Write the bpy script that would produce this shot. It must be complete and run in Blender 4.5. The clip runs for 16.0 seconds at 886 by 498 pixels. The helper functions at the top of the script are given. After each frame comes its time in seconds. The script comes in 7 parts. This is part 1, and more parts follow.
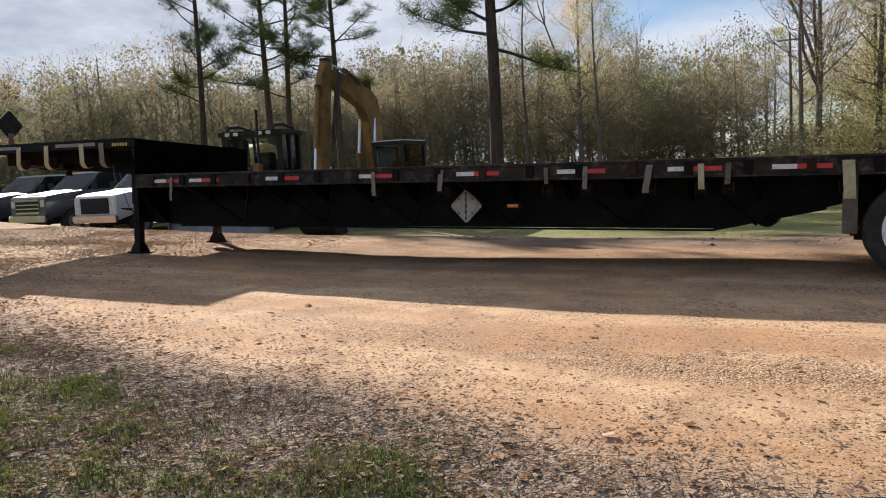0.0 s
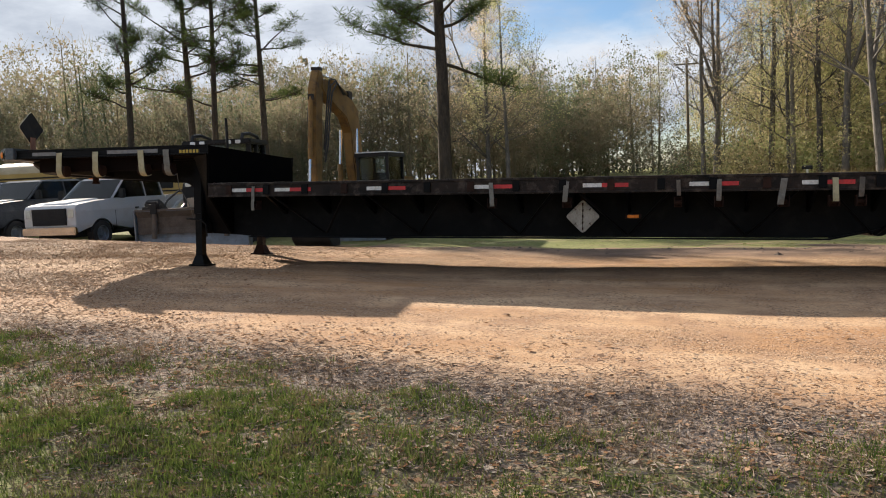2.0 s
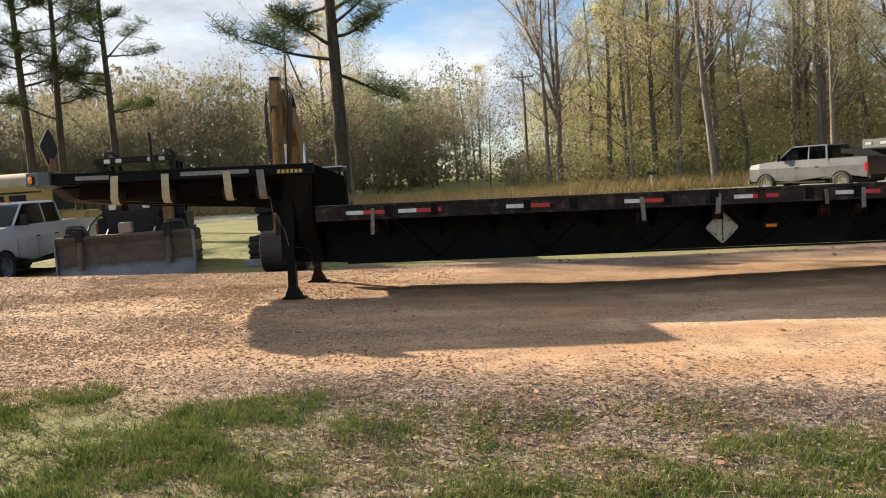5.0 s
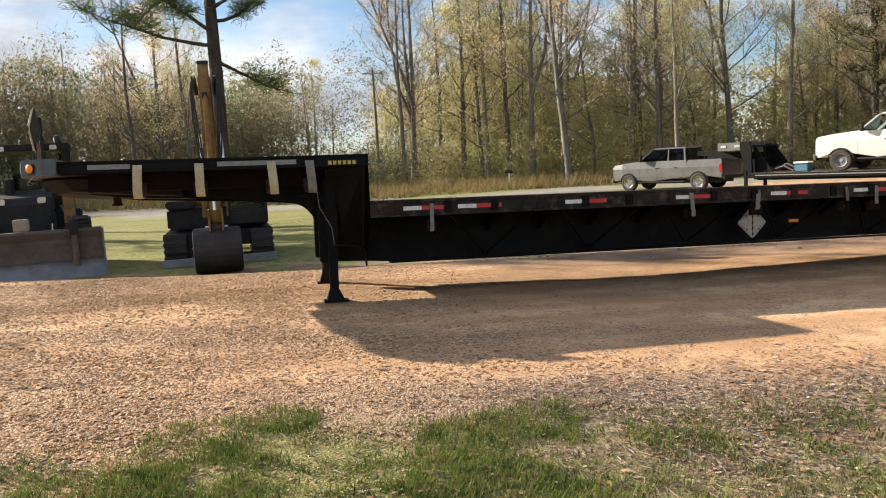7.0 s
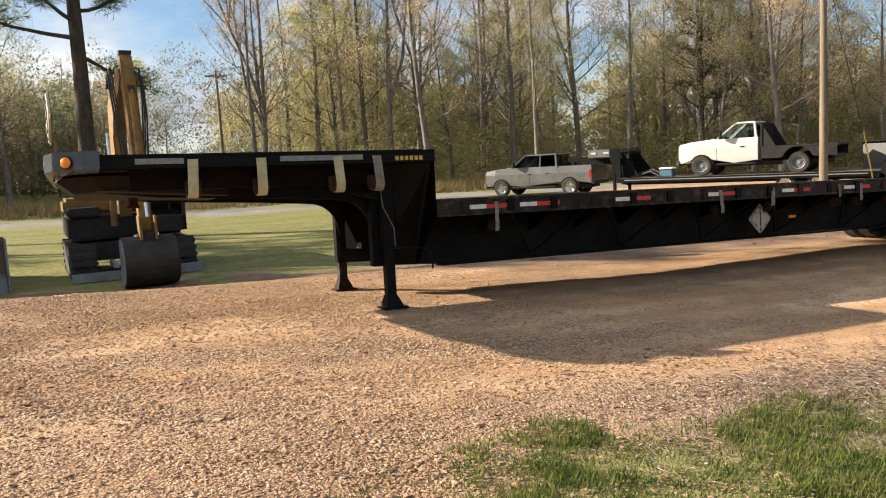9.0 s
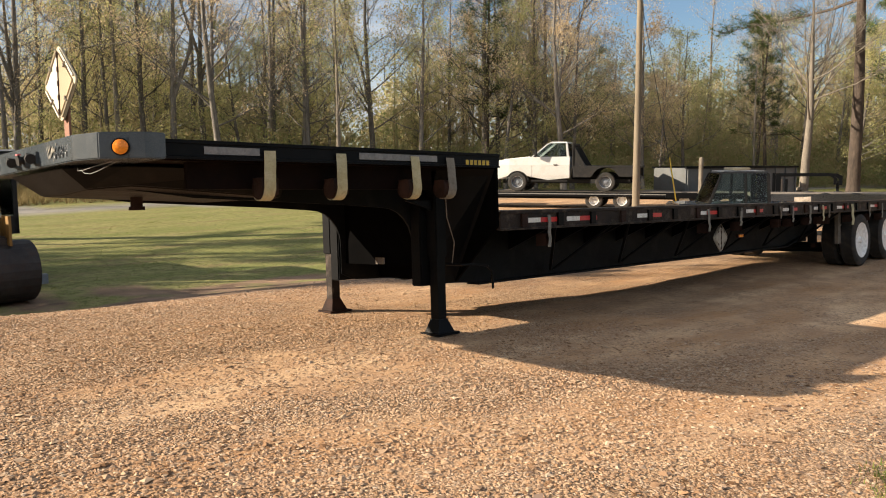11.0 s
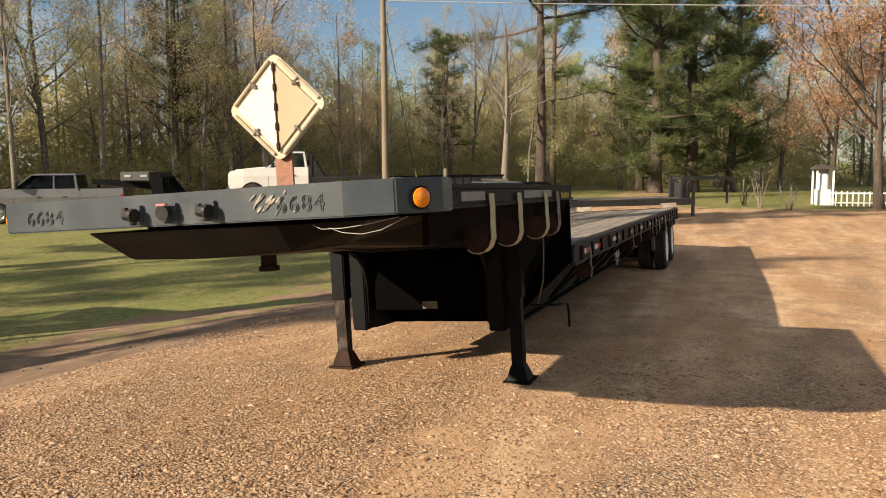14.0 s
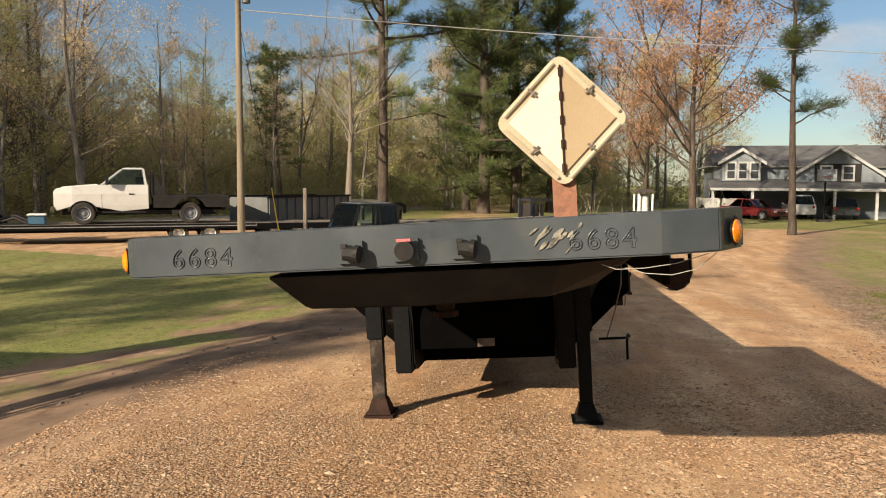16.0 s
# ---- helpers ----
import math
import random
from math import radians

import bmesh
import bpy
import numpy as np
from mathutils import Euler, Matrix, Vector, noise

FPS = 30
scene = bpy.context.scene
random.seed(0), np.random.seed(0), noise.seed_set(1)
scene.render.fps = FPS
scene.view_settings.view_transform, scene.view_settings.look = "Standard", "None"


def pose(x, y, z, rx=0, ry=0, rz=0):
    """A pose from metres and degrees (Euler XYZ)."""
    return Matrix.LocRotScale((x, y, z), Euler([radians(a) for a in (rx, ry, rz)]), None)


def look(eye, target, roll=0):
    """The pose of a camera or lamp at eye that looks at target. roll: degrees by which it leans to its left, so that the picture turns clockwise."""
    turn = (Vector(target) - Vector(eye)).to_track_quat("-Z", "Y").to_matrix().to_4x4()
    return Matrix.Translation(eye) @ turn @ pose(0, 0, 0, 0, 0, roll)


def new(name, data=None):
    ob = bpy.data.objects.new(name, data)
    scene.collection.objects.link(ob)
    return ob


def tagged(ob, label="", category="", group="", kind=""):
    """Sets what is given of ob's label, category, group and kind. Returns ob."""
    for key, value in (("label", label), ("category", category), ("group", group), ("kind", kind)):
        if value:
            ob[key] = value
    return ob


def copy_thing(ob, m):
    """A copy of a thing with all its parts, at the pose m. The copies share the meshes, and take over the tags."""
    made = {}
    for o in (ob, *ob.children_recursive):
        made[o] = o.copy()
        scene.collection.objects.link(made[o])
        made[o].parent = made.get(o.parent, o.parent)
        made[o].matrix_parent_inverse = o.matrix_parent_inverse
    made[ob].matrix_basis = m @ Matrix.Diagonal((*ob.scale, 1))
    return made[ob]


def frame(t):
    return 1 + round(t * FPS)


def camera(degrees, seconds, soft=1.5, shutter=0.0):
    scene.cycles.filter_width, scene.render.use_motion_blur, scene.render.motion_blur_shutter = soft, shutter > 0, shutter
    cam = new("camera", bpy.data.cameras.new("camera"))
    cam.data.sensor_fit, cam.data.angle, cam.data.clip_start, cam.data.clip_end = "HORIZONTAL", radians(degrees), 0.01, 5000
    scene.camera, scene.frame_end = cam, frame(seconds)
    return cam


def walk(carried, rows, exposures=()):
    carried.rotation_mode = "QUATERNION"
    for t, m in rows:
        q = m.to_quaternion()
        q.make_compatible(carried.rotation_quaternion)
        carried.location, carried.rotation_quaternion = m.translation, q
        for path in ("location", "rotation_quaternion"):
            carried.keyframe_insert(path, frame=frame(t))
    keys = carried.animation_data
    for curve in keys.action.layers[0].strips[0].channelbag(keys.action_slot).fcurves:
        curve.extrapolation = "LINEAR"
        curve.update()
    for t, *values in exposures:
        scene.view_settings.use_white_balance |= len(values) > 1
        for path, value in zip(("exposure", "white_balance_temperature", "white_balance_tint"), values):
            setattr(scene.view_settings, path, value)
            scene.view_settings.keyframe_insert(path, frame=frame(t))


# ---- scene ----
cam = camera(59.3, 16.0, soft=1.05)
METRES, EYE, TILT, LEAN, TURN = 23.81, 1.5, -0.5, -1.03, 26.0
ROWS = [
    (0.0, 0.0, 0.0, 0.0, -0.4, -5.3, 4.3),
    (0.5, -0.0334, -0.0025, 0.0017, -1.99, -3.62, 2.24),
    (1.0, -0.0657, 0.0, 0.003, -3.56, -3.47, 2.13),
    (1.5, -0.0995, 0.0024, 0.0051, -5.8, -4.08, 2.57),
    (2.0, -0.13, 0.009, 0.0076, -9.4, -4.94, 3.79),
    (2.5, -0.1621, 0.0184, 0.0101, -13.26, -5.02, 4.2),
    (3.0, -0.1912, 0.0271, 0.0133, -15.4, -4.69, 4.69),
    (3.5, -0.2222, 0.0397, 0.0166, -17.07, -4.38, 4.37),
    (4.0, -0.2505, 0.0541, 0.02, -19.08, -5.01, 3.62),
    (6.5, -0.3823, 0.1456, 0.0331, -34.74, -6.19, 6.77),
    (7.0, -0.4052, 0.1694, 0.0348, -37.96, -6.66, 4.41),
    (7.5, -0.4235, 0.1946, 0.0363, -39.88, -6.89, 2.1),
    (8.0, -0.4425, 0.2187, 0.0371, -43.52, -6.57, 2.21),
    (10.5, -0.5069, 0.3701, 0.0379, -64.18, -7.94, 2.92),
    (11.0, -0.508, 0.4116, 0.0418, -69.62, -7.22, 1.08),
    (11.5, -0.5141, 0.4427, 0.0472, -72.9, -6.8, 0.04),
    (12.0, -0.5125, 0.4709, 0.0522, -76.11, -7.26, -0.46),
    (12.5, -0.5131, 0.4981, 0.054, -80.6, -7.26, 0.78),
    (13.0, -0.5083, 0.5257, 0.0544, -84.98, -7.44, 2.58),
    (13.5, -0.5031, 0.5557, 0.054, -91.11, -7.62, 0.99),
    (14.0, -0.4967, 0.5833, 0.0545, -95.27, -7.29, 0.7),
    (14.5, -0.4842, 0.6108, 0.0552, -99.09, -6.8, 0.82),
    (15.0, -0.473, 0.6348, 0.0552, -102.56, -6.09, 0.12),
    (15.5, -0.4597, 0.655, 0.0552, -105.91, -5.94, 0.0),
    (16.0, -0.4471, 0.6694, 0.0555, -109.57, -5.92, -0.28),
]
BRIGHT = [(0.0, 1.05, 5900, 12), (3.5, 1.35, 6200, 10), (7.5, 1.53, 6300, 10), (11.0, 1.3, 6600, 10), (13.0, 1.15, 6750, 10), (16.0, 0.92, 6850, 10)]
walk(cam, [(t, pose(0, 0, EYE, TILT, LEAN, TURN) @ pose(METRES * x, METRES * y, METRES * z, 90 + pitch, roll, yaw)) for t, x, y, z, yaw, pitch, roll in ROWS], BRIGHT)

# ---- sky and sun ----
SUN_AZ, SUN_EL = -53.2, 22.1          # degrees clockwise from +y, and above the horizon
world = bpy.data.worlds.new("sky")
scene.world = world
world.use_nodes = True
wn, wl = world.node_tree.nodes, world.node_tree.links
wn.clear()
sky = wn.new("ShaderNodeTexSky")
sky.sky_type = "NISHITA"
sky.sun_disc = False
sky.sun_elevation, sky.sun_rotation = radians(SUN_EL), radians(SUN_AZ)
sky.dust_density, sky.ozone_density = 0.4, 3.0
coord = wn.new("ShaderNodeTexCoord")
stretch = wn.new("ShaderNodeMapping")
stretch.inputs["Scale"].default_value = (1.6, 1.6, 4.5)
stretch.inputs["Location"].default_value = (3.1, 0.4, 0.2)
cloud = wn.new("ShaderNodeTexNoise")
cloud.inputs["Scale"].default_value, cloud.inputs["Detail"].default_value, cloud.inputs["Roughness"].default_value = 1.7, 9, 0.58
cover = wn.new("ShaderNodeValToRGB")
cover.color_ramp.elements[0].position, cover.color_ramp.elements[1].position = 0.35, 0.55
mixer = wn.new("ShaderNodeMix")
mixer.data_type = "RGBA"
mixer.inputs["B"].default_value = (7.0, 7.25, 7.6, 1)
back = wn.new("ShaderNodeBackground")
back.inputs["Strength"].default_value = 0.052
wout = wn.new("ShaderNodeOutputWorld")
wl.new(coord.outputs["Generated"], stretch.inputs["Vector"])
wl.new(stretch.outputs["Vector"], cloud.inputs["Vector"])
axis = wn.new("ShaderNodeSeparateXYZ")
bank = wn.new("ShaderNodeMath")
bank.operation = "MULTIPLY_ADD"
bank.inputs[1].default_value = -0.17
wl.new(coord.outputs["Generated"], axis.inputs["Vector"])
wl.new(axis.outputs["X"], bank.inputs[0])
wl.new(cloud.outputs["Fac"], bank.inputs[2])
wl.new(bank.outputs["Value"], cover.inputs["Fac"])
wl.new(cover.outputs["Color"], mixer.inputs["Factor"])
shade = wn.new("ShaderNodeTexNoise")
shade.inputs["Scale"].default_value, shade.inputs["Detail"].default_value, shade.inputs["Roughness"].default_value = 3.1, 8, 0.6
wl.new(stretch.outputs["Vector"], shade.inputs["Vector"])
tone = wn.new("ShaderNodeValToRGB")
tone.color_ramp.elements[0].position, tone.color_ramp.elements[1].position = 0.36, 0.62
tone.color_ramp.elements[0].color, tone.color_ramp.elements[1].color = (0.50, 0.54, 0.60, 1), (0.90, 0.92, 0.94, 1)
bright = wn.new("ShaderNodeVectorMath")
bright.operation = "SCALE"
bright.inputs["Scale"].default_value = 7.8
wl.new(shade.outputs["Fac"], tone.inputs["Fac"])
wl.new(tone.outputs["Color"], bright.inputs[0])
wl.new(bright.outputs["Vector"], mixer.inputs["B"])
wl.new(sky.outputs["Color"], mixer.inputs["A"])
wl.new(mixer.outputs["Result"], back.inputs["Color"])
wl.new(back.outputs["Background"], wout.inputs["Surface"])

sun_to = Vector((math.sin(radians(SUN_AZ)) * math.cos(radians(SUN_EL)), math.cos(radians(SUN_AZ)) * math.cos(radians(SUN_EL)), math.sin(radians(SUN_EL))))
lamp = bpy.data.lights.new("sun", "SUN")
lamp.energy, lamp.angle, lamp.color = 5.0, radians(0.55), (1.0, 0.85, 0.66)
sun = new("sun", lamp)
sun.matrix_world = look(sun_to * 100, (0, 0, 0))


# ---- materials ----
def nodes_of(m):
    m.use_nodes = True
    n = m.node_tree.nodes
    n.clear()
    return n, m.node_tree.links


def mix_rgb(n, l, fac, a, b, mode="MIX"):
    x = n.new("ShaderNodeMix")
    x.data_type, x.blend_type = "RGBA", mode
    for key, v in (("Factor", fac), ("A", a), ("B", b)):
        if isinstance(v, (float, int)):
            x.inputs[key].default_value = v
        elif isinstance(v, tuple):
            x.inputs[key].default_value = (*v, 1)
        else:
            l.new(v, x.inputs[key])
    return x.outputs["Result"]


def noise_fac(n, l, vec, scale, lo=0.35, hi=0.65, detail=6, rough=0.6):
    t = n.new("ShaderNodeTexNoise")
    t.inputs["Scale"].default_value, t.inputs["Detail"].default_value, t.inputs["Roughness"].default_value = scale, detail, rough
    l.new(vec, t.inputs["Vector"])
    r = n.new("ShaderNodeMapRange")
    r.inputs["From Min"].default_value, r.inputs["From Max"].default_value = lo, hi
    l.new(t.outputs["Fac"], r.inputs["Value"])
    return r.outputs["Result"]


def surf(name, a, b, dirt=None, scale=3.0, fine=40.0, rough=0.6, metal=0.0, bump=0.15, amount=0.5, vary=0.0, stretch=(1, 1, 1), spec=0.5, coat=0.0):
    """Two tones and a dirt tone, mixed at two scales, with fine relief."""
    m = bpy.data.materials.new(name)
    n, l = nodes_of(m)
    out, bsdf = n.new("ShaderNodeOutputMaterial"), n.new("ShaderNodeBsdfPrincipled")
    l.new(bsdf.outputs["BSDF"], out.inputs["Surface"])
    tc, mp = n.new("ShaderNodeTexCoord"), n.new("ShaderNodeMapping")
    mp.inputs["Scale"].default_value = stretch
    l.new(tc.outputs["Object"], mp.inputs["Vector"])
    v = mp.outputs["Vector"]
    big, small = noise_fac(n, l, v, scale), noise_fac(n, l, v, fine, 0.3, 0.7, 4)
    col = mix_rgb(n, l, big, a, b)
    if dirt:
        f = n.new("ShaderNodeMath")
        f.operation = "MULTIPLY"
        l.new(noise_fac(n, l, v, scale * 2.7, 0.5, 0.68, 8), f.inputs[0])
        f.inputs[1].default_value = amount
        col = mix_rgb(n, l, f.outputs["Value"], col, dirt)
    dark = mix_rgb(n, l, small, (0.78, 0.78, 0.78), (1.14, 1.14, 1.14))
    col = mix_rgb(n, l, 1.0, col, dark, "MULTIPLY")
    if vary:
        info, r = n.new("ShaderNodeObjectInfo"), n.new("ShaderNodeMapRange")
        l.new(info.outputs["Random"], r.inputs["Value"])
        r.inputs["To Min"].default_value, r.inputs["To Max"].default_value = 1 - vary, 1 + vary
        hsv = n.new("ShaderNodeHueSaturation")
        l.new(r.outputs["Result"], hsv.inputs["Value"])
        l.new(col, hsv.inputs["Color"])
        col = hsv.outputs["Color"]
    l.new(col, bsdf.inputs["Base Color"])
    rr = n.new("ShaderNodeMapRange")
    l.new(small, rr.inputs["Value"])
    rr.inputs["To Min"].default_value, rr.inputs["To Max"].default_value = max(0.03, rough - 0.1), min(1, rough + 0.12)
    l.new(rr.outputs["Result"], bsdf.inputs["Roughness"])
    bsdf.inputs["Metallic"].default_value = metal
    bsdf.inputs["Specular IOR Level"].default_value = spec
    bsdf.inputs["Coat Weight"].default_value = coat
    bsdf.inputs["Coat Roughness"].default_value = 0.06
    if bump:
        bp = n.new("ShaderNodeBump")
        bp.inputs["Strength"].default_value, bp.inputs["Distance"].default_value = bump, 0.02
        l.new(small, bp.inputs["Height"])
        l.new(bp.outputs["Normal"], bsdf.inputs["Normal"])
    return m


def glassy(name, tint, rough=0.03):
    m = bpy.data.materials.new(name)
    n, l = nodes_of(m)
    out, g, t, mx, lw = (n.new("ShaderNode" + k) for k in ("OutputMaterial", "BsdfGlossy", "BsdfTransparent", "MixShader", "LayerWeight"))
    g.inputs["Roughness"].default_value = rough
    g.inputs["Color"].default_value = (0.9, 0.93, 0.95, 1)
    t.inputs["Color"].default_value = (*tint, 1)
    lw.inputs["Blend"].default_value = 0.22
    l.new(lw.outputs["Fresnel"], mx.inputs["Fac"])
    l.new(t.outputs["BSDF"], mx.inputs[1])
    l.new(g.outputs["BSDF"], mx.inputs[2])
    l.new(mx.outputs["Shader"], out.inputs["Surface"])
    return m


def leafy(name, tones, through_light=0.35, patch=0.0, gain=1.0):
    """Leaf colours spread over the single leaves, with light passing through them."""
    m = bpy.data.materials.new(name)
    n, l = nodes_of(m)
    out, d, t, mx, geo, ramp = (n.new("ShaderNode" + k) for k in ("OutputMaterial", "BsdfDiffuse", "BsdfTranslucent", "MixShader", "NewGeometry", "ValToRGB"))
    e = ramp.color_ramp.elements
    while len(e) < len(tones):
        e.new(0.5)
    for i, c in enumerate(tones):
        e[i].position, e[i].color = i / max(1, len(tones) - 1), (*(v * gain for v in c), 1)
    if patch:
        tc, own, fold = n.new("ShaderNodeTexCoord"), n.new("ShaderNodeMath"), n.new("ShaderNodeMath")
        own.operation, own.inputs[1].default_value = "MULTIPLY", 0.34
        l.new(geo.outputs["Random Per Island"], own.inputs[0])
        fold.operation, fold.inputs[1].default_value, fold.use_clamp = "MULTIPLY_ADD", 0.55, True
        l.new(noise_fac(n, l, tc.outputs["Object"], patch, 0.36, 0.64, 3), fold.inputs[0])
        l.new(own.outputs["Value"], fold.inputs[2])
        l.new(fold.outputs["Value"], ramp.inputs["Fac"])
    else:
        l.new(geo.outputs["Random Per Island"], ramp.inputs["Fac"])
    col = ramp.outputs["Color"]
    info, r, hsv = n.new("ShaderNodeObjectInfo"), n.new("ShaderNodeMapRange"), n.new("ShaderNodeHueSaturation")
    l.new(info.outputs["Random"], r.inputs["Value"])
    r.inputs["To Min"].default_value, r.inputs["To Max"].default_value = 0.75, 1.25
    l.new(r.outputs["Result"], hsv.inputs["Value"])
    l.new(col, hsv.inputs["Color"])
    l.new(hsv.outputs["Color"], d.inputs["Color"])
    l.new(hsv.outputs["Color"], t.inputs["Color"])
    mx.inputs["Fac"].default_value = through_light
    l.new(d.outputs["BSDF"], mx.inputs[1])
    l.new(t.outputs["BSDF"], mx.inputs[2])
    l.new(mx.outputs["Shader"], out.inputs["Surface"])
    return m


def ground_material():
    m = bpy.data.materials.new("yard_ground")
    n, l = nodes_of(m)
    out, bsdf = n.new("ShaderNodeOutputMaterial"), n.new("ShaderNodeBsdfPrincipled")
    l.new(bsdf.outputs["BSDF"], out.inputs["Surface"])
    v = n.new("ShaderNodeTexCoord").outputs["Object"]

    def mask(key):
        a = n.new("ShaderNodeAttribute")
        a.attribute_name = key
        return a.outputs["Fac"]

    # packed orange clay with paler dust and streaks along the drive
    streak = n.new("ShaderNodeMapping")
    streak.inputs["Scale"].default_value = (0.35, 1.6, 1)
    l.new(v, streak.inputs["Vector"])
    clay = mix_rgb(n, l, noise_fac(n, l, streak.outputs["Vector"], 0.9, 0.38, 0.62, 8), (0.46, 0.265, 0.135), (0.66, 0.455, 0.28))
    clay = mix_rgb(n, l, noise_fac(n, l, v, 2.3, 0.45, 0.7, 8), clay, (0.39, 0.24, 0.145))
    # loose gravel: a tone for each stone
    vor = n.new("ShaderNodeTexVoronoi")
    vor.inputs["Scale"].default_value = 52
    wobble, shift = n.new("ShaderNodeTexNoise"), n.new("ShaderNodeVectorMath")
    wobble.inputs["Scale"].default_value, wobble.inputs["Detail"].default_value = 34, 3
    shift.operation, shift.inputs[1].default_value = "MULTIPLY_ADD", (0.035, 0.035, 0.035)
    l.new(v, wobble.inputs["Vector"])
    l.new(wobble.outputs["Color"], shift.inputs[0])
    l.new(v, shift.inputs[2])
    l.new(shift.outputs["Vector"], vor.inputs["Vector"])
    ramp = n.new("ShaderNodeValToRGB")
    e = ramp.color_ramp.elements
    e[0].color, e[1].color = (0.20, 0.12, 0.076, 1), (0.62, 0.485, 0.375, 1)
    k = e.new(0.45)
    k.color = (0.42, 0.26, 0.152, 1)
    k = e.new(0.7)
    k.color = (0.49, 0.345, 0.22, 1)
    sep = n.new("ShaderNodeSeparateColor")
    l.new(vor.outputs["Color"], sep.inputs["Color"])
    l.new(sep.outputs["Red"], ramp.inputs["Fac"])
    # stone colour falls off to its rim, standing for shade in the gaps
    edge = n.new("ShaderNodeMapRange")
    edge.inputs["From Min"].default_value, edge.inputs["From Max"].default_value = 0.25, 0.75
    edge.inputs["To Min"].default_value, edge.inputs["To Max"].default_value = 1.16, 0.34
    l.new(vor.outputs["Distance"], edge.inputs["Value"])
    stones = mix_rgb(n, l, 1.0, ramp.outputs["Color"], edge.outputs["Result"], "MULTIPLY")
    patch = n.new("ShaderNodeMath")
    patch.operation = "MULTIPLY_ADD"
    bands = n.new("ShaderNodeMapping")
    bands.inputs["Scale"].default_value = (0.22, 0.95, 1)
    l.new(v, bands.inputs["Vector"])
    l.new(noise_fac(n, l, bands.outputs["Vector"], 1.0, 0.40, 0.60, 10, 0.68), patch.inputs[0])
    patch.inputs[1].default_value = 0.9
    l.new(mask("gravel"), patch.inputs[2])
    patch.use_clamp = True
    sub = n.new("ShaderNodeMath")
    sub.operation, sub.use_clamp = "SUBTRACT", True
    l.new(patch.outputs["Value"], sub.inputs[0])
    sub.inputs[1].default_value = 0.25
    few = n.new("ShaderNodeMapRange")
    few.inputs["From Min"].default_value, few.inputs["From Max"].default_value = 0.62, 0.70
    l.new(sep.outputs["Green"], few.inputs["Value"])
    spots = n.new("ShaderNodeMath")
    spots.operation = "MULTIPLY"
    l.new(few.outputs["Result"], spots.inputs[0])
    l.new(noise_fac(n, l, v, 1.9, 0.35, 0.6, 8), spots.inputs[1])
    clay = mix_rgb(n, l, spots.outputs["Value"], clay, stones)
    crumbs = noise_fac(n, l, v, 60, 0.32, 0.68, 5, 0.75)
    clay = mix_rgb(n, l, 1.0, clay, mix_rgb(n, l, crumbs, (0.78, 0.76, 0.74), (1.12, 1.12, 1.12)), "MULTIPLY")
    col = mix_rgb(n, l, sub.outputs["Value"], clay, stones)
    # bare packed dirt between the gravel and the field, darkened for tree shade
    dirt = mix_rgb(n, l, noise_fac(n, l, v, 1.4, 0.36, 0.64, 9), (0.13, 0.088, 0.062), (0.27, 0.182, 0.125))
    dm = n.new("ShaderNodeMath")
    dm.operation, dm.use_clamp = "MULTIPLY", True
    l.new(mask("dirt"), dm.inputs[0])
    l.new(noise_fac(n, l, v, 2.6, 0.18, 0.44, 8), dm.inputs[1])
    col = mix_rgb(n, l, dm.outputs["Value"], col, dirt)
    # turf: green, straw and bare brown
    rows = n.new("ShaderNodeMapping")
    rows.inputs["Scale"].default_value = (0.28, 1.25, 1)
    l.new(v, rows.inputs["Vector"])
    turf = mix_rgb(n, l, noise_fac(n, l, rows.outputs["Vector"], 0.55, 0.38, 0.62, 9, 0.66), (0.135, 0.165, 0.042), (0.30, 0.27, 0.115))
    turf = mix_rgb(n, l, noise_fac(n, l, rows.outputs["Vector"], 1.1, 0.52, 0.64, 10, 0.7), turf, (0.20, 0.130, 0.080))
    turf = mix_rgb(n, l, noise_fac(n, l, v, 5.5, 0.44, 0.62, 8, 0.7), turf, (0.085, 0.095, 0.032))
    turf = mix_rgb(n, l, noise_fac(n, l, v, 26, 0.4, 0.68, 4), turf, (0.24, 0.23, 0.085))
    scraps = n.new("ShaderNodeTexVoronoi")
    scraps.inputs["Scale"].default_value = 30
    l.new(v, scraps.inputs["Vector"])
    tone = n.new("ShaderNodeSeparateColor")
    l.new(scraps.outputs["Color"], tone.inputs["Color"])
    litter = mix_rgb(n, l, tone.outputs["Green"], (0.09, 0.070, 0.057), (0.36, 0.29, 0.235))
    lm = n.new("ShaderNodeMath")
    lm.operation, lm.use_clamp = "MULTIPLY", True
    l.new(mask("litter"), lm.inputs[0])
    l.new(noise_fac(n, l, v, 1.7, 0.16, 0.42, 8), lm.inputs[1])
    col = mix_rgb(n, l, lm.outputs["Value"], col, litter)
    gm = n.new("ShaderNodeMath")
    gm.operation, gm.use_clamp = "MULTIPLY_ADD", True
    wob = noise_fac(n, l, v, 2.2, 0.3, 0.7, 9)
    l.new(wob, gm.inputs[0])
    gm.inputs[1].default_value = -0.9
    g2 = n.new("ShaderNodeMath")
    g2.operation = "MULTIPLY"
    l.new(mask("grass"), g2.inputs[0])
    g2.inputs[1].default_value = 1.9
    l.new(g2.outputs["Value"], gm.inputs[2])
    col = mix_rgb(n, l, gm.outputs["Value"], col, turf)
    tar = mix_rgb(n, l, noise_fac(n, l, v, 0.8), (0.20, 0.19, 0.18), (0.28, 0.265, 0.24))
    col = mix_rgb(n, l, mask("road"), col, tar)
    l.new(col, bsdf.inputs["Base Color"])
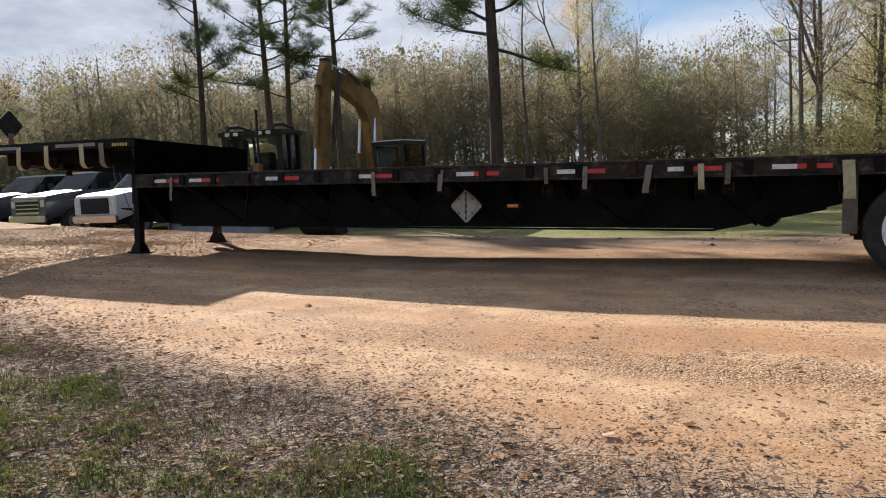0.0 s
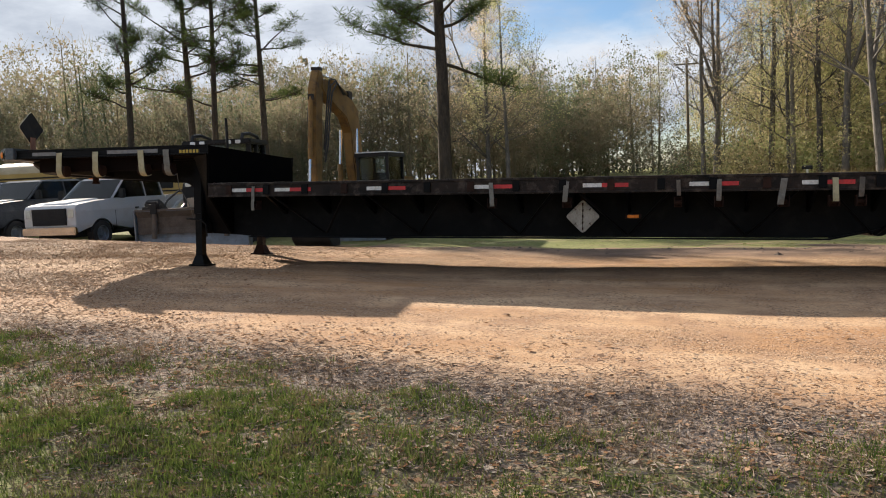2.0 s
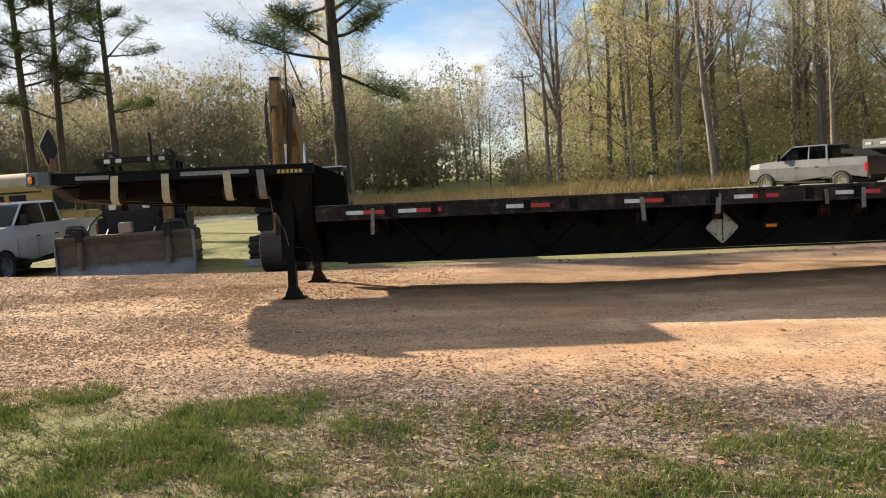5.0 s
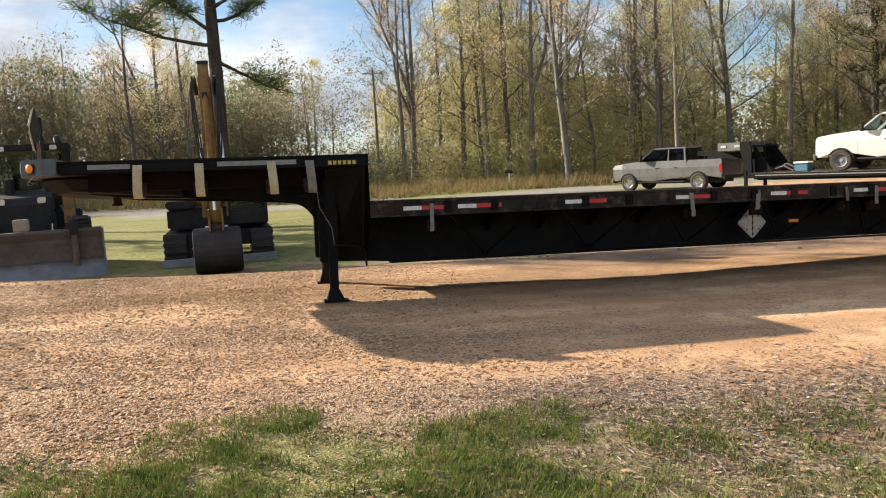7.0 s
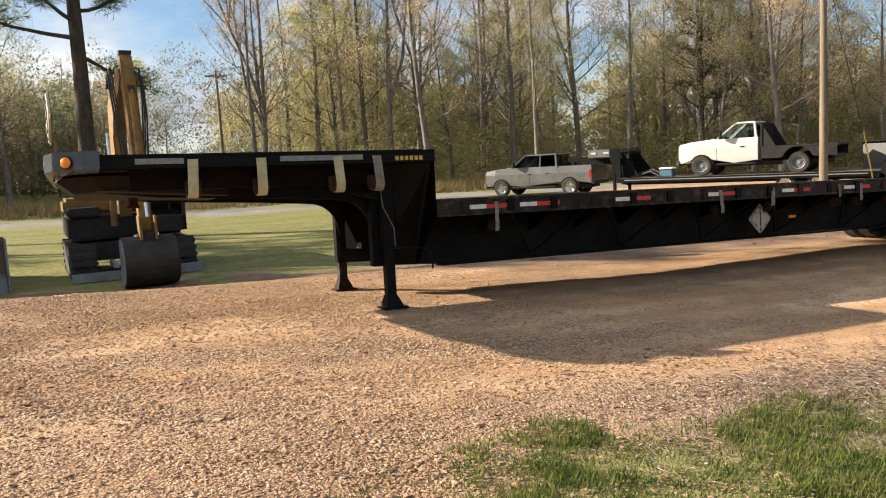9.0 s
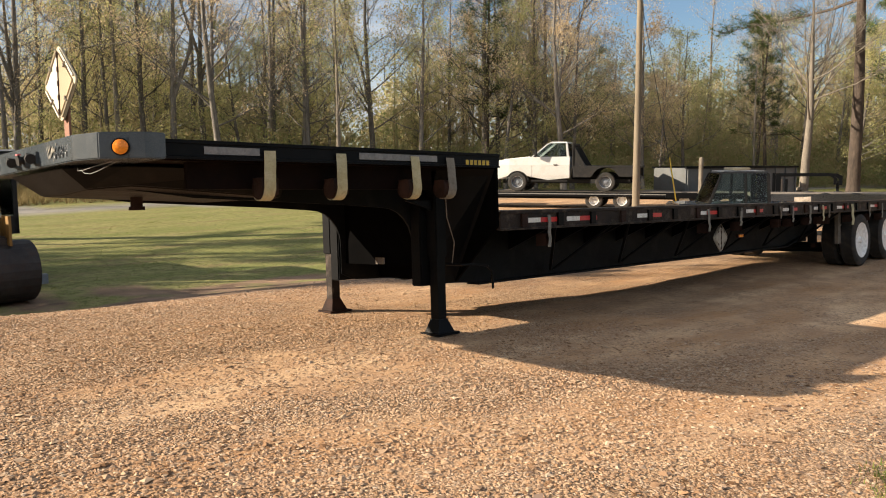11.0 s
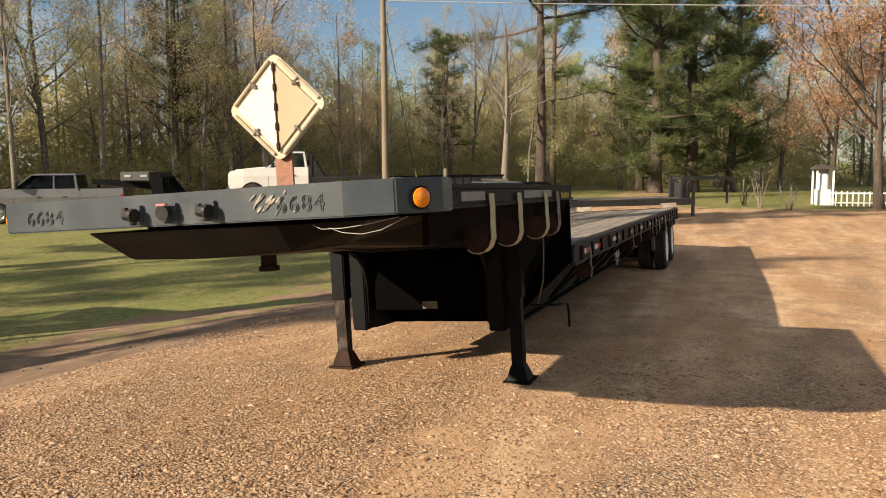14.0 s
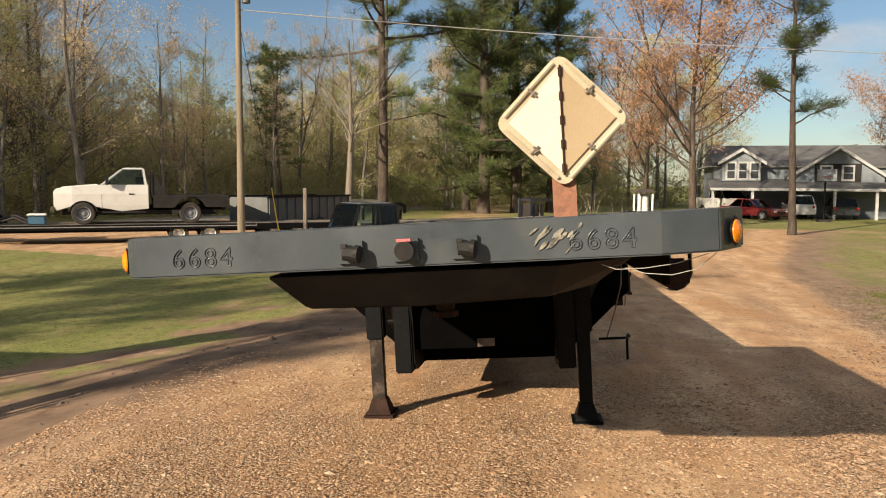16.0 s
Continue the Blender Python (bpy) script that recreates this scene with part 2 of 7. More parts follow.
    bsdf.inputs["Roughness"].default_value = 0.95
    bsdf.inputs["Specular IOR Level"].default_value = 0.15
    bp = n.new("ShaderNodeBump")
    bp.inputs["Strength"].default_value, bp.inputs["Distance"].default_value = 0.85, 0.04
    h = n.new("ShaderNodeMath")
    h.operation = "MULTIPLY"
    inv = n.new("ShaderNodeMath")
    inv.operation = "SUBTRACT"
    inv.inputs[0].default_value = 1.0
    l.new(vor.outputs["Distance"], inv.inputs[1])
    l.new(inv.outputs["Value"], h.inputs[0])
    l.new(noise_fac(n, l, v, 9, 0.2, 0.8, 8), h.inputs[1])
    rough_part = n.new("ShaderNodeMapRange")
    rough_part.inputs["To Min"].default_value = 0.12
    l.new(sub.outputs["Value"], rough_part.inputs["Value"])
    tall = n.new("ShaderNodeMath")
    tall.operation = "MULTIPLY"
    l.new(h.outputs["Value"], tall.inputs[0])
    l.new(rough_part.outputs["Result"], tall.inputs[1])
    l.new(tall.outputs["Value"], bp.inputs["Height"])
    l.new(bp.outputs["Normal"], bsdf.inputs["Normal"])
    return m


GROUND = ground_material()
BLACK = surf("black_frame_paint", (0.0022, 0.0027, 0.0036), (0.0038, 0.0044, 0.0056), (0.010, 0.009, 0.009), 2.0, 55, 0.5, amount=0.35, bump=0.06, spec=0.12)
FASCIA = surf("worn_dark_paint", (0.036, 0.046, 0.056), (0.066, 0.079, 0.091), (0.11, 0.105, 0.095), 2.2, 900, 0.24, amount=0.25, bump=0)
CHIPPED = surf("chipped_paint", (0.05, 0.055, 0.055), (0.30, 0.28, 0.23), (0.22, 0.20, 0.16), 22, 90, 0.6, bump=0.05, amount=0.7)
RUST = surf("rusty_steel", (0.020, 0.0095, 0.007), (0.042, 0.020, 0.014), (0.010, 0.007, 0.006), 5, 70, 0.75, bump=0.25, spec=0.2)
DUSTY = surf("dusty_steel", (0.11, 0.095, 0.08), (0.19, 0.165, 0.135), (0.06, 0.04, 0.03), 6, 80, 0.8, bump=0.2)
TAPE_W = surf("white_reflector", (0.66, 0.66, 0.64), (0.74, 0.74, 0.72), (0.35, 0.32, 0.28), 6, 50, 0.4, bump=0.05)
TAPE_R = surf("red_reflector", (0.48, 0.02, 0.025), (0.58, 0.03, 0.03), (0.2, 0.03, 0.03), 6, 50, 0.4, bump=0.05)
PLACARD = surf("faded_placard_plate", (0.40, 0.385, 0.34), (0.48, 0.465, 0.42), (0.22, 0.19, 0.15), 8, 60, 0.6, amount=0.6, bump=0.05)
TAPE_S = surf("faded_silver_tape", (0.16, 0.16, 0.165), (0.22, 0.22, 0.22), (0.08, 0.08, 0.08), 6, 50, 0.4, bump=0.05)
STRAP = surf("webbing", (0.40, 0.37, 0.22), (0.50, 0.47, 0.32), (0.25, 0.22, 0.13), 8, 160, 0.9, bump=0.3)
STRAP_G = surf("grey_webbing", (0.17, 0.16, 0.14), (0.26, 0.25, 0.22), (0.09, 0.08, 0.07), 9, 160, 0.9, bump=0.3)
PLANK = surf("weathered_plank", (0.16, 0.13, 0.105), (0.29, 0.25, 0.205), (0.055, 0.042, 0.034), 2.2, 30, 0.9, bump=0.4, vary=0.45, stretch=(0.3, 3, 3), amount=0.8)
CREAM = surf("cream_enamel", (0.40, 0.345, 0.245), (0.46, 0.41, 0.31), (0.24, 0.16, 0.10), 2, 240, 0.5, amount=0.4, bump=0.04, spec=0.3)
WHITE_P = surf("white_enamel", (0.58, 0.545, 0.46), (0.63, 0.595, 0.51), (0.40, 0.30, 0.20), 2, 240, 0.5, amount=0.15, bump=0.04, spec=0.3)
TAN_P = surf("tan_enamel", (0.31, 0.235, 0.145), (0.37, 0.29, 0.19), (0.2, 0.13, 0.07), 2, 240, 0.5, amount=0.2, bump=0.04, spec=0.3)
AMBER = surf("amber_lens", (0.75, 0.20, 0.01), (0.85, 0.27, 0.015), None, 5, 60, 0.2, bump=0)
YELLOW = surf("machine_yellow", (0.17, 0.095, 0.026), (0.25, 0.145, 0.042), (0.07, 0.046, 0.03), 1.5, 40, 0.65, amount=0.8, bump=0.1, spec=0.3)
STEEL = surf("worn_steel", (0.17, 0.19, 0.22), (0.26, 0.285, 0.32), (0.10, 0.075, 0.06), 1.6, 50, 0.5, 0.3, bump=0.15)
CHROME = surf("chrome", (0.6, 0.6, 0.6), (0.7, 0.7, 0.7), None, 3, 60, 0.14, 1.0, bump=0.0)
RUBBER = surf("tyre_rubber", (0.014, 0.014, 0.014), (0.028, 0.026, 0.024), (0.09, 0.065, 0.045), 3, 60, 0.85, amount=0.4, bump=0.2)
RIM_W = surf("white_rim", (0.80, 0.80, 0.79), (0.84, 0.84, 0.83), (0.55, 0.5, 0.44), 4, 20, 0.5, bump=0.02, amount=0.35)
PAINT_W = surf("white_car_paint", (0.52, 0.52, 0.515), (0.56, 0.56, 0.555), (0.40, 0.37, 0.33), 1.2, 60, 0.35, amount=0.3, bump=0, coat=0.6)
PAINT_S = surf("silver_car_paint", (0.13, 0.132, 0.138), (0.165, 0.168, 0.175), (0.07, 0.07, 0.07), 1.2, 60, 0.32, 0.3, amount=0.3, bump=0, coat=0.7)
PAINT_D = surf("dark_car_paint", (0.025, 0.03, 0.04), (0.035, 0.04, 0.05), (0.08, 0.075, 0.07), 1.2, 60, 0.3, amount=0.3, bump=0, coat=0.8)
PAINT_R = surf("red_car_paint", (0.12, 0.008, 0.014), (0.15, 0.010, 0.018), (0.09, 0.02, 0.02), 1.2, 60, 0.3, amount=0.3, bump=0, coat=0.8)
PLASTIC = surf("black_plastic", (0.009, 0.009, 0.010), (0.016, 0.016, 0.016), (0.05, 0.04, 0.03), 3, 60, 0.6, amount=0.3, bump=0.06, spec=0.3)
GREYBOX = surf("grey_trailer_steel", (0.075, 0.082, 0.085), (0.105, 0.112, 0.115), (0.07, 0.055, 0.045), 1.4, 50, 0.55, amount=0.4, bump=0.08)
GLASS = glassy("tinted_glass", (0.34, 0.38, 0.39))
CLEAR = glassy("clear_glass", (0.80, 0.86, 0.84))
LENS = surf("clear_lamp", (0.62, 0.62, 0.62), (0.72, 0.72, 0.72), None, 5, 60, 0.12, 0.4, bump=0)
TAIL = surf("red_lamp", (0.32, 0.01, 0.012), (0.4, 0.015, 0.015), None, 5, 60, 0.2, bump=0)
POLEWOOD = surf("pole_wood", (0.155, 0.125, 0.088), (0.235, 0.195, 0.140), (0.09, 0.07, 0.05), 1.0, 25, 0.85, bump=0.3, stretch=(4, 4, 0.3))
BARK = surf("grey_bark", (0.125, 0.114, 0.102), (0.225, 0.203, 0.180), (0.06, 0.053, 0.046), 2.5, 18, 0.95, bump=0.8, vary=0.3, stretch=(2.5, 2.5, 0.6), spec=0.1)
PINEBARK = surf("pine_bark", (0.058, 0.048, 0.041), (0.110, 0.086, 0.070), (0.032, 0.028, 0.025), 2.2, 12, 0.95, bump=0.9, vary=0.2, stretch=(2.5, 2.5, 0.7), spec=0.1)
PALEBARK = surf("pale_bark", (0.18, 0.158, 0.13), (0.27, 0.24, 0.20), (0.11, 0.09, 0.07), 2.5, 18, 0.95, bump=0.6, vary=0.2, stretch=(2.5, 2.5, 0.6), spec=0.1)
NEEDLES = leafy("pine_needles", [(0.046, 0.065, 0.026), (0.076, 0.102, 0.036), (0.110, 0.132, 0.050)], 0.28, 0.5, 1.15)
LEAF_OLIVE = leafy("olive_leaves", [(0.145, 0.160, 0.068), (0.205, 0.205, 0.092), (0.275, 0.245, 0.125), (0.170, 0.178, 0.078)], 0.45, 0.35, 1.95)
LEAF_BROWN = leafy("brown_leaves", [(0.200, 0.152, 0.098), (0.280, 0.215, 0.138), (0.330, 0.262, 0.165), (0.215, 0.198, 0.105)], 0.45, 0.35, 1.95)
LEAF_RUST = leafy("rust_leaves", [(0.21, 0.115, 0.07), (0.28, 0.16, 0.098), (0.32, 0.21, 0.135), (0.25, 0.18, 0.11)], 0.16, 0.4, 1.0)
LEAF_DARK = leafy("evergreen_leaves", [(0.030, 0.042, 0.018), (0.052, 0.066, 0.026), (0.088, 0.100, 0.040)], 0.35, 0.4, 2.5)
WOODS_MIX = leafy("woods_foliage", [(0.115, 0.130, 0.062), (0.170, 0.165, 0.085), (0.230, 0.190, 0.120), (0.175, 0.165, 0.085), (0.125, 0.145, 0.062), (0.215, 0.165, 0.110)], 0.45, 0.16, 2.15)
# darker, greyer copy of the woods foliage, standing for its backlit shade
WOODS_BACKLIT = leafy("backlit_woods_foliage", [(0.090, 0.098, 0.058), (0.125, 0.120, 0.075), (0.160, 0.128, 0.088), (0.105, 0.112, 0.066), (0.075, 0.092, 0.050), (0.170, 0.120, 0.080)], 0.45, 0.1, 1.55)
BUSH_MIX = leafy("undergrowth_foliage", [(0.100, 0.125, 0.050), (0.155, 0.168, 0.070), (0.215, 0.190, 0.100), (0.190, 0.150, 0.090), (0.120, 0.155, 0.058)], 0.4, 0.3, 1.7)
GRASS_MIX = leafy("grass_blades", [(0.032, 0.050, 0.016), (0.070, 0.105, 0.026), (0.15, 0.185, 0.044), (0.13, 0.115, 0.05), (0.20, 0.19, 0.08)], 0.3, 5.0, 1.05)
MUD = surf("dried_mud", (0.095, 0.072, 0.056), (0.145, 0.112, 0.088), (0.06, 0.042, 0.034), 2.5, 40, 0.9, bump=0.3)
DARKSTEEL = surf("dark_bucket_steel", (0.022, 0.020, 0.020), (0.048, 0.042, 0.040), (0.05, 0.03, 0.022), 2.5, 50, 0.6, 0.1, bump=0.2, spec=0.3)
FIELD_MIX = leafy("field_grass_blades", [(0.13, 0.165, 0.045), (0.18, 0.20, 0.065), (0.25, 0.23, 0.10), (0.20, 0.155, 0.085)], 0.3, 0.25, 1.05)
PINE_STRAW = leafy("pine_straw", [(0.075, 0.050, 0.037), (0.15, 0.108, 0.082), (0.25, 0.195, 0.155), (0.10, 0.072, 0.058), (0.35, 0.295, 0.24)], 0.0, 0.0, 1.05)
DEAD_MIX = leafy("dead_grass_blades", [(0.10, 0.062, 0.040), (0.20, 0.14, 0.092), (0.34, 0.27, 0.18), (0.14, 0.10, 0.062), (0.45, 0.38, 0.28)], 0.15, 0.9)
STRAW_MIX = leafy("dry_grass_blades", [(0.22, 0.17, 0.085), (0.32, 0.25, 0.13), (0.17, 0.14, 0.06)], 0.3)
LITTER = leafy("fallen_leaf_tones", [(0.135, 0.074, 0.041), (0.257, 0.149, 0.081), (0.405, 0.270, 0.176), (0.176, 0.121, 0.095), (0.45, 0.38, 0.30)], 0.1, 0.0, 1.1)
STONES = leafy("gravel_tones", [(0.20, 0.115, 0.065), (0.45, 0.275, 0.16), (0.53, 0.37, 0.245), (0.36, 0.225, 0.14), (0.60, 0.46, 0.33)], 0.0)
SIDING = surf("grey_siding", (0.155, 0.185, 0.215), (0.19, 0.22, 0.25), (0.16, 0.18, 0.20), 0.6, 30, 0.7, bump=0.15, stretch=(1, 1, 8))
SHINGLE = surf("grey_shingles", (0.09, 0.09, 0.095), (0.13, 0.13, 0.13), (0.06, 0.06, 0.06), 0.8, 14, 0.9, bump=0.4)
TRIM = surf("white_trim", (0.72, 0.72, 0.70), (0.78, 0.78, 0.76), None, 1, 30, 0.6, bump=0.05)
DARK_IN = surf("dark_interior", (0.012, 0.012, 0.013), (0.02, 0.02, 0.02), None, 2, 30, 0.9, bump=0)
ORANGE_W = surf("brown_sign_post", (0.20, 0.085, 0.05), (0.27, 0.125, 0.075), (0.1, 0.05, 0.035), 6, 50, 0.7, bump=0.15)
SIGNINK = surf("plate_ink", (0.50, 0.34, 0.04), (0.58, 0.42, 0.06), (0.3, 0.2, 0.05), 8, 60, 0.6, bump=0)
TAN = surf("tan_canvas", (0.34, 0.29, 0.22), (0.42, 0.36, 0.28), (0.25, 0.2, 0.15), 1, 40, 0.9, bump=0.1)
BUS_Y = surf("faded_bus_yellow", (0.40, 0.26, 0.075), (0.47, 0.31, 0.10), (0.30, 0.21, 0.10), 1.0, 40, 0.6, amount=0.4, bump=0.05)
BUS_TOP = surf("bus_roof_paint", (0.42, 0.33, 0.20), (0.50, 0.40, 0.26), (0.32, 0.25, 0.16), 1.0, 40, 0.6, amount=0.4, bump=0.05)
BIN_BLUE = surf("blue_plastic", (0.03, 0.10, 0.17), (0.045, 0.13, 0.21), (0.1, 0.12, 0.13), 3, 40, 0.5, amount=0.3, bump=0)
YGUARD = surf("yellow_plastic", (0.62, 0.47, 0.05), (0.68, 0.53, 0.08), None, 3, 40, 0.5, bump=0)
WIRE = surf("cable", (0.02, 0.02, 0.02), (0.04, 0.04, 0.04), None, 3, 40, 0.7, bump=0)
GUYWIRE = surf("grey_cable", (0.13, 0.13, 0.125), (0.18, 0.18, 0.17), None, 3, 40, 0.7, bump=0)
PALEWIRE = surf("pale_wire", (0.34, 0.33, 0.31), (0.44, 0.43, 0.40), None, 3, 40, 0.6, bump=0)
RAIL = surf("worn_rail_paint", (0.008, 0.007, 0.0065), (0.030, 0.021, 0.017), (0.13, 0.10, 0.08), 3.5, 55, 0.6, amount=0.55, bump=0.25, spec=0.2)
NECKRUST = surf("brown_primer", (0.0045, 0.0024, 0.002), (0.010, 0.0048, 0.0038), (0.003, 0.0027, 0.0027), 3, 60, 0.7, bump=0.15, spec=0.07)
APRON = surf("dark_apron_paint", (0.0045, 0.0043, 0.0044), (0.008, 0.0076, 0.0074), (0.020, 0.017, 0.015), 2.0, 140, 0.5, amount=0.35, bump=0.08, spec=0.08)
FADED = surf("faded_red_plastic", (0.50, 0.09, 0.11), (0.58, 0.15, 0.16), (0.4, 0.25, 0.22), 20, 80, 0.6, bump=0)
# white trim darkened and blued, for the shade over the house front
SHADED_TRIM = surf("shaded_house_trim", (0.34, 0.35, 0.36), (0.41, 0.42, 0.43), (0.3, 0.3, 0.3), 1, 30, 0.7, bump=0.05)
ROOF_BROWN = surf("dark_roof", (0.045, 0.035, 0.03), (0.08, 0.062, 0.05), None, 2, 30, 0.9, bump=0.2)


# ---- mesh helpers ----
def thing(name, m, label, category, group="", kind=""):
    ob = new(name)
    ob.matrix_world = m
    ob.empty_display_size = 0.2
    return tagged(ob, label, category, group, kind)


def part(name, bm, material, parent=None, label="", smooth=False, bevel=0.0):
    me = bpy.data.meshes.new(name)
    if bevel:
        bmesh.ops.remove_doubles(bm, verts=bm.verts, dist=1e-5)
        sharp = [e for e in bm.edges if len(e.link_faces) == 2 and e.calc_face_angle(0) > 0.6]
        bmesh.ops.bevel(bm, geom=sharp, offset=bevel, segments=2, affect="EDGES", clamp_overlap=True)
    bmesh.ops.recalc_face_normals(bm, faces=bm.faces)
    bm.to_mesh(me)
    bm.free()
    me.materials.append(material)
    if smooth:
        me.shade_smooth()
        me.set_sharp_from_angle(angle=radians(40))
    ob = new(name, me)
    ob.parent = parent
    if label:
        ob["label"] = label
    return ob


def box(bm, x0, x1, y0, y1, z0, z1):
    vs = [bm.verts.new((x, y, z)) for x in (x0, x1) for y in (y0, y1) for z in (z0, z1)]
    for f in ((0, 1, 3, 2), (4, 6, 7, 5), (0, 4, 5, 1), (2, 3, 7, 6), (0, 2, 6, 4), (1, 5, 7, 3)):
        bm.faces.new([vs[i] for i in f])
    return vs


def boxes(*dims):
    bm = bmesh.new()
    for d in dims:
        box(bm, *d)
    return bm


def hexa(bm, bottom, top):
    """A solid between two rings of equally many points."""
    a, b = [bm.verts.new(p) for p in bottom], [bm.verts.new(p) for p in top]
    k = len(a)
    bm.faces.new(a[::-1])
    bm.faces.new(b)
    for i in range(k):
        bm.faces.new((a[i], a[(i + 1) % k], b[(i + 1) % k], b[i]))


def slab(bm, outline, y0, y1):
    """An outline in x and z, extruded from y0 to y1."""
    hexa(bm, [(x, y0, z) for x, z in outline], [(x, y1, z) for x, z in outline])


def tube(bm, pts, radii, seg=8, caps=True):
    pts = [Vector(p) for p in pts]
    if isinstance(radii, (int, float)):
        radii = [radii] * len(pts)
    rings, side = [], None
    for i, p in enumerate(pts):
        d = (pts[min(i + 1, len(pts) - 1)] - pts[max(i - 1, 0)]).normalized()
        if side is None:
            side = d.orthogonal().normalized()
        side = (side - d * side.dot(d)).normalized()
        up = d.cross(side)
        rings.append([bm.verts.new(p + (side * math.cos(a) + up * math.sin(a)) * radii[i]) for a in (2 * math.pi * k / seg for k in range(seg))])
    for a, b in zip(rings, rings[1:]):
        for k in range(seg):
            bm.faces.new((a[k], a[(k + 1) % seg], b[(k + 1) % seg], b[k]))
    if caps:
        bm.faces.new(rings[0][::-1])
        bm.faces.new(rings[-1])


def tubes(pts, r, seg=8):
    bm = bmesh.new()
    tube(bm, pts, r, seg)
    return bm


def lathe(bm, profile, seg=28, centre=(0, 0, 0), caps=True):
    """A profile of (radius, y) turned about the y axis."""
    c = Vector(centre)
    rings = [[bm.verts.new(c + Vector((r * math.cos(a), y, r * math.sin(a)))) for a in (2 * math.pi * k / seg for k in range(seg))] for r, y in profile]
    for a, b in zip(rings, rings[1:]):
        for k in range(seg):
            bm.faces.new((a[k], a[(k + 1) % seg], b[(k + 1) % seg], b[k]))
    if caps and profile[0][0] > 0:
        bm.faces.new(rings[0])
    if caps and profile[-1][0] > 0:
        bm.faces.new(rings[-1])


def arc(cx, cz, r, a0, a1, n):
    return [(cx + r * math.cos(radians(a0 + (a1 - a0) * i / n)), cz + r * math.sin(radians(a0 + (a1 - a0) * i / n))) for i in range(n + 1)]


def from_arrays(name, verts, faces, material, smooth=False):
    me = bpy.data.meshes.new(name)
    me.from_pydata(verts, [], faces)
    me.materials.append(material)
    if smooth:
        me.shade_smooth()
    return me


def wheel(name, parent, at, r, width, rim_mat, rim_r=0.58, inner=1, out=0.0, relief=1.0, plain=False):
    """A tyre with its rim; inner: the side, in y, on which the rim is deep."""
    s, w = inner, width / 2
    bm = bmesh.new()
    lathe(bm, [(r * rim_r, -w * 0.9), (r * 0.80, -w), (r * 0.94, -w * 0.93), (r, -w * 0.72), (r * 0.985, -w * 0.3), (r * 0.985, w * 0.3), (r, w * 0.72), (r * 0.94, w * 0.93), (r * 0.80, w), (r * rim_r, w * 0.9)], 32, caps=False)
    t = part(name, bm, RUBBER, parent, smooth=True)
    t.location = at
    bm = bmesh.new()
    rr = r * rim_r
    face = [(0.0, 0.45), (0.26, 0.45), (0.30, 0.25), (0.62, 0.12), (0.72, 0.3), (0.80, 0.05), (0.93, 0.2)]
    if plain:
        face = [(0.0, 0.9), (0.16, 0.9), (0.20, 0.62), (0.80, 0.60), (0.88, 0.74), (0.94, 0.86)]
        out, relief = 0.0, 1.0
    lathe(bm, [(rr * a, -s * w * (b * relief + out)) for a, b in face] + [(rr * 0.96, -s * w * 0.86), (rr * 1.03, -s * w * 0.93), (rr * 1.03, s * w * 0.9)], 28, caps=False)
    for k in range(0 if plain else 8):
        a = 2 * math.pi * k / 8
        p = Vector((rr * 0.45 * math.cos(a), -s * w * (0.18 + out), rr * 0.45 * math.sin(a)))
        tube(bm, [p, p + Vector((0, -s * 0.035, 0))], rr * 0.045, 6)
    part("rim", bm, rim_mat, t, smooth=True)
    return t


def bar(bm, outline, x0, x1):
    """An outline in y and z, extruded along x."""
    hexa(bm, [(x0, y, z) for y, z in outline], [(x1, y, z) for y, z in outline])


# ---- ground ----
def lerp_table(x, table):
    for (x0, y0), (x1, y1) in zip(table, table[1:]):
        if x <= x1:
            return y0 + (y1 - y0) * max(0.0, min(1.0, (x - x0) / (x1 - x0)))
    return table[-1][1]


def smooth01(a, b, x):
    k = max(0.0, min(1.0, (x - a) / (b - a)))
    return k * k * (3 - 2 * k)


FAR_EDGE = [(-40, 17.0), (-18, 16.6), (-13.3, 16.0), (-10.3, 15.7), (-7.5, 14.9), (-5, 13.9), (0, 13.3), (3, 13.6), (4.5, 15.5), (7, 21), (8.5, 26), (9.5, 40)]
NEAR_EDGE = [(-14.5, 0.5), (-13.2, 2.5), (-12.3, 4.9), (-11.0, 5.3), (-8.8, 5.15), (-6, 4.6), (-4.8, 4.25), (-2.8, 4.0), (-1.0, 3.5), (2, 3.0), (8, 2.0), (30, -6)]


def ground_z(x, y):
    """The yard rises towards the trailer's nose and falls off gently to the field behind it."""
    cx, cy = max(-19.0, min(6.0, x)), max(-4.0, min(13.5, y))
    near = -0.0488 - 0.02047 * cx + 0.04403 * cy + 0.001 * cx * cy + 0.00155 * cx * cx - 0.0022 * cy * cy
    far = -0.06 + 0.16 * smooth01(-6, 5, x) + 0.018 * smooth01(-12, -26, x) * 10 + 0.02 * max(0, min(60, y - 50))
    k = max(smooth01(12.6, 16.5, y), smooth01(4, 16, x), smooth01(-20, -34, x), smooth01(-4, -20, y))
    z = near * (1 - k) + far * k
    z += 0.035 * noise.noise((x * 0.35, y * 0.35, 1.7)) + 0.012 * noise.noise((x * 1.7, y * 1.7, 4.2))
    if -14 < x < 4 and y < 6:
        z += 0.03 * smooth01(-0.2, 0.8, lerp_table(x, NEAR_EDGE) - y) * noise.noise((x * 1.5, y * 1.9, 7.7))
    return z


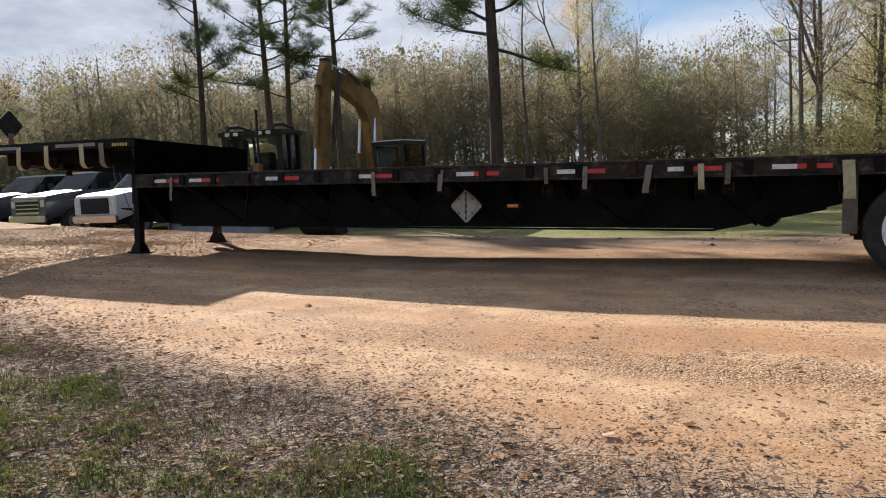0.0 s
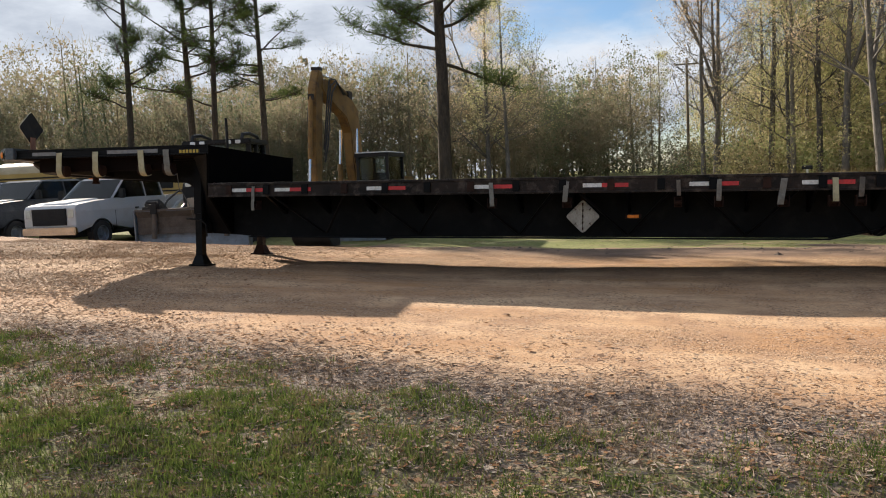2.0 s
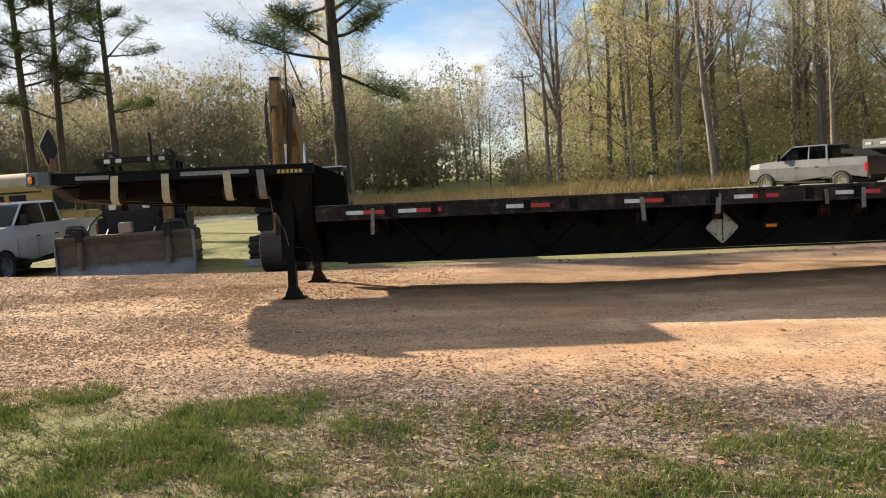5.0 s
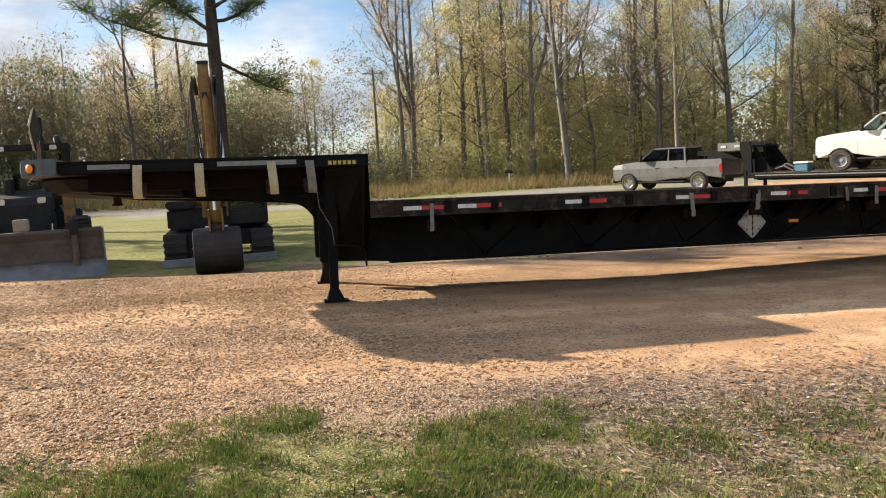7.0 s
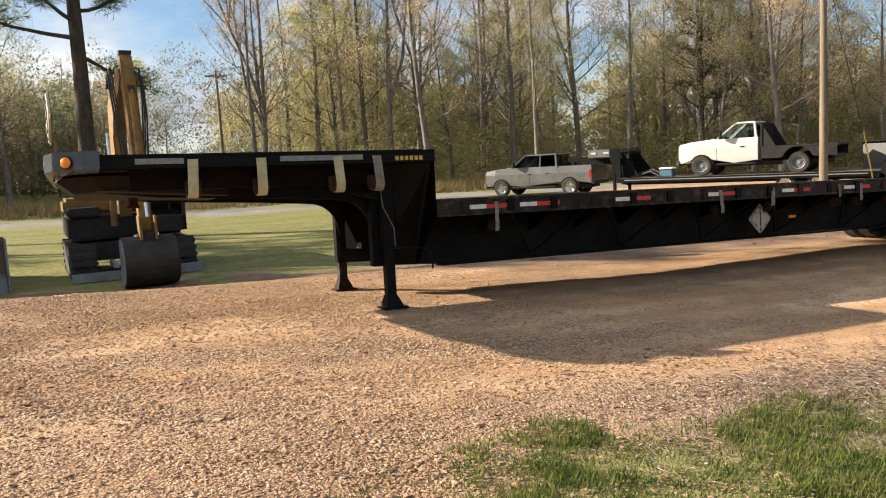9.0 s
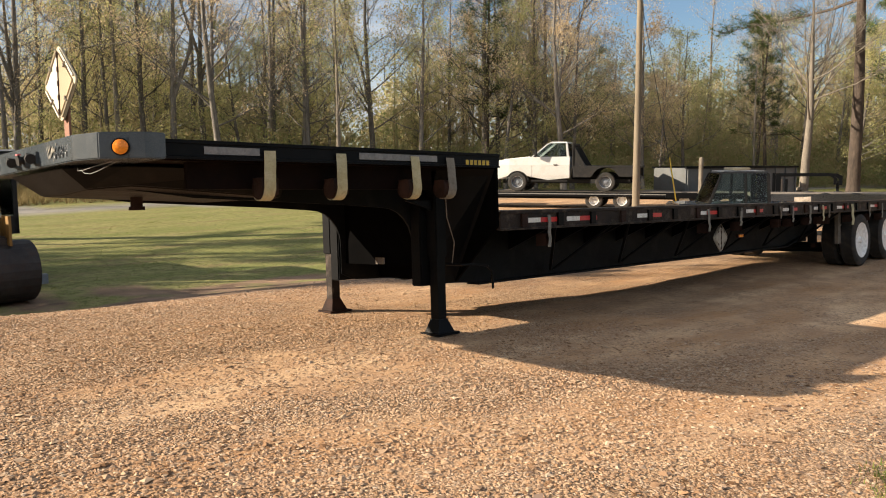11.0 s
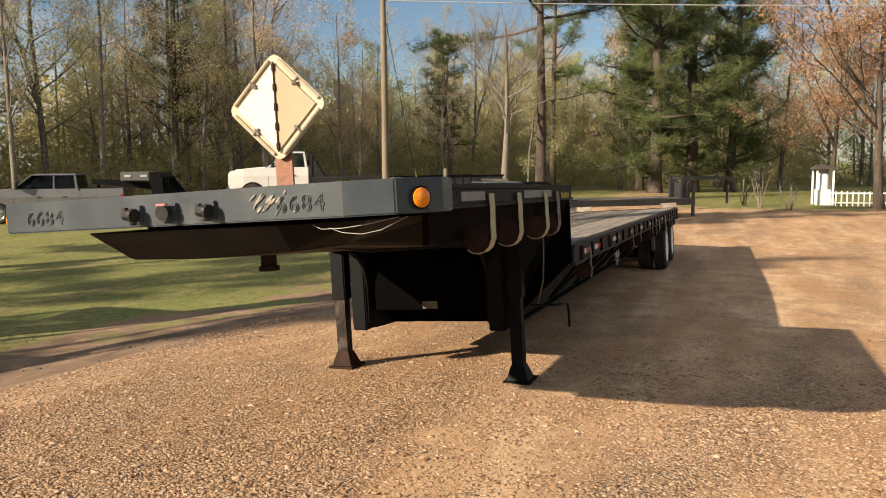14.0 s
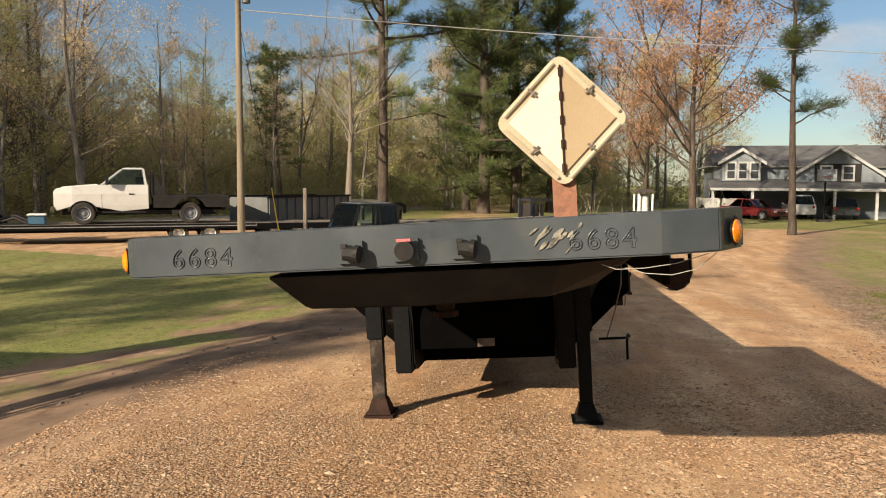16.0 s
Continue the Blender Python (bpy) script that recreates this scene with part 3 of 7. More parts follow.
def grass_at(x, y):
    w = 0.35 * noise.noise((x * 0.8, y * 0.8, 9.1)) + 0.2 * noise.noise((x * 2.4, y * 2.4, 3.3))
    field = smooth01(-0.5, 0.7, y - lerp_table(x, FAR_EDGE) + w) if x < 9.6 else 0.0
    verge = smooth01(-0.1, 2.6, lerp_table(x, NEAR_EDGE) - y + 2 * w) * (1.0 - 0.24 * smooth01(-7.0, -3.5, x + 4 * w)) * (0.85 + 0.5 * noise.noise((x * 0.5, y * 0.5, 4.4))) * smooth01(-15.6, -12.8, x + 3 * w) if x > -17 else 0.0
    # thins the grass along the edge, for the shade band painted there
    field *= 1 - 0.85 * smooth01(2.0, 0.4, abs(y - lerp_table(x, FAR_EDGE) - 1.1)) * smooth01(-0.35, 0.15, noise.noise((x * 0.9, y * 0.9, 2.9)))
    lawn = smooth01(-1.5, 1.5, (x - 26) - 0.25 * abs(y - 4) + 2 * w) * (1 - 0.55 * smooth01(0, 3, -abs(y - 14) + 4))
    west = smooth01(-24, -30, x + 2 * w)
    south = smooth01(-6, -12, y)
    wild = smooth01(34, 36, y)
    return max(field, verge, lawn, west, south, wild)


def litter_at(x, y):
    d = lerp_table(x, NEAR_EDGE) - y
    return smooth01(-0.5, 0.5, d) * smooth01(-11.5, -8, x) * (1 - 0.75 * smooth01(0, 4, x)) * (1.0 + 0.25 * noise.noise((x * 0.6, y * 0.6, 8.8)))


def shaded_dirt_at(x, y):
    w = 0.3 * noise.noise((x * 1.1, y * 1.1, 3.9))
    d = y - lerp_table(x, FAR_EDGE) + w
    return max(smooth01(-2.8, -1.6, d) * smooth01(3.4, 0.9, d) if x < 6 else 0.0, 0.8 * smooth01(-2, 2, x) * smooth01(-0.4, 0.4, lerp_table(x, NEAR_EDGE) - y + w) * smooth01(-9, -4, y))


def road_at(x, y):
    c = 43.2 - 0.33 * (x + 2)
    return 1.0 - smooth01(2.5, 2.9, abs(y - c)) if -150 < x < 150 else 0.0


LANE_A = [(-15, 7.6), (-11, 6.3), (-9, 5.85), (-6.75, 5.3), (-5, 4.9), (-3.5, 4.45), (0, 4.0), (5, 3.4), (30, -4)]
LANE_B = [(-14, 9.2), (-9, 8.0), (-5, 6.95), (-2.6, 6.55), (2, 6.5), (30, 3.5)]


def gravel_at(x, y):
    w = 0.25 * noise.noise((x * 0.7, y * 0.7, 6.6)) + 0.12 * noise.noise((x * 2.1, y * 2.1, 1.6))
    nose = smooth01(-7.0, -11.0, x) * smooth01(14.5, 12.5, y)
    edge = smooth01(1.0, 0.1, abs(y - lerp_table(x, NEAR_EDGE) + 0.2)) * 0.9
    under = 0.35 * smooth01(2.0, 0.2, abs(y - 12.3)) * smooth01(-10, -5, x)
    lane = max(smooth01(0.85, 0.25, abs(y - lerp_table(x, LANE_A) + w)), smooth01(1.05, 0.3, abs(y - lerp_table(x, LANE_B) + w))) * (1 - 0.75 * smooth01(-11.5, -14, x))
    return max(0.72 * nose, edge, under, 0.22) - 0.25 - 0.95 * lane - 0.8 * shaded_dirt_at(x, y)


def spaced(lo, a, b, hi, fine):
    mid = list(np.arange(a, b + 1e-6, fine))
    left, right, step, p, q = [], [], fine, a, b
    while p > lo or q < hi:
        step *= 1.22
        p, q = p - step, q + step
        left.append(max(p, lo))
        right.append(min(q, hi))
    return sorted(set(round(v, 3) for v in left)) + mid + sorted(set(round(v, 3) for v in right))


gx, gy = spaced(-2500, -24, 14, 2500, 0.24), spaced(-2500, -4, 26, 2500, 0.24)
verts = [(x, y, ground_z(x, y)) for y in gy for x in gx]
W_ = len(gx)
faces = [(j * W_ + i, j * W_ + i + 1, (j + 1) * W_ + i + 1, (j + 1) * W_ + i) for j in range(len(gy) - 1) for i in range(W_ - 1)]
me = from_arrays("ground", verts, faces, GROUND, smooth=True)
for key, fn in (("grass", grass_at), ("gravel", gravel_at), ("litter", litter_at), ("dirt", shaded_dirt_at), ("road", road_at)):
    me.attributes.new(key, "FLOAT", "POINT").data.foreach_set("value", [fn(x, y) for x, y, z in verts])
tagged(new("ground", me), "orange clay yard with loose gravel and grass edges", "ground", kind="structure")


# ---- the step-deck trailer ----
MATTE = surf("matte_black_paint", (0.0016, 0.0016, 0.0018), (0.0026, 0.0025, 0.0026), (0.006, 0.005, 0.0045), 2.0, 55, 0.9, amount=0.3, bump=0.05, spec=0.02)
BEAM = surf("dusty_black_beam", (0.0040, 0.0046, 0.0056), (0.0075, 0.0083, 0.0095), (0.020, 0.019, 0.019), 1.4, 45, 0.6, amount=0.5, bump=0.1, spec=0.1)
# local axes: x to the rear from the step, y across from the middle, z up from the lower deck
TR = pose(-9.4, 10.07, 1.615, -3.7, 1.6, 0)
trailer = thing("step_deck_trailer", TR, "black step-deck semi trailer with weathered wooden deck, standing on its legs", "trailer")
HW, TAILX = 1.32, 13.55


def planks(x0, x1, z, count, parent):
    w = (2 * HW - 0.16) / count
    me = None
    for i in range(count):
        y = -HW + 0.08 + i * w
        if me is None:
            bm = bmesh.new()
            box(bm, x0, x1, 0.005, w - 0.011, z - 0.04, z)
            ob = part("plank", bm, PLANK, parent)
            me = ob.data
        else:
            ob = new("plank", me)
            ob.parent = parent
        ob.location = (0, y, random.uniform(-0.009, 0.007))


lower = part("deck_frame", boxes((0.0, TAILX, -HW + 0.07, HW - 0.07, -0.10, -0.045)), RUST, trailer, "rusty cross members")
planks(0.02, TAILX - 0.25, 0.0, 13, trailer)
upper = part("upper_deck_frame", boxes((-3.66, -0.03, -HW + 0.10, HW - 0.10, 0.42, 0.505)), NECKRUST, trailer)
planks(-3.78, -0.04, 0.55, 13, trailer)
for s in (-1, 1):
    y = s * HW
    # lower side rail: a channel with rub rails
    bm = bmesh.new()
    bar(bm, [(y - s * 0.07, -0.195), (y - s * 0.07, -0.012), (y, -0.012), (y, -0.004), (y + s * 0.012, -0.004), (y + s * 0.012, -0.032), (y, -0.036), (y, -0.178), (y + s * 0.012, -0.182), (y + s * 0.012, -0.205), (y, -0.205)], 0.0, TAILX)
    part("side_rail", bm, RAIL, trailer)
    bm = bmesh.new()
    bar(bm, [(y - s * 0.06, 0.43), (y - s * 0.06, 0.555), (y, 0.555), (y, 0.562), (y + s * 0.012, 0.562), (y + s * 0.012, 0.538), (y, 0.534), (y, 0.448), (y + s * 0.012, 0.444), (y + s * 0.012, 0.425), (y, 0.425)], -3.70, 0.0)
    part("upper_side_rail", bm, BLACK, trailer)
    # main beam, one piece from the nose through the neck to the rear
    yb = s * 0.62
    top = [(-3.45, 0.42), (-0.06, 0.42), (-0.06, -0.10), (TAILX - 0.4, -0.10)]
    low = [(TAILX - 0.4, -0.34), (10.2, -0.36), (9.5, -0.53), (8.35, -0.77), (0.9, -0.78), (0.3, -0.78)]
    neck = [(0.05, -0.76), (-0.40, -0.74)]
    curve = arc(-0.95, -0.32, 0.38, 0, 90, 6)
    outline = top + low + neck + [(-0.57, -0.66)] + [(x, z) for x, z in curve] + [(-1.5, 0.10), (-2.9, 0.17), (-3.45, 0.24)]
    bm = bmesh.new()
    slab(bm, outline, yb - 0.012, yb + 0.012)
    box(bm, 0.3, 8.35, yb - 0.09, yb + 0.09, -0.80, -0.78)
    box(bm, 0.02, TAILX - 0.4, yb - 0.09, yb + 0.09, -0.12, -0.10)
    box(bm, -3.4, -0.1, yb - 0.09, yb + 0.09, 0.40, 0.42)
    hexa(bm, [(8.35, yb - 0.09, -0.795), (8.35, yb + 0.09, -0.795), (8.35, yb + 0.09, -0.77), (8.35, yb - 0.09, -0.77)], [(9.5, yb - 0.09, -0.555), (9.5, yb + 0.09, -0.555), (9.5, yb + 0.09, -0.53), (9.5, yb - 0.09, -0.53)])
    part("main_beam", bm, BEAM, trailer)
    # brown web strip under the upper rail
    if s < 0:
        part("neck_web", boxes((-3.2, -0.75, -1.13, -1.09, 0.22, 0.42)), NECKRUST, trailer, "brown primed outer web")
    # slanted plate that closes the step towards the legs
    bm = bmesh.new()
    hexa(bm, [(-0.50, s * 0.64, -0.70), (-0.04, s * 0.66, -0.74), (-0.04, s * 0.68, -0.74), (-0.50, s * 0.66, -0.70)], [(-0.50, s * 0.92, 0.42), (-0.04, s * (HW - 0.04), 0.42), (-0.04, s * (HW - 0.02), 0.42), (-0.50, s * 0.94, 0.42)])
    part("step_side_plate", bm, BLACK, trailer)
    # tapered outriggers under the lower deck
    for k in range(12):
        x = 0.9 + 0.72 * k
        bm = bmesh.new()
        a, b = s * 0.63, s * (HW - 0.07)
        hexa(bm, [(x - 0.02, a, -0.45), (x + 0.02, a, -0.45), (x + 0.02, b, -0.19), (x - 0.02, b, -0.19)], [(x - 0.02, a, -0.10), (x + 0.02, a, -0.10), (x + 0.02, b, -0.10), (x - 0.02, b, -0.10)])
        part("outrigger", bm, BLACK, trailer)
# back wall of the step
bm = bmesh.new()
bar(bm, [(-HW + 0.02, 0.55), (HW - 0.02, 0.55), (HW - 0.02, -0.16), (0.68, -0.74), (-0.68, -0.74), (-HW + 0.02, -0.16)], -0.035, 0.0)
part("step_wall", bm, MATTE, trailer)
# floor cross members
for k in range(14):
    x = 0.5 + 0.9 * k
    part("cross_member", boxes((x - 0.03, x + 0.03, -0.61, 0.61, -0.22, -0.10)), BLACK, trailer)
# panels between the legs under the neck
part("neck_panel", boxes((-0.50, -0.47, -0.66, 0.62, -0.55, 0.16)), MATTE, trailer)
part("panel_patch", boxes((-0.512, -0.503, -0.09, 0.06, -0.54, -0.47)), DUSTY, trailer, "bare grey patch")
for s, bot in ((-1, -0.74), (1, -0.74)):
    part("neck_post", boxes((-0.60, -0.36, s * 0.70 - 0.075, s * 0.70 + 0.075, bot, 0.20)), BLACK, trailer, bevel=0.012)
# landing legs
for s in (-1, 1):
    y = s * 0.905 + 0.055
    foot = ground_z(-9.83, 10.07 + s * 0.9)
    zf = (foot - 1.615 - 0.016) + s * 0.905 * math.sin(radians(3.7)) + 0.005
    leg = part("landing_leg", boxes((-0.52, -0.37, y - 0.075, y + 0.075, -0.45, 0.30)), BLACK, trailer, bevel=0.012)
    bm = boxes((-0.50, -0.39, y - 0.055, y + 0.055, zf + 0.12, -0.45))
    part("inner_tube", bm, RAIL if s > 0 else BLACK, leg)
    bm = bmesh.new()
    hexa(bm, [(-0.58, y - 0.13, zf), (-0.28, y - 0.13, zf), (-0.28, y + 0.13, zf), (-0.58, y + 0.13, zf)], [(-0.58, y - 0.13, zf + 0.025), (-0.28, y - 0.13, zf + 0.025), (-0.28, y + 0.13, zf + 0.025), (-0.58, y + 0.13, zf + 0.025)])
    hexa(bm, [(-0.545, y - 0.105, zf + 0.026), (-0.325, y - 0.105, zf + 0.026), (-0.325, y + 0.105, zf + 0.026), (-0.545, y + 0.105, zf + 0.026)], [(-0.503, y - 0.062, zf + 0.16), (-0.387, y - 0.062, zf + 0.16), (-0.387, y + 0.062, zf + 0.16), (-0.503, y + 0.062, zf + 0.16)])
    part("foot", bm, RUST if s > 0 else BLACK, leg, "rusty sand shoe" if s > 0 else "")
    bm = bmesh.new()
    slab(bm, [(-0.85, 0.12), (-0.36, 0.12), (-0.36, -0.02), (-0.42, -0.02), (-0.60, 0.05)], y - 0.02, y + 0.02)
    part("leg_bracket", bm, BLACK, trailer)
part("leg_brace", tubes([(-0.445, -0.85, -0.30), (-0.445, 0.85, -0.30)], 0.022), BLACK, trailer)
part("crank_shaft", tubes([(-0.445, -0.98, -0.52), (-0.445, -1.20, -0.52), (-0.36, -1.25, -0.52), (-0.16, -1.26, -0.54), (-0.08, -1.26, -0.60), (-0.07, -1.26, -0.78)], 0.012), BLACK, trailer, "bent crank handle")
part("hanging_cable", tubes([(-0.62, -1.18, 0.16), (-0.60, -1.17, -0.05), (-0.46, -1.12, -0.30), (-0.43, -1.05, -0.52)], 0.006, 6), DUSTY, trailer, "thin grey hanging cord")

# nose: front board with one cut corner, apron and king pin
bm = bmesh.new()
ring = [(-3.60, HW + 0.07), (-3.86, HW + 0.05), (-3.92, HW - 0.02), (-3.94, -0.98), (-3.86, -1.23), (-3.61, -1.385), (-3.46, -1.385), (-3.46, HW + 0.07)]
hexa(bm, [(x, y, 0.418) for x, y in ring], [(x, y, 0.597) for x, y in ring])
nose = part("nose_board", bm, FASCIA, trailer, "dark grey painted front board", bevel=0.008)
bm = bmesh.new()
hexa(bm, [(-3.68, 0.60, 0.225), (-3.69, 0.05, 0.218), (-3.70, -0.52, 0.24), (-3.45, -0.74, 0.26), (-2.2, -0.80, 0.16), (-2.2, 0.80, 0.16)], [(-3.89, 0.72, 0.399), (-3.89, 0.05, 0.399), (-3.89, -0.56, 0.399), (-3.55, -0.92, 0.399), (-2.2, -0.92, 0.399), (-2.2, 0.86, 0.399)])
part("apron", bm, APRON, trailer, "bent dark apron plate", bevel=0.012)
bm = bmesh.new()
tube(bm, [(-3.11, 0.02, 0.20), (-3.11, 0.02, 0.12)], 0.05, 14)
tube(bm, [(-3.11, 0.02, 0.12), (-3.11, 0.02, 0.09)], 0.066, 14)
part("king_pin", bm, RUST, trailer)
r6 = random.Random(6)
for k in range(15):
    cy, cz, ln, wd = -0.47 - 0.012 * k + r6.uniform(-0.02, 0.02), 0.51 + r6.uniform(-0.045, 0.05), r6.uniform(0.012, 0.04), r6.uniform(0.003, 0.010)
    a = radians(52 + r6.uniform(-14, 14))
    dy, dz = math.cos(a), math.sin(a)
    bm = bmesh.new()
    ring = [(cy + dy * u + dz * w, cz - dz * u + dy * w) for u, w in ((-ln, -wd * 0.3), (-ln * 0.4, -wd), (ln * 0.5, -wd * 0.8), (ln, 0.0), (ln * 0.3, wd), (-ln * 0.6, wd * 0.7))]
    hexa(bm, [(-3.9435, y, min(0.58, max(0.43, z))) for y, z in ring], [(-3.9415, y, min(0.58, max(0.43, z))) for y, z in ring])
    part("paint_scrape", bm, CHIPPED, nose, "bare scraped paint")
for y, red in ((0.32, False), (0.08, True), (-0.17, False)):
    bm = bmesh.new()
    box(bm, -3.955, -3.925, y - 0.055, y + 0.055, 0.445, 0.54)
    base = part("coupling_plate", bm, FASCIA, nose)
    bm = bmesh.new()
    tube(bm, [(-3.955, y, 0.495), (-3.985, y, 0.492)], 0.03, 12)
    if red:
        tube(bm, [(-3.985, y, 0.492), (-4.0, y, 0.490)], 0.042, 14)
    else:
        tube(bm, [(-3.985, y + 0.022, 0.492), (-3.985, y - 0.03, 0.486)], [0.030, 0.034], 12)
        tube(bm, [(-3.985, y - 0.03, 0.486), (-3.988, y - 0.048, 0.484)], [0.040, 0.038], 14)
        box(bm, -4.002, -3.975, y + 0.005, y + 0.03, 0.508, 0.53)
    c = part("socket" if red else "gladhand", bm, PLASTIC, nose)
    if red:
        bm = bmesh.new()
        box(bm, -4.006, -3.98, y - 0.03, y + 0.03, 0.530, 0.541)
        part("cap", bm, FADED, c, "faded red spring cap")
for y, x, turn in ((-1.312, -3.742, -32), (HW + 0.075, -3.80, 212)):
    bm = bmesh.new()
    lathe(bm, [(0.045, 0.0), (0.06, -0.004), (0.06, -0.012), (0.052, -0.012)], 20)
    ring = part("marker_lamp", bm, BLACK, trailer)
    bm = bmesh.new()
    lathe(bm, [(0.0, -0.032), (0.03, -0.029), (0.05, -0.018), (0.052, -0.008)], 20)
    part("lens", bm, AMBER, ring, "orange round lens", smooth=True)
    ring.location = (x, y, 0.495)
    ring.rotation_euler = (0, 0, radians(turn))
# fleet number in weld beads
for y, rot_z in ((0.99, 0), (-0.74, 0)):
    cu = bpy.data.curves.new("weld_number", "FONT")
    cu.body, cu.size, cu.extrude, cu.bevel_depth, cu.align_x, cu.align_y = "6684", 0.118, 0.001, 0.0022, "CENTER", "CENTER"
    cu.space_character = 1.25
    cu.fill_mode = "NONE"
    ob = new("weld_number", cu)
    ob.parent = nose
    ob.matrix_world = Matrix.Identity(4)
    ob.matrix_basis = pose(-3.941 if y < 0 else -3.925, y, 0.495, 90, 0, -90)
    cu.materials.append(FASCIA)
    ob["label"] = "welded number"
# flip placard on its post at the nose
def placard(name, at, side, parent, mats, turn, tilt=0.0):
    """A square plate on its corner with a raised edge, a middle hinge and clips; it faces -x before the turn."""
    h = side / math.sqrt(2)
    root = bmesh.new()
    ringo = [(0, h), (h, 0), (0, -h), (-h, 0)]
    r = 0.14
    outer = []
    for i in range(4):
        a, b, c = Vector(ringo[i - 1]), Vector(ringo[i]), Vector(ringo[(i + 1) % 4])
        p, q = b + (a - b) * r, b + (c - b) * r
        for k in range(5):
            u = k / 4
            outer.append(p * (1 - u) ** 2 + b * 2 * u * (1 - u) + q * u * u)
    hexa(root, [(-0.006, p.x, p.y) for p in outer], [(0.006, p.x, p.y) for p in outer])
    board = part(name, root, mats[0], parent)
    board.matrix_basis = pose(*at, 0, tilt, turn)
    for sgn, mt in ((1, mats[1]), (-1, mats[2])):
        bm = bmesh.new()
        k = h * 0.78
        hexa(bm, [(-0.016, 0, k), (-0.016, 0, -k), (-0.016, sgn * k, 0)], [(-0.008, 0, k), (-0.008, 0, -k), (-0.008, sgn * k, 0)])
        part("flap", bm, mt, board)
    # added dark sheet, standing for the back seen against the light
    back = [p * 0.985 for p in outer]
    bm = bmesh.new()
    hexa(bm, [(0.0065, p.x, p.y) for p in back], [(0.011, p.x, p.y) for p in back])
    part("backlit_sheet", bm, PLASTIC, board, "dark sheet for the backlit back of the placard")
    bm = bmesh.new()
    for i in range(4):
        a, b = Vector(ringo[i]) * 0.93, Vector(ringo[(i + 1) % 4]) * 0.93
        a, b = a + (b - a) * 0.1, b + (a - b) * 0.1
        tube(bm, [(-0.012, a.x, a.y), (-0.012, b.x, b.y)], 0.009, 6)
    part("raised_edge", bm, mats[0], board)
    for i in range(4):
        a = (Vector(ringo[i]) + Vector(ringo[(i + 1) % 4])) / 2
        bm = bmesh.new()
        d = a.normalized()
        tube(bm, [(-0.022, a.x * 0.72, a.y * 0.72), (-0.024, a.x * 0.95, a.y * 0.95)], 0.006, 6)
        e = Vector((-d.y, d.x)) * 0.014
        tube(bm, [(-0.024, a.x * 0.8 - e.x, a.y * 0.8 - e.y), (-0.024, a.x * 0.8 + e.x, a.y * 0.8 + e.y)], 0.006, 6)
        part("clip", bm, DUSTY, board)
    bm = bmesh.new()
    tube(bm, [(-0.018, 0, h * 0.8), (-0.018, 0, -h * 0.8)], 0.005, 6)
    for k in range(5):
        z = h * (0.7 - 0.35 * k)
        tube(bm, [(-0.018, 0, z - 0.018), (-0.018, 0, z + 0.018)], 0.010, 6)
    part("hinge", bm, RUST, board)
    return board


part("sign_post", boxes((-3.845, -3.83, -0.65, -0.55, 0.555, 0.85)), ORANGE_W, trailer, "brown flat post")
placard("placard", (-3.87, -0.60, 1.0), 0.405, trailer, (CREAM, WHITE_P, TAN_P), 4)
placard("side_placard", (5.36, -0.93, -0.50), 0.32, trailer, (PLACARD, PLACARD, PLACARD), 90, 0)
part("placard_bracket", boxes((5.33, 5.39, -0.93, -0.915, -0.35, -0.13)), RUST, trailer)
for x in (6.0,):
    bm = bmesh.new()
    box(bm, x - 0.10, x + 0.10, -0.945, -0.915, -0.53, -0.47)
    sl = part("side_lamp", bm, RUST, trailer)
    part("lens", boxes((x - 0.07, x + 0.07, -0.958, -0.94, -0.52, -0.48)), AMBER, sl, "orange lens")
# loose wires under the nose
part("loose_wire", tubes([(-3.83, -0.74, 0.385), (-3.85, -0.80, 0.362), (-3.85, -0.92, 0.362), (-3.84, -1.05, 0.375), (-3.76, -1.20, 0.405)], 0.0020, 5), PALEWIRE, trailer, "thin pale loose wire")
part("loose_wire", tubes([(-3.84, -0.84, 0.366), (-3.85, -0.92, 0.340), (-3.85, -1.03, 0.328), (-3.83, -1.13, 0.345), (-3.74, -1.24, 0.405)], 0.0018, 5), PALEWIRE, trailer, "thin pale loose wire")

# reflector tape on both rails
def tape(x0, x1, z, y, left=TAPE_W, right=TAPE_R, w=0.05):
    s = -1 if y < 0 else 1
    xm = x0 + (x1 - x0) * 0.42
    a, b = sorted((y + s * 0.001, y + s * 0.004))
    part("white_tape" if left is not TAPE_S else "silver_tape", boxes((x0, xm, a, b, z - w / 2, z + w / 2)), left, trailer)
    part("red_tape" if right is TAPE_R else "silver_tape", boxes((xm, x1, a, b, z - w / 2, z + w / 2)), right, trailer)


for x0 in (0.39, 1.08, 2.48, 3.97, 5.40, 6.68, 7.93, 8.98, 10.7, 12.2):
    tape(x0, x0 + 0.56, -0.11, -HW)
    tape(x0, x0 + 0.56, -0.11, HW)
for x0 in (-3.15, -1.75, -1.30):
    tape(x0, x0 + 0.45, 0.492, -HW, TAPE_S, TAPE_S, 0.055)
# number plate band on the step, as bars
part("number_decal", boxes((-0.49, -0.13, -HW - 0.003, -HW - 0.001, 0.44, 0.50)), PLASTIC, trailer)
for k in range(6):
    x = -0.475 + 0.057 * k
    part("decal_bar", boxes((x, x + 0.037, -HW - 0.006, -HW - 0.004, 0.447, 0.493)), SIGNINK, trailer)

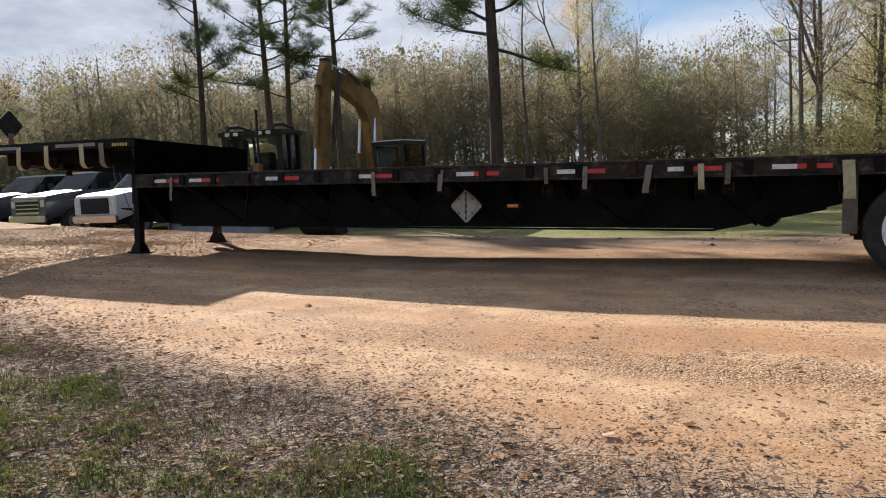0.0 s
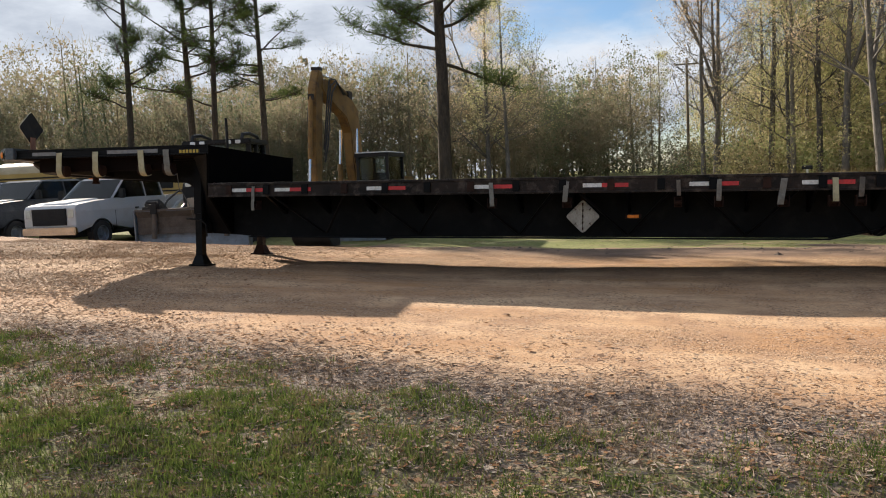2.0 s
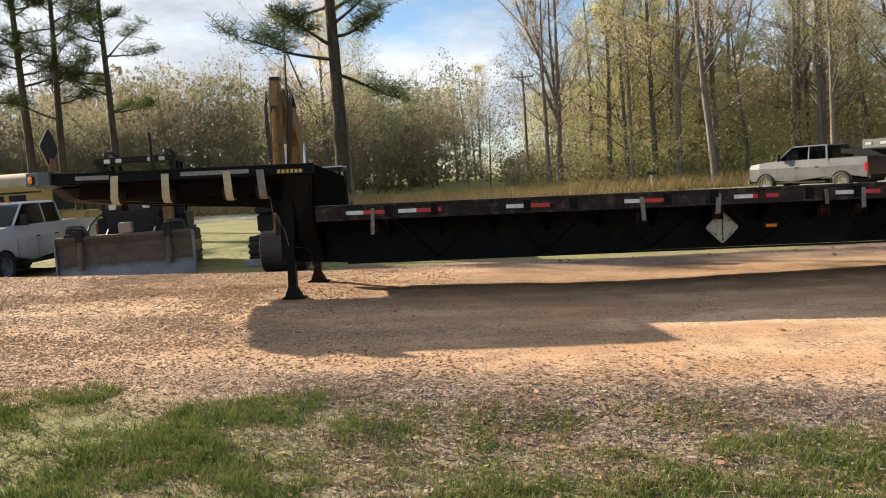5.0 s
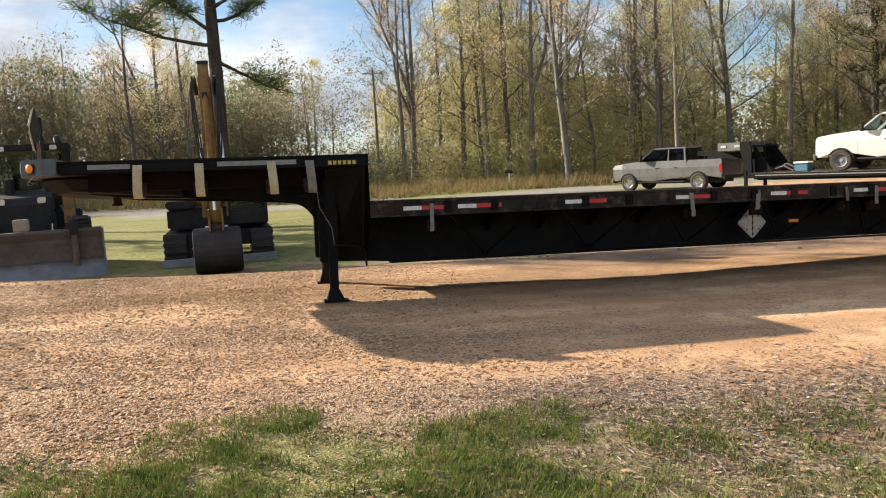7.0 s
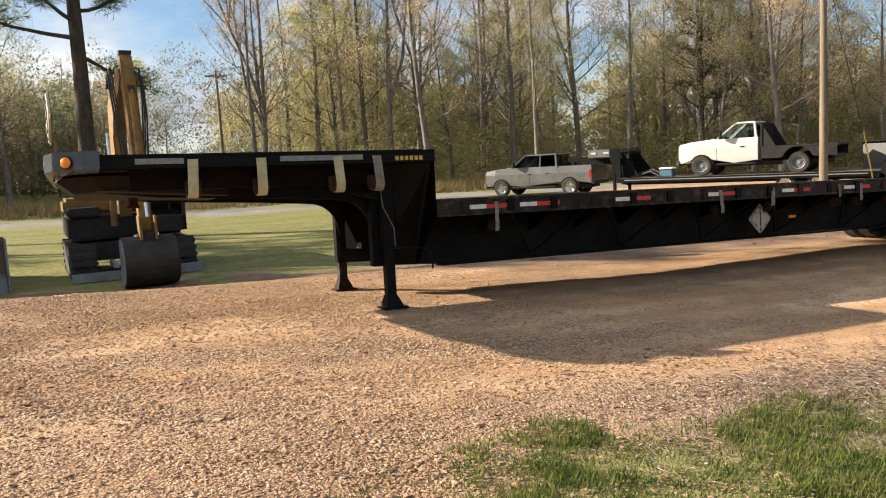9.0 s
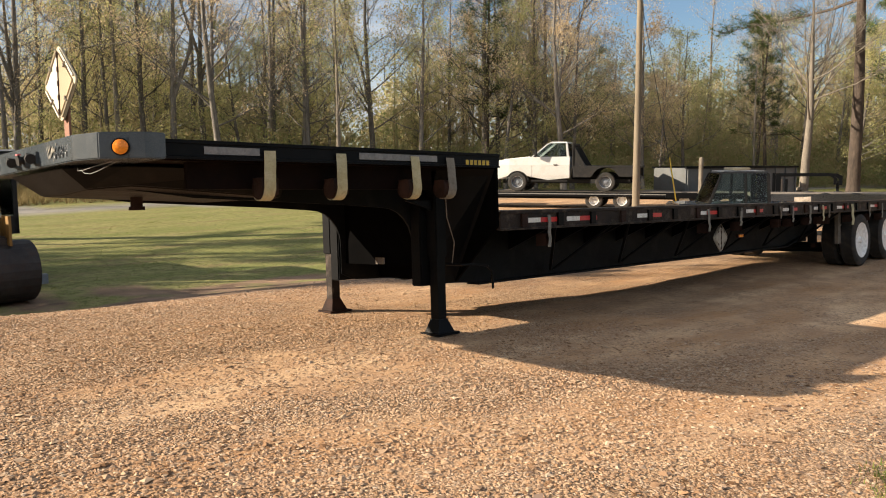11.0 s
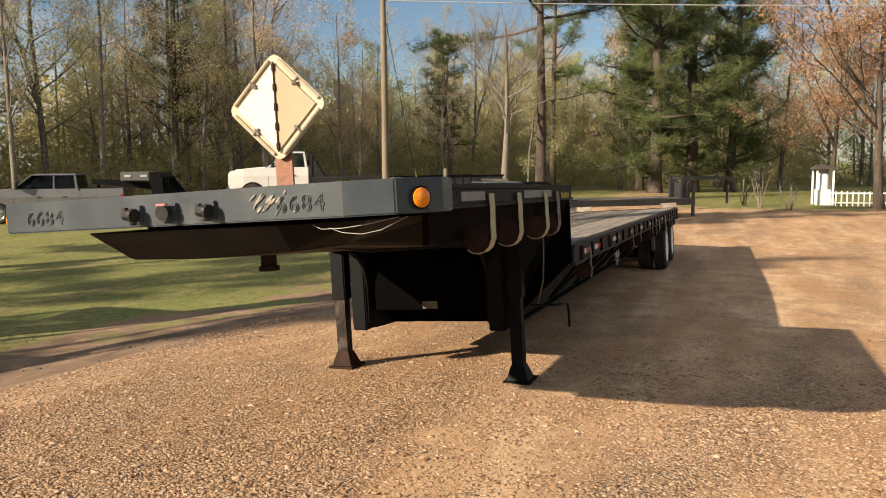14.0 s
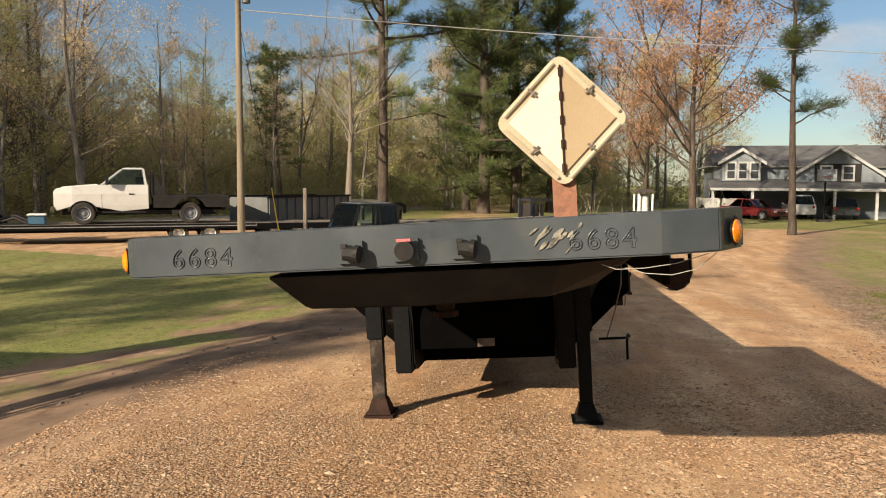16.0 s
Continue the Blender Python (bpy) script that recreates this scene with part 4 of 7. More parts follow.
# winches and straps along the near rail
def winch(x, ztop, drop, mat, y=-HW, w=0.085, roll=True):
    s = -1 if y < 0 else 1
    g = bmesh.new()
    for e in (-1, 1):
        slab(g, [(x + e * (w / 2 + 0.02) - 0.003, ztop - 0.20), (x + e * (w / 2 + 0.02) + 0.003, ztop - 0.20), (x + e * (w / 2 + 0.02) + 0.003, ztop - 0.33), (x + e * (w / 2 + 0.02) - 0.003, ztop - 0.33)], y - s * 0.13, y + s * 0.005)
    a, b_ = sorted((y - s * 0.13, y - s * 0.12))
    box(g, x - w / 2 - 0.023, x + w / 2 + 0.023, a, b_, ztop - 0.33, ztop - 0.20)
    frame_ = part("winch", g, RUST, trailer)
    rr, yc, zc = (0.092 if roll else 0.03), y - s * 0.075, ztop - (0.28 if roll else 0.27)
    part("drum_end", tubes([(x - w / 2 - 0.012, yc, zc), (x + w / 2 + 0.012, yc, zc)], rr * 0.93, 18), RUST, frame_, "rusty drum", smooth=True)
    lean = random.uniform(-0.045, 0.03)
    ys = y + s * 0.016
    if roll:
        a0 = -35
        line = [(ys, ztop + 0.004), (ys + s * 0.006, ztop - 0.08), (ys + s * 0.004, ztop - 0.17), (ys + s * 0.006, zc)] + [(yc + s * rr * math.cos(radians(a)), zc + rr * math.sin(radians(a))) for a in range(a0, -140, -25)]
    else:
        line = [(ys, ztop), (ys + s * 0.012, ztop - 0.08), (ys + s * 0.005, ztop - 0.19), (ys + s * 0.018, ztop - drop * 0.75), (ys + s * 0.004, ztop - drop)]
    bm = bmesh.new()
    edge_a, edge_b, back_a, back_b = [], [], [], []
    for k, (ya, za) in enumerate(line):
        ya2, za2 = line[max(k - 1, 0)]
        yb2, zb2 = line[min(k + 1, len(line) - 1)]
        nrm = Vector((zb2 - za2, -(yb2 - ya2))).normalized() * 0.005
        dx = lean * min(1.0, (ztop - za) / 0.3)
        edge_a.append(bm.verts.new((x + dx - w / 2, ya, za)))
        edge_b.append(bm.verts.new((x + dx + w / 2, ya, za)))
        back_a.append(bm.verts.new((x + dx - w / 2, ya + nrm.x, za + nrm.y)))
        back_b.append(bm.verts.new((x + dx + w / 2, ya + nrm.x, za + nrm.y)))
    for k in range(len(line) - 1):
        for p, q in ((edge_a, edge_b), (edge_b, back_b), (back_b, back_a), (back_a, edge_a)):
            bm.faces.new((p[k], q[k], q[k + 1], p[k + 1]))
    bm.faces.new((edge_a[0], back_a[0], back_b[0], edge_b[0]))
    bm.faces.new((edge_a[-1], edge_b[-1], back_b[-1], back_a[-1]))
    part("strap", bm, mat, frame_, smooth=True)


for x, m_ in ((-2.62, STRAP), (-1.95, STRAP), (-1.14, STRAP), (-0.70, STRAP_G)):
    winch(x, 0.50, 0.37, m_, w=0.10)
for x, d_, m_, w_ in ((0.75, 0.40, STRAP_G, 0.06), (4.22, 0.36, STRAP_G, 0.07), (5.20, 0.30, STRAP_G, 0.08), (6.55, 0.20, DUSTY, 0.06), (7.02, 0.30, STRAP_G, 0.07), (7.74, 0.36, STRAP_G, 0.09), (8.28, 0.32, STRAP, 0.08), (8.56, 0.26, DUSTY, 0.07), (9.68, 0.45, STRAP, 0.14), (10.6, 0.3, STRAP_G, 0.07), (11.35, 0.34, STRAP_G, 0.07), (12.4, 0.34, STRAP_G, 0.07)):
    winch(x, -0.06, d_ * 0.85, m_, w=w_ * 0.8, roll=False)
# stake pockets
for s in (-1, 1):
    for k in range(22):
        x = 0.35 + 0.6 * k
        a, b = sorted((s * HW + s * 0.001, s * HW + s * 0.028))
        part("stake_pocket", boxes((x - 0.045, x + 0.045, a, b, -0.175, -0.04)), BLACK if k % 3 else RUST, trailer)
# diagonal braces between rail and beam
for k in range(6):
    x = 1.0 + 1.45 * k
    part("brace", tubes([(x, -HW + 0.1, -0.2), (x + 0.55, -0.70, -0.72)], 0.018, 6), BLACK, trailer)
    part("brace", tubes([(x + 1.1, -HW + 0.1, -0.2), (x + 0.6, -0.70, -0.72)], 0.018, 6), BLACK, trailer)
# axles and wheels
for xa in (10.32, 11.80):
    g0 = min(ground_z(-9.4 + xa, 8.9), ground_z(-9.4 + xa, 11.2))
    part("axle", tubes([(xa, -1.2, -0.98 + 0.05), (xa, 1.2, -0.98 + 0.05)], 0.065, 12), BLACK, trailer)
    for s in (-1, 1):
        zc = ground_z(-9.4 + xa, 10.07 + s * 1.1) - 1.615 + 0.028 * xa + s * 1.1 * 0.0645 + 0.492
        for yy in (s * (HW - 0.15), s * (HW - 0.48)):
            wheel("wheel", trailer, (xa, yy, zc), 0.495, 0.27, RIM_W, 0.66, -s, plain=True)
    for y0 in (-0.66, 0.52):
        part("spring_hanger", boxes((xa - 0.62, xa - 0.52, y0, y0 + 0.14, -0.80, -0.34)), BLACK, trailer)
        part("leaf_spring", boxes((xa - 0.55, xa + 0.55, y0 + 0.03, y0 + 0.11, -0.88, -0.80)), RUST, trailer)
part("air_tank", tubes([(8.9, -0.62, -0.62), (8.9, 0.25, -0.62)], 0.13, 16), BLACK, trailer, smooth=True)
part("rusty_bracket", boxes((9.64, 9.78, -1.10, -1.04, -0.80, -0.20)), DUSTY, trailer)
# tail
part("rear_sill", boxes((TAILX - 0.24, TAILX, -HW + 0.002, HW - 0.002, -0.28, 0.012)), RUST, trailer, bevel=0.01)
for y0 in (-HW + 0.03, HW - 0.42):
    part("end_board", boxes((TAILX + 0.002, TAILX + 0.05, y0, y0 + 0.39, -0.30, 0.13)), PLANK, trailer, "upright wooden end board")
bm = bmesh.new()
for s in (-1, 1):
    slab(bm, [(TAILX - 0.5, -0.2), (TAILX - 0.1, -0.2), (TAILX + 0.12, -0.72), (TAILX + 0.02, -0.76)], s * 1.0 - 0.06, s * 1.0 + 0.06)
box(bm, TAILX + 0.0, TAILX + 0.12, -1.15, 1.15, -0.80, -0.70)
part("under_ride_bumper", bm, BLACK, trailer)
for s in (-1, 1):
    part("tail_lamp", boxes((TAILX + 0.001, TAILX + 0.03, s * 0.75 - 0.06, s * 0.75 + 0.06, -0.2, -0.12)), TAIL, trailer, "red tail lamp")


# ---- pickups, cars and machines ----
def flat_pane(name, pts, material, parent, thick=0.012, label=""):
    bm = bmesh.new()
    p = [Vector(q) for q in pts]
    nrm = (p[1] - p[0]).cross(p[2] - p[0]).normalized() * thick
    hexa(bm, p, [q + nrm for q in p])
    return part(name, bm, material, parent, label)


def cabin(parent, xs, zb, zr, wb, wr, paint, doors, pane=GLASS, seats=True):
    """Roof, pillars and glass. xs: screen base, screen top, rear top, rear base."""
    x0, x1, x2, x3 = xs
    bm = bmesh.new()
    # roof
    hexa(bm, [(x1 - 0.02, -wr, zr - 0.07), (x2, -wr, zr - 0.07), (x2, wr, zr - 0.07), (x1 - 0.02, wr, zr - 0.07)], [(x1 - 0.12, -wr + 0.12, zr), (x2 + 0.06, -wr + 0.12, zr), (x2 + 0.06, wr - 0.12, zr), (x1 - 0.12, wr - 0.12, zr)])
    posts = [((x0, x0 - 0.10), (x1, x1 - 0.08)), ((x3, x3 + 0.12), (x2, x2 + 0.10))]
    cuts = [x1 + (x2 - x1) * k / doors for k in range(1, doors)]
    posts += [((c + 0.02, c - 0.08), (c + 0.02, c - 0.06)) for c in cuts]
    for (b0, b1), (t0, t1) in posts:
        for s in (-1, 1):
            hexa(bm, [(b0, s * wb, zb - 0.02), (b1, s * wb, zb - 0.02), (b1, s * (wb - 0.06), zb - 0.02), (b0, s * (wb - 0.06), zb - 0.02)], [(t0, s * wr, zr - 0.06), (t1, s * wr, zr - 0.06), (t1, s * (wr - 0.06), zr - 0.06), (t0, s * (wr - 0.06), zr - 0.06)])
    shell = part("cab_roof", bm, paint, parent, bevel=0.02)
    if seats:
        part("seats", boxes((x1 - 0.9, x1 - 0.5, -wr + 0.15, -0.08, zb - 0.3, zb + 0.28), (x1 - 0.9, x1 - 0.5, 0.08, wr - 0.15, zb - 0.3, zb + 0.28)), DARK_IN, parent)
    flat_pane("windscreen", [(x0 - 0.02, -wb + 0.08, zb), (x0 - 0.02, wb - 0.08, zb), (x1 - 0.03, wr - 0.07, zr - 0.07), (x1 - 0.03, -wr + 0.07, zr - 0.07)], pane, parent)
    flat_pane("rear_window", [(x3 + 0.03, wb - 0.10, zb), (x3 + 0.03, -wb + 0.10, zb), (x2 + 0.03, -wr + 0.10, zr - 0.08), (x2 + 0.03, wr - 0.10, zr - 0.08)], pane, parent)
    edges = [(x0 - 0.10, x1 - 0.08)] + [(c, c) for c in cuts] + [(x3 + 0.1, x2 + 0.08)]
    for s in (-1, 1):
        for (fb, ft), (rb, rt) in zip(edges, edges[1:]):
            q = [(fb, s * (wb - 0.02), zb), (rb, s * (wb - 0.02), zb), (rt, s * (wr - 0.02), zr - 0.07), (ft, s * (wr - 0.02), zr - 0.07)]
            flat_pane("side_window", q if s > 0 else q[::-1], pane, parent)
    return shell


def arch_profile(x, r, z0):
    return [(px, pz) for px, pz in arc(x, r * 0.9, r * 1.2, 0, 180, 10) if pz > z0 + 0.01]


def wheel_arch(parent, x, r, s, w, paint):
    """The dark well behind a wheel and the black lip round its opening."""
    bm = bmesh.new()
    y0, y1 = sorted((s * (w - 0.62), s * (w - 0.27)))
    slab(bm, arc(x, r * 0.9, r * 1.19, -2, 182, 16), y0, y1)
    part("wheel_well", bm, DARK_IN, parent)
    bm = bmesh.new()
    tube(bm, [(px, s * (w * (0.995 - 0.13 * max(0.0, px - 0.35)) - 0.005), pz) for px, pz in arc(x, r * 0.9, r * 1.205, 12, 168, 14)], 0.022, 6)
    part("fender_lip", bm, PLASTIC, parent, "black fender lip", smooth=True)


def pickup(name, m, label, paint, doors=2, wb=4.0, bed="bed", grille=CHROME, r=0.40, rims=STEEL, group="pickups", pane=GLASS):
    """A full-size pickup; the front axle at x = 0, the nose towards +x."""
    t = thing(name, m, label, "pickup truck", group)
    W = 1.0
    cab_rear = -1.25 - 0.95 * doors
    belt = 1.43
    rear = -wb - 1.15
    tail = rear if bed == "bed" else cab_rear
    top = [(0.90, 0.58), (0.955, 0.72), (0.945, 1.20), (0.86, 1.29), (0.35, 1.36), (-0.10, 1.39), (-0.52, 1.425), (-0.60, belt)]
    if bed == "bed":
        top += [(cab_rear + 0.005, belt + 0.01), (cab_rear - 0.005, belt - 0.10), (cab_rear - 0.035, belt - 0.10), (cab_rear - 0.045, belt - 0.005), (rear + 0.02, belt + 0.005), (rear, belt - 0.05), (rear - 0.02, 0.95)]
    else:
        top += [(tail, belt + 0.01)]
    low = [(tail, 0.56)] + (list(reversed(arch_profile(-wb, r, 0.56))) if bed == "bed" else []) + [(-1.3, 0.47)] + list(reversed(arch_profile(0, r, 0.52))) + [(0.86, 0.50)]
    bm = bmesh.new()
    slab(bm, top + low, -W, W)
    bmesh.ops.remove_doubles(bm, verts=bm.verts, dist=1e-4)
    for co, no in (((0, 0, 0.70), (0, 0, 1)), ((0, 0, 1.10), (0, 0, 1)), ((0.35, 0, 0), (1, 0, 0))):
        bmesh.ops.bisect_plane(bm, geom=bm.verts[:] + bm.edges[:] + bm.faces[:], plane_co=co, plane_no=no)
    for v_ in bm.verts:
        lean = 1.0 - 0.10 * max(0.0, 0.70 - v_.co.z) - 0.16 * max(0.0, v_.co.z - 1.10)
        v_.co.y *= lean - 0.13 * max(0.0, v_.co.x - 0.35)
    part("body", bm, paint, t, bevel=0.035)
    for s in (-1, 1):
        for xw in ((0, -wb) if bed == "bed" else (0,)):
            wheel_arch(t, xw, r, s, W, paint)
    if bed == "bed":
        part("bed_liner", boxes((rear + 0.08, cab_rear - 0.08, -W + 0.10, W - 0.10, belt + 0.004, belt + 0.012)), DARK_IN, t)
        # dark paint stands for the shade on the rear face
        part("tailgate", boxes((rear - 0.036, rear - 0.024, -W + 0.14, W - 0.14, 0.70, 1.36)), PAINT_D, t, "tailgate with its shade painted dark", bevel=0.005)
    else:
        y0 = W + 0.12
        part("chassis", boxes((rear - 0.1, cab_rear, -0.45, -0.33, 0.50, 0.68), (rear - 0.1, cab_rear, 0.33, 0.45, 0.50, 0.68)), BLACK, t)
        part("flatbed", boxes((rear - 0.25, cab_rear - 0.12, -y0, y0, 0.98, 1.06)), PLASTIC, t, "black steel flatbed")
        for s in (-1, 1):
            bm = bmesh.new()
            out = [(cab_rear - 0.15, 0.98), (rear - 0.2, 0.98), (rear - 0.2, 0.62), (-wb - 0.62, 0.62)] + arc(-wb, 0.45, 0.56, 160, 20, 8)[0:] + [(-wb + 0.62, 0.60), (cab_rear - 0.15, 0.60)]
            slab(bm, out, s * y0 - 0.02 * (s > 0), s * y0 + 0.02 * (s < 0))
            part("bed_skirt", bm, PLASTIC, t, "dark tool box side")
        rack = part("headache_rack", boxes((cab_rear - 0.14, cab_rear - 0.09, -y0 + 0.15, y0 - 0.15, 1.92, 1.98)), PLASTIC, t, "black steel cab guard")
        for s in (-1, 1):
            part("rack_post", boxes((cab_rear - 0.14, cab_rear - 0.09, s * (y0 - 0.185) - 0.035, s * (y0 - 0.185) + 0.035, 1.06, 1.92)), PLASTIC, rack)
            bm = bmesh.new()
            slab(bm, [(cab_rear - 0.145, 1.90), (cab_rear - 0.145, 1.06), (cab_rear - 0.64, 1.06)], s * (y0 - 0.2) - 0.02, s * (y0 - 0.2) + 0.02)
            part("rack_gusset", bm, PLASTIC, rack)
        for k in range(14):
            y = -y0 + 0.3 + 0.122 * k
            part("rack_slat", boxes((cab_rear - 0.13, cab_rear - 0.11, y - 0.03, y + 0.03, 1.06, 1.919)), PLASTIC, rack)
    cabin(t, (-0.56, -1.26, cab_rear + 0.12, cab_rear + 0.03), belt + 0.01, 2.06, W - 0.06, W - 0.17, paint, doors, pane)
    part("grille", boxes((0.94, 0.985, -0.60, 0.60, 0.72, 1.20)), PLASTIC if grille is PLASTIC else grille, t)
    for k in range(3):
        part("grille_slot", boxes((0.986, 0.995, -0.58, 0.58, 0.78 + 0.13 * k, 0.87 + 0.13 * k)), DARK_IN, t)
    part("front_bumper", boxes((0.93, 1.06, -W + 0.05, W - 0.05, 0.44, 0.66)), CHROME, t, bevel=0.03)
    for s in (-1, 1):
        part("headlight", boxes((0.80, 0.962, s * 0.755 - 0.125, s * 0.755 + 0.125, 0.90, 1.19)), LENS, t, bevel=0.03)
        part("turn_lamp", boxes((0.82, 0.945, s * 0.892 - 0.022, s * 0.892 + 0.022, 0.93, 1.10)), AMBER, t, bevel=0.01)
        part("mirror", boxes((-0.86, -0.76, s * (W + 0.14) - 0.10, s * (W + 0.14) + 0.10, 1.42, 1.72), (-0.84, -0.79, s * (W + 0.03) - 0.10, s * (W + 0.03) + 0.10, 1.47, 1.52)), PLASTIC, t, bevel=0.02)
        for k in range(doors):
            xd = -0.75 - 0.98 * (k + 1) + 0.12
            part("door_handle", boxes((xd - 0.08, xd + 0.08, s * (W + 0.012) - 0.012, s * (W + 0.012) + 0.012, 1.08, 1.12)), PLASTIC, t)
            xg = -0.62 - 0.98 * k
            part("door_seam", boxes((xg - 0.006, xg + 0.006, s * (W + 0.001) - 0.002, s * (W + 0.001) + 0.002, 0.58, 1.07)), DARK_IN, t)
        part("running_board", boxes((cab_rear + 0.1, -0.62, s * (W + 0.03) - 0.06, s * (W + 0.03) + 0.06, 0.42, 0.47)), PLASTIC, t)
        if bed == "bed":
            part("tail_lamp", boxes((rear - 0.015, rear + 0.1, s * (W - 0.06) - 0.07, s * (W - 0.06) + 0.07, 0.82, 1.2)), TAIL, t)
        for xw in (0, -wb):
            wheel("wheel", t, (xw, s * (W - 0.115), r), r, 0.27, rims, 0.60, -s)
    part("rear_bumper", boxes((rear - 0.14, rear - 0.02, -W + 0.03, W - 0.03, 0.50, 0.66)), PLASTIC, t, bevel=0.02)
    bm = bmesh.new()
    hexa(bm, [(0.80, -0.46, 1.28), (0.80, 0.46, 1.28), (-0.5, 0.56, 1.41), (-0.5, -0.56, 1.41)], [(0.70, -0.40, 1.355), (0.70, 0.40, 1.355), (-0.45, 0.50, 1.46), (-0.45, -0.50, 1.46)])
    part("hood_bulge", bm, paint, t, bevel=0.02)
    if wb > 3.92:
        for k in range(5):
            y = -0.44 + 0.22 * k
            part("roof_lamp", boxes((-1.42, -1.33, y - 0.035, y + 0.035, 2.058, 2.085)), AMBER, t)
        for s in (-1, 1):
            bm = bmesh.new()
            y0, y1 = sorted((s * (W - 0.02), s * (W + 0.13)))
            slab(bm, arc(-wb, 0.52, 0.74, 0, 180, 14) + arc(-wb, r, r * 1.15, 180, 0, 10), y0, y1)
            part("rear_fender", bm, paint, t, "bulged rear fender", bevel=0.04)
    part("cowl", boxes((-0.62, -0.50, -0.80, 0.80, 1.415, 1.452)), PLASTIC, t, "black cowl and wipers")
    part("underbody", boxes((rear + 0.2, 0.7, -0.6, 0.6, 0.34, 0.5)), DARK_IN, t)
    return t


def car(name, m, label, paint, length=4.6, height=1.48, suv=False, r=0.33):
    t = thing(name, m, label, "car", "cars under the carport")
    W, wb = 0.90, length * 0.58
    z0 = 0.28 if not suv else 0.34
    belt = height * 0.60
    fr, rr = length * 0.20, -wb - length * 0.21
    top = [(fr, z0 + 0.15), (fr - 0.02, belt - 0.22), (fr - 0.25, belt - 0.1), (-0.55, belt), (rr + 0.15, belt + 0.04), (rr, belt - 0.05)]
    low = [(rr + 0.03, z0)] + list(reversed(arch_profile(-wb, r, z0))) + list(reversed(arch_profile(0, r, z0))) + [(fr - 0.03, z0)]
    bm = bmesh.new()
    slab(bm, top + low, -W, W)
    part("body", bm, paint, t, bevel=0.05)
    xr = rr + (0.12 if suv else 0.75)
    cabin(t, (-0.45, -1.15, xr + (0.2 if suv else 0.55), xr), belt + 0.01, height, W - 0.05, W - 0.22, paint, 2)
    for s in (-1, 1):
        part("headlight", boxes((fr - 0.12, fr + 0.01, s * 0.68 - 0.14, s * 0.68 + 0.14, belt - 0.34, belt - 0.2)), LENS, t, bevel=0.02)
        part("tail_lamp", boxes((rr - 0.01, rr + 0.1, s * 0.72 - 0.1, s * 0.72 + 0.1, belt - 0.25, belt - 0.05)), TAIL, t, bevel=0.02)
        part("mirror", boxes((-0.75, -0.62, s * (W + 0.08) - 0.08, s * (W + 0.08) + 0.08, belt, belt + 0.14)), paint, t, bevel=0.02)
        for xw in (0, -wb):
            wheel("wheel", t, (xw, s * (W - 0.12), r), r, 0.21, STEEL, 0.64, -s)
    part("grille", boxes((fr - 0.005, fr + 0.012, -0.45, 0.45, z0 + 0.12, belt - 0.3)), PLASTIC, t)
    return t


def on_ground(x, y, rz):
    return pose(x, y, ground_z(x, y), 0, 0, rz)


pickup("pickup_truck", on_ground(-20.25, 18.1, -90), "white crew-cab pickup parked nose to the gravel drive", PAINT_W, 2, 3.95, grille=PLASTIC)
pickup("pickup_truck", on_ground(-23.6, 18.3, -92), "dark grey pickup parked beside the white pickup", PAINT_D, 2, 3.9)
pickup("pickup_truck", on_ground(-27.0, 18.8, -88), "dark blue pickup parked in a row of trucks", PAINT_D, 2, 3.9)

# the rig beside the road: pickup, gooseneck trailer and the truck on it
RIG = 118.0
pickup("pickup_truck", on_ground(7.51, 36.27, RIG + 4), "silver grey crew-cab pickup hitched to a gooseneck trailer", PAINT_S, 2, 3.75, r=0.42, rims=CHROME)
wt = pose(12.38, 27.13, 0.835, 0, 0, RIG) @ Matrix.Diagonal((1.07, 1.04, 1.07, 1))
pickup("flatbed_truck", wt, "white regular-cab truck with a black flatbed, loaded on a gooseneck trailer", PAINT_W, 1, 3.65, bed="flatbed", r=0.40, rims=STEEL, pane=CLEAR)

goose = thing("gooseneck_trailer", pose(13.10, 25.77, 0.09, 0, 0, RIG), "long black gooseneck flatbed trailer carrying a white truck", "trailer")
part("deck", boxes((-7.3, 5.3, -1.22, 1.22, 0.69, 0.75)), PLANK, goose, "grey wooden deck")
for s in (-1, 1):
    part("side_rail", boxes((-7.3, 5.35, s * 1.25 - 0.04, s * 1.25 + 0.04, 0.55, 0.745)), BLACK, goose)
    part("frame_beam", boxes((-7.2, 5.3, s * 0.5 - 0.06, s * 0.5 + 0.06, 0.42, 0.69)), BLACK, goose)
    for xa in (-1.9, -3.1):
        wheel("wheel", goose, (xa, s * 0.98, 0.38), 0.38, 0.4, RIM_W, 0.55, -s)
    bm = bmesh.new()
    slab(bm, [(5.2, 0.45), (5.45, 0.45), (5.55, 1.35), (8.2, 1.62), (8.2, 1.82), (5.35, 1.62), (5.2, 0.8)], s * 0.5 - 0.06, s * 0.5 + 0.06)
    part("neck_beam", bm, BLACK, goose)
    part("jack_leg", boxes((5.6, 5.72, s * 0.85 - 0.06, s * 0.85 + 0.06, 0.02, 1.5)), BLACK, goose)
    part("rub_tape", boxes((-7.0, 5.0, s * 1.292 - 0.003, s * 1.292 + 0.003, 0.64, 0.68)), TAPE_S, goose)
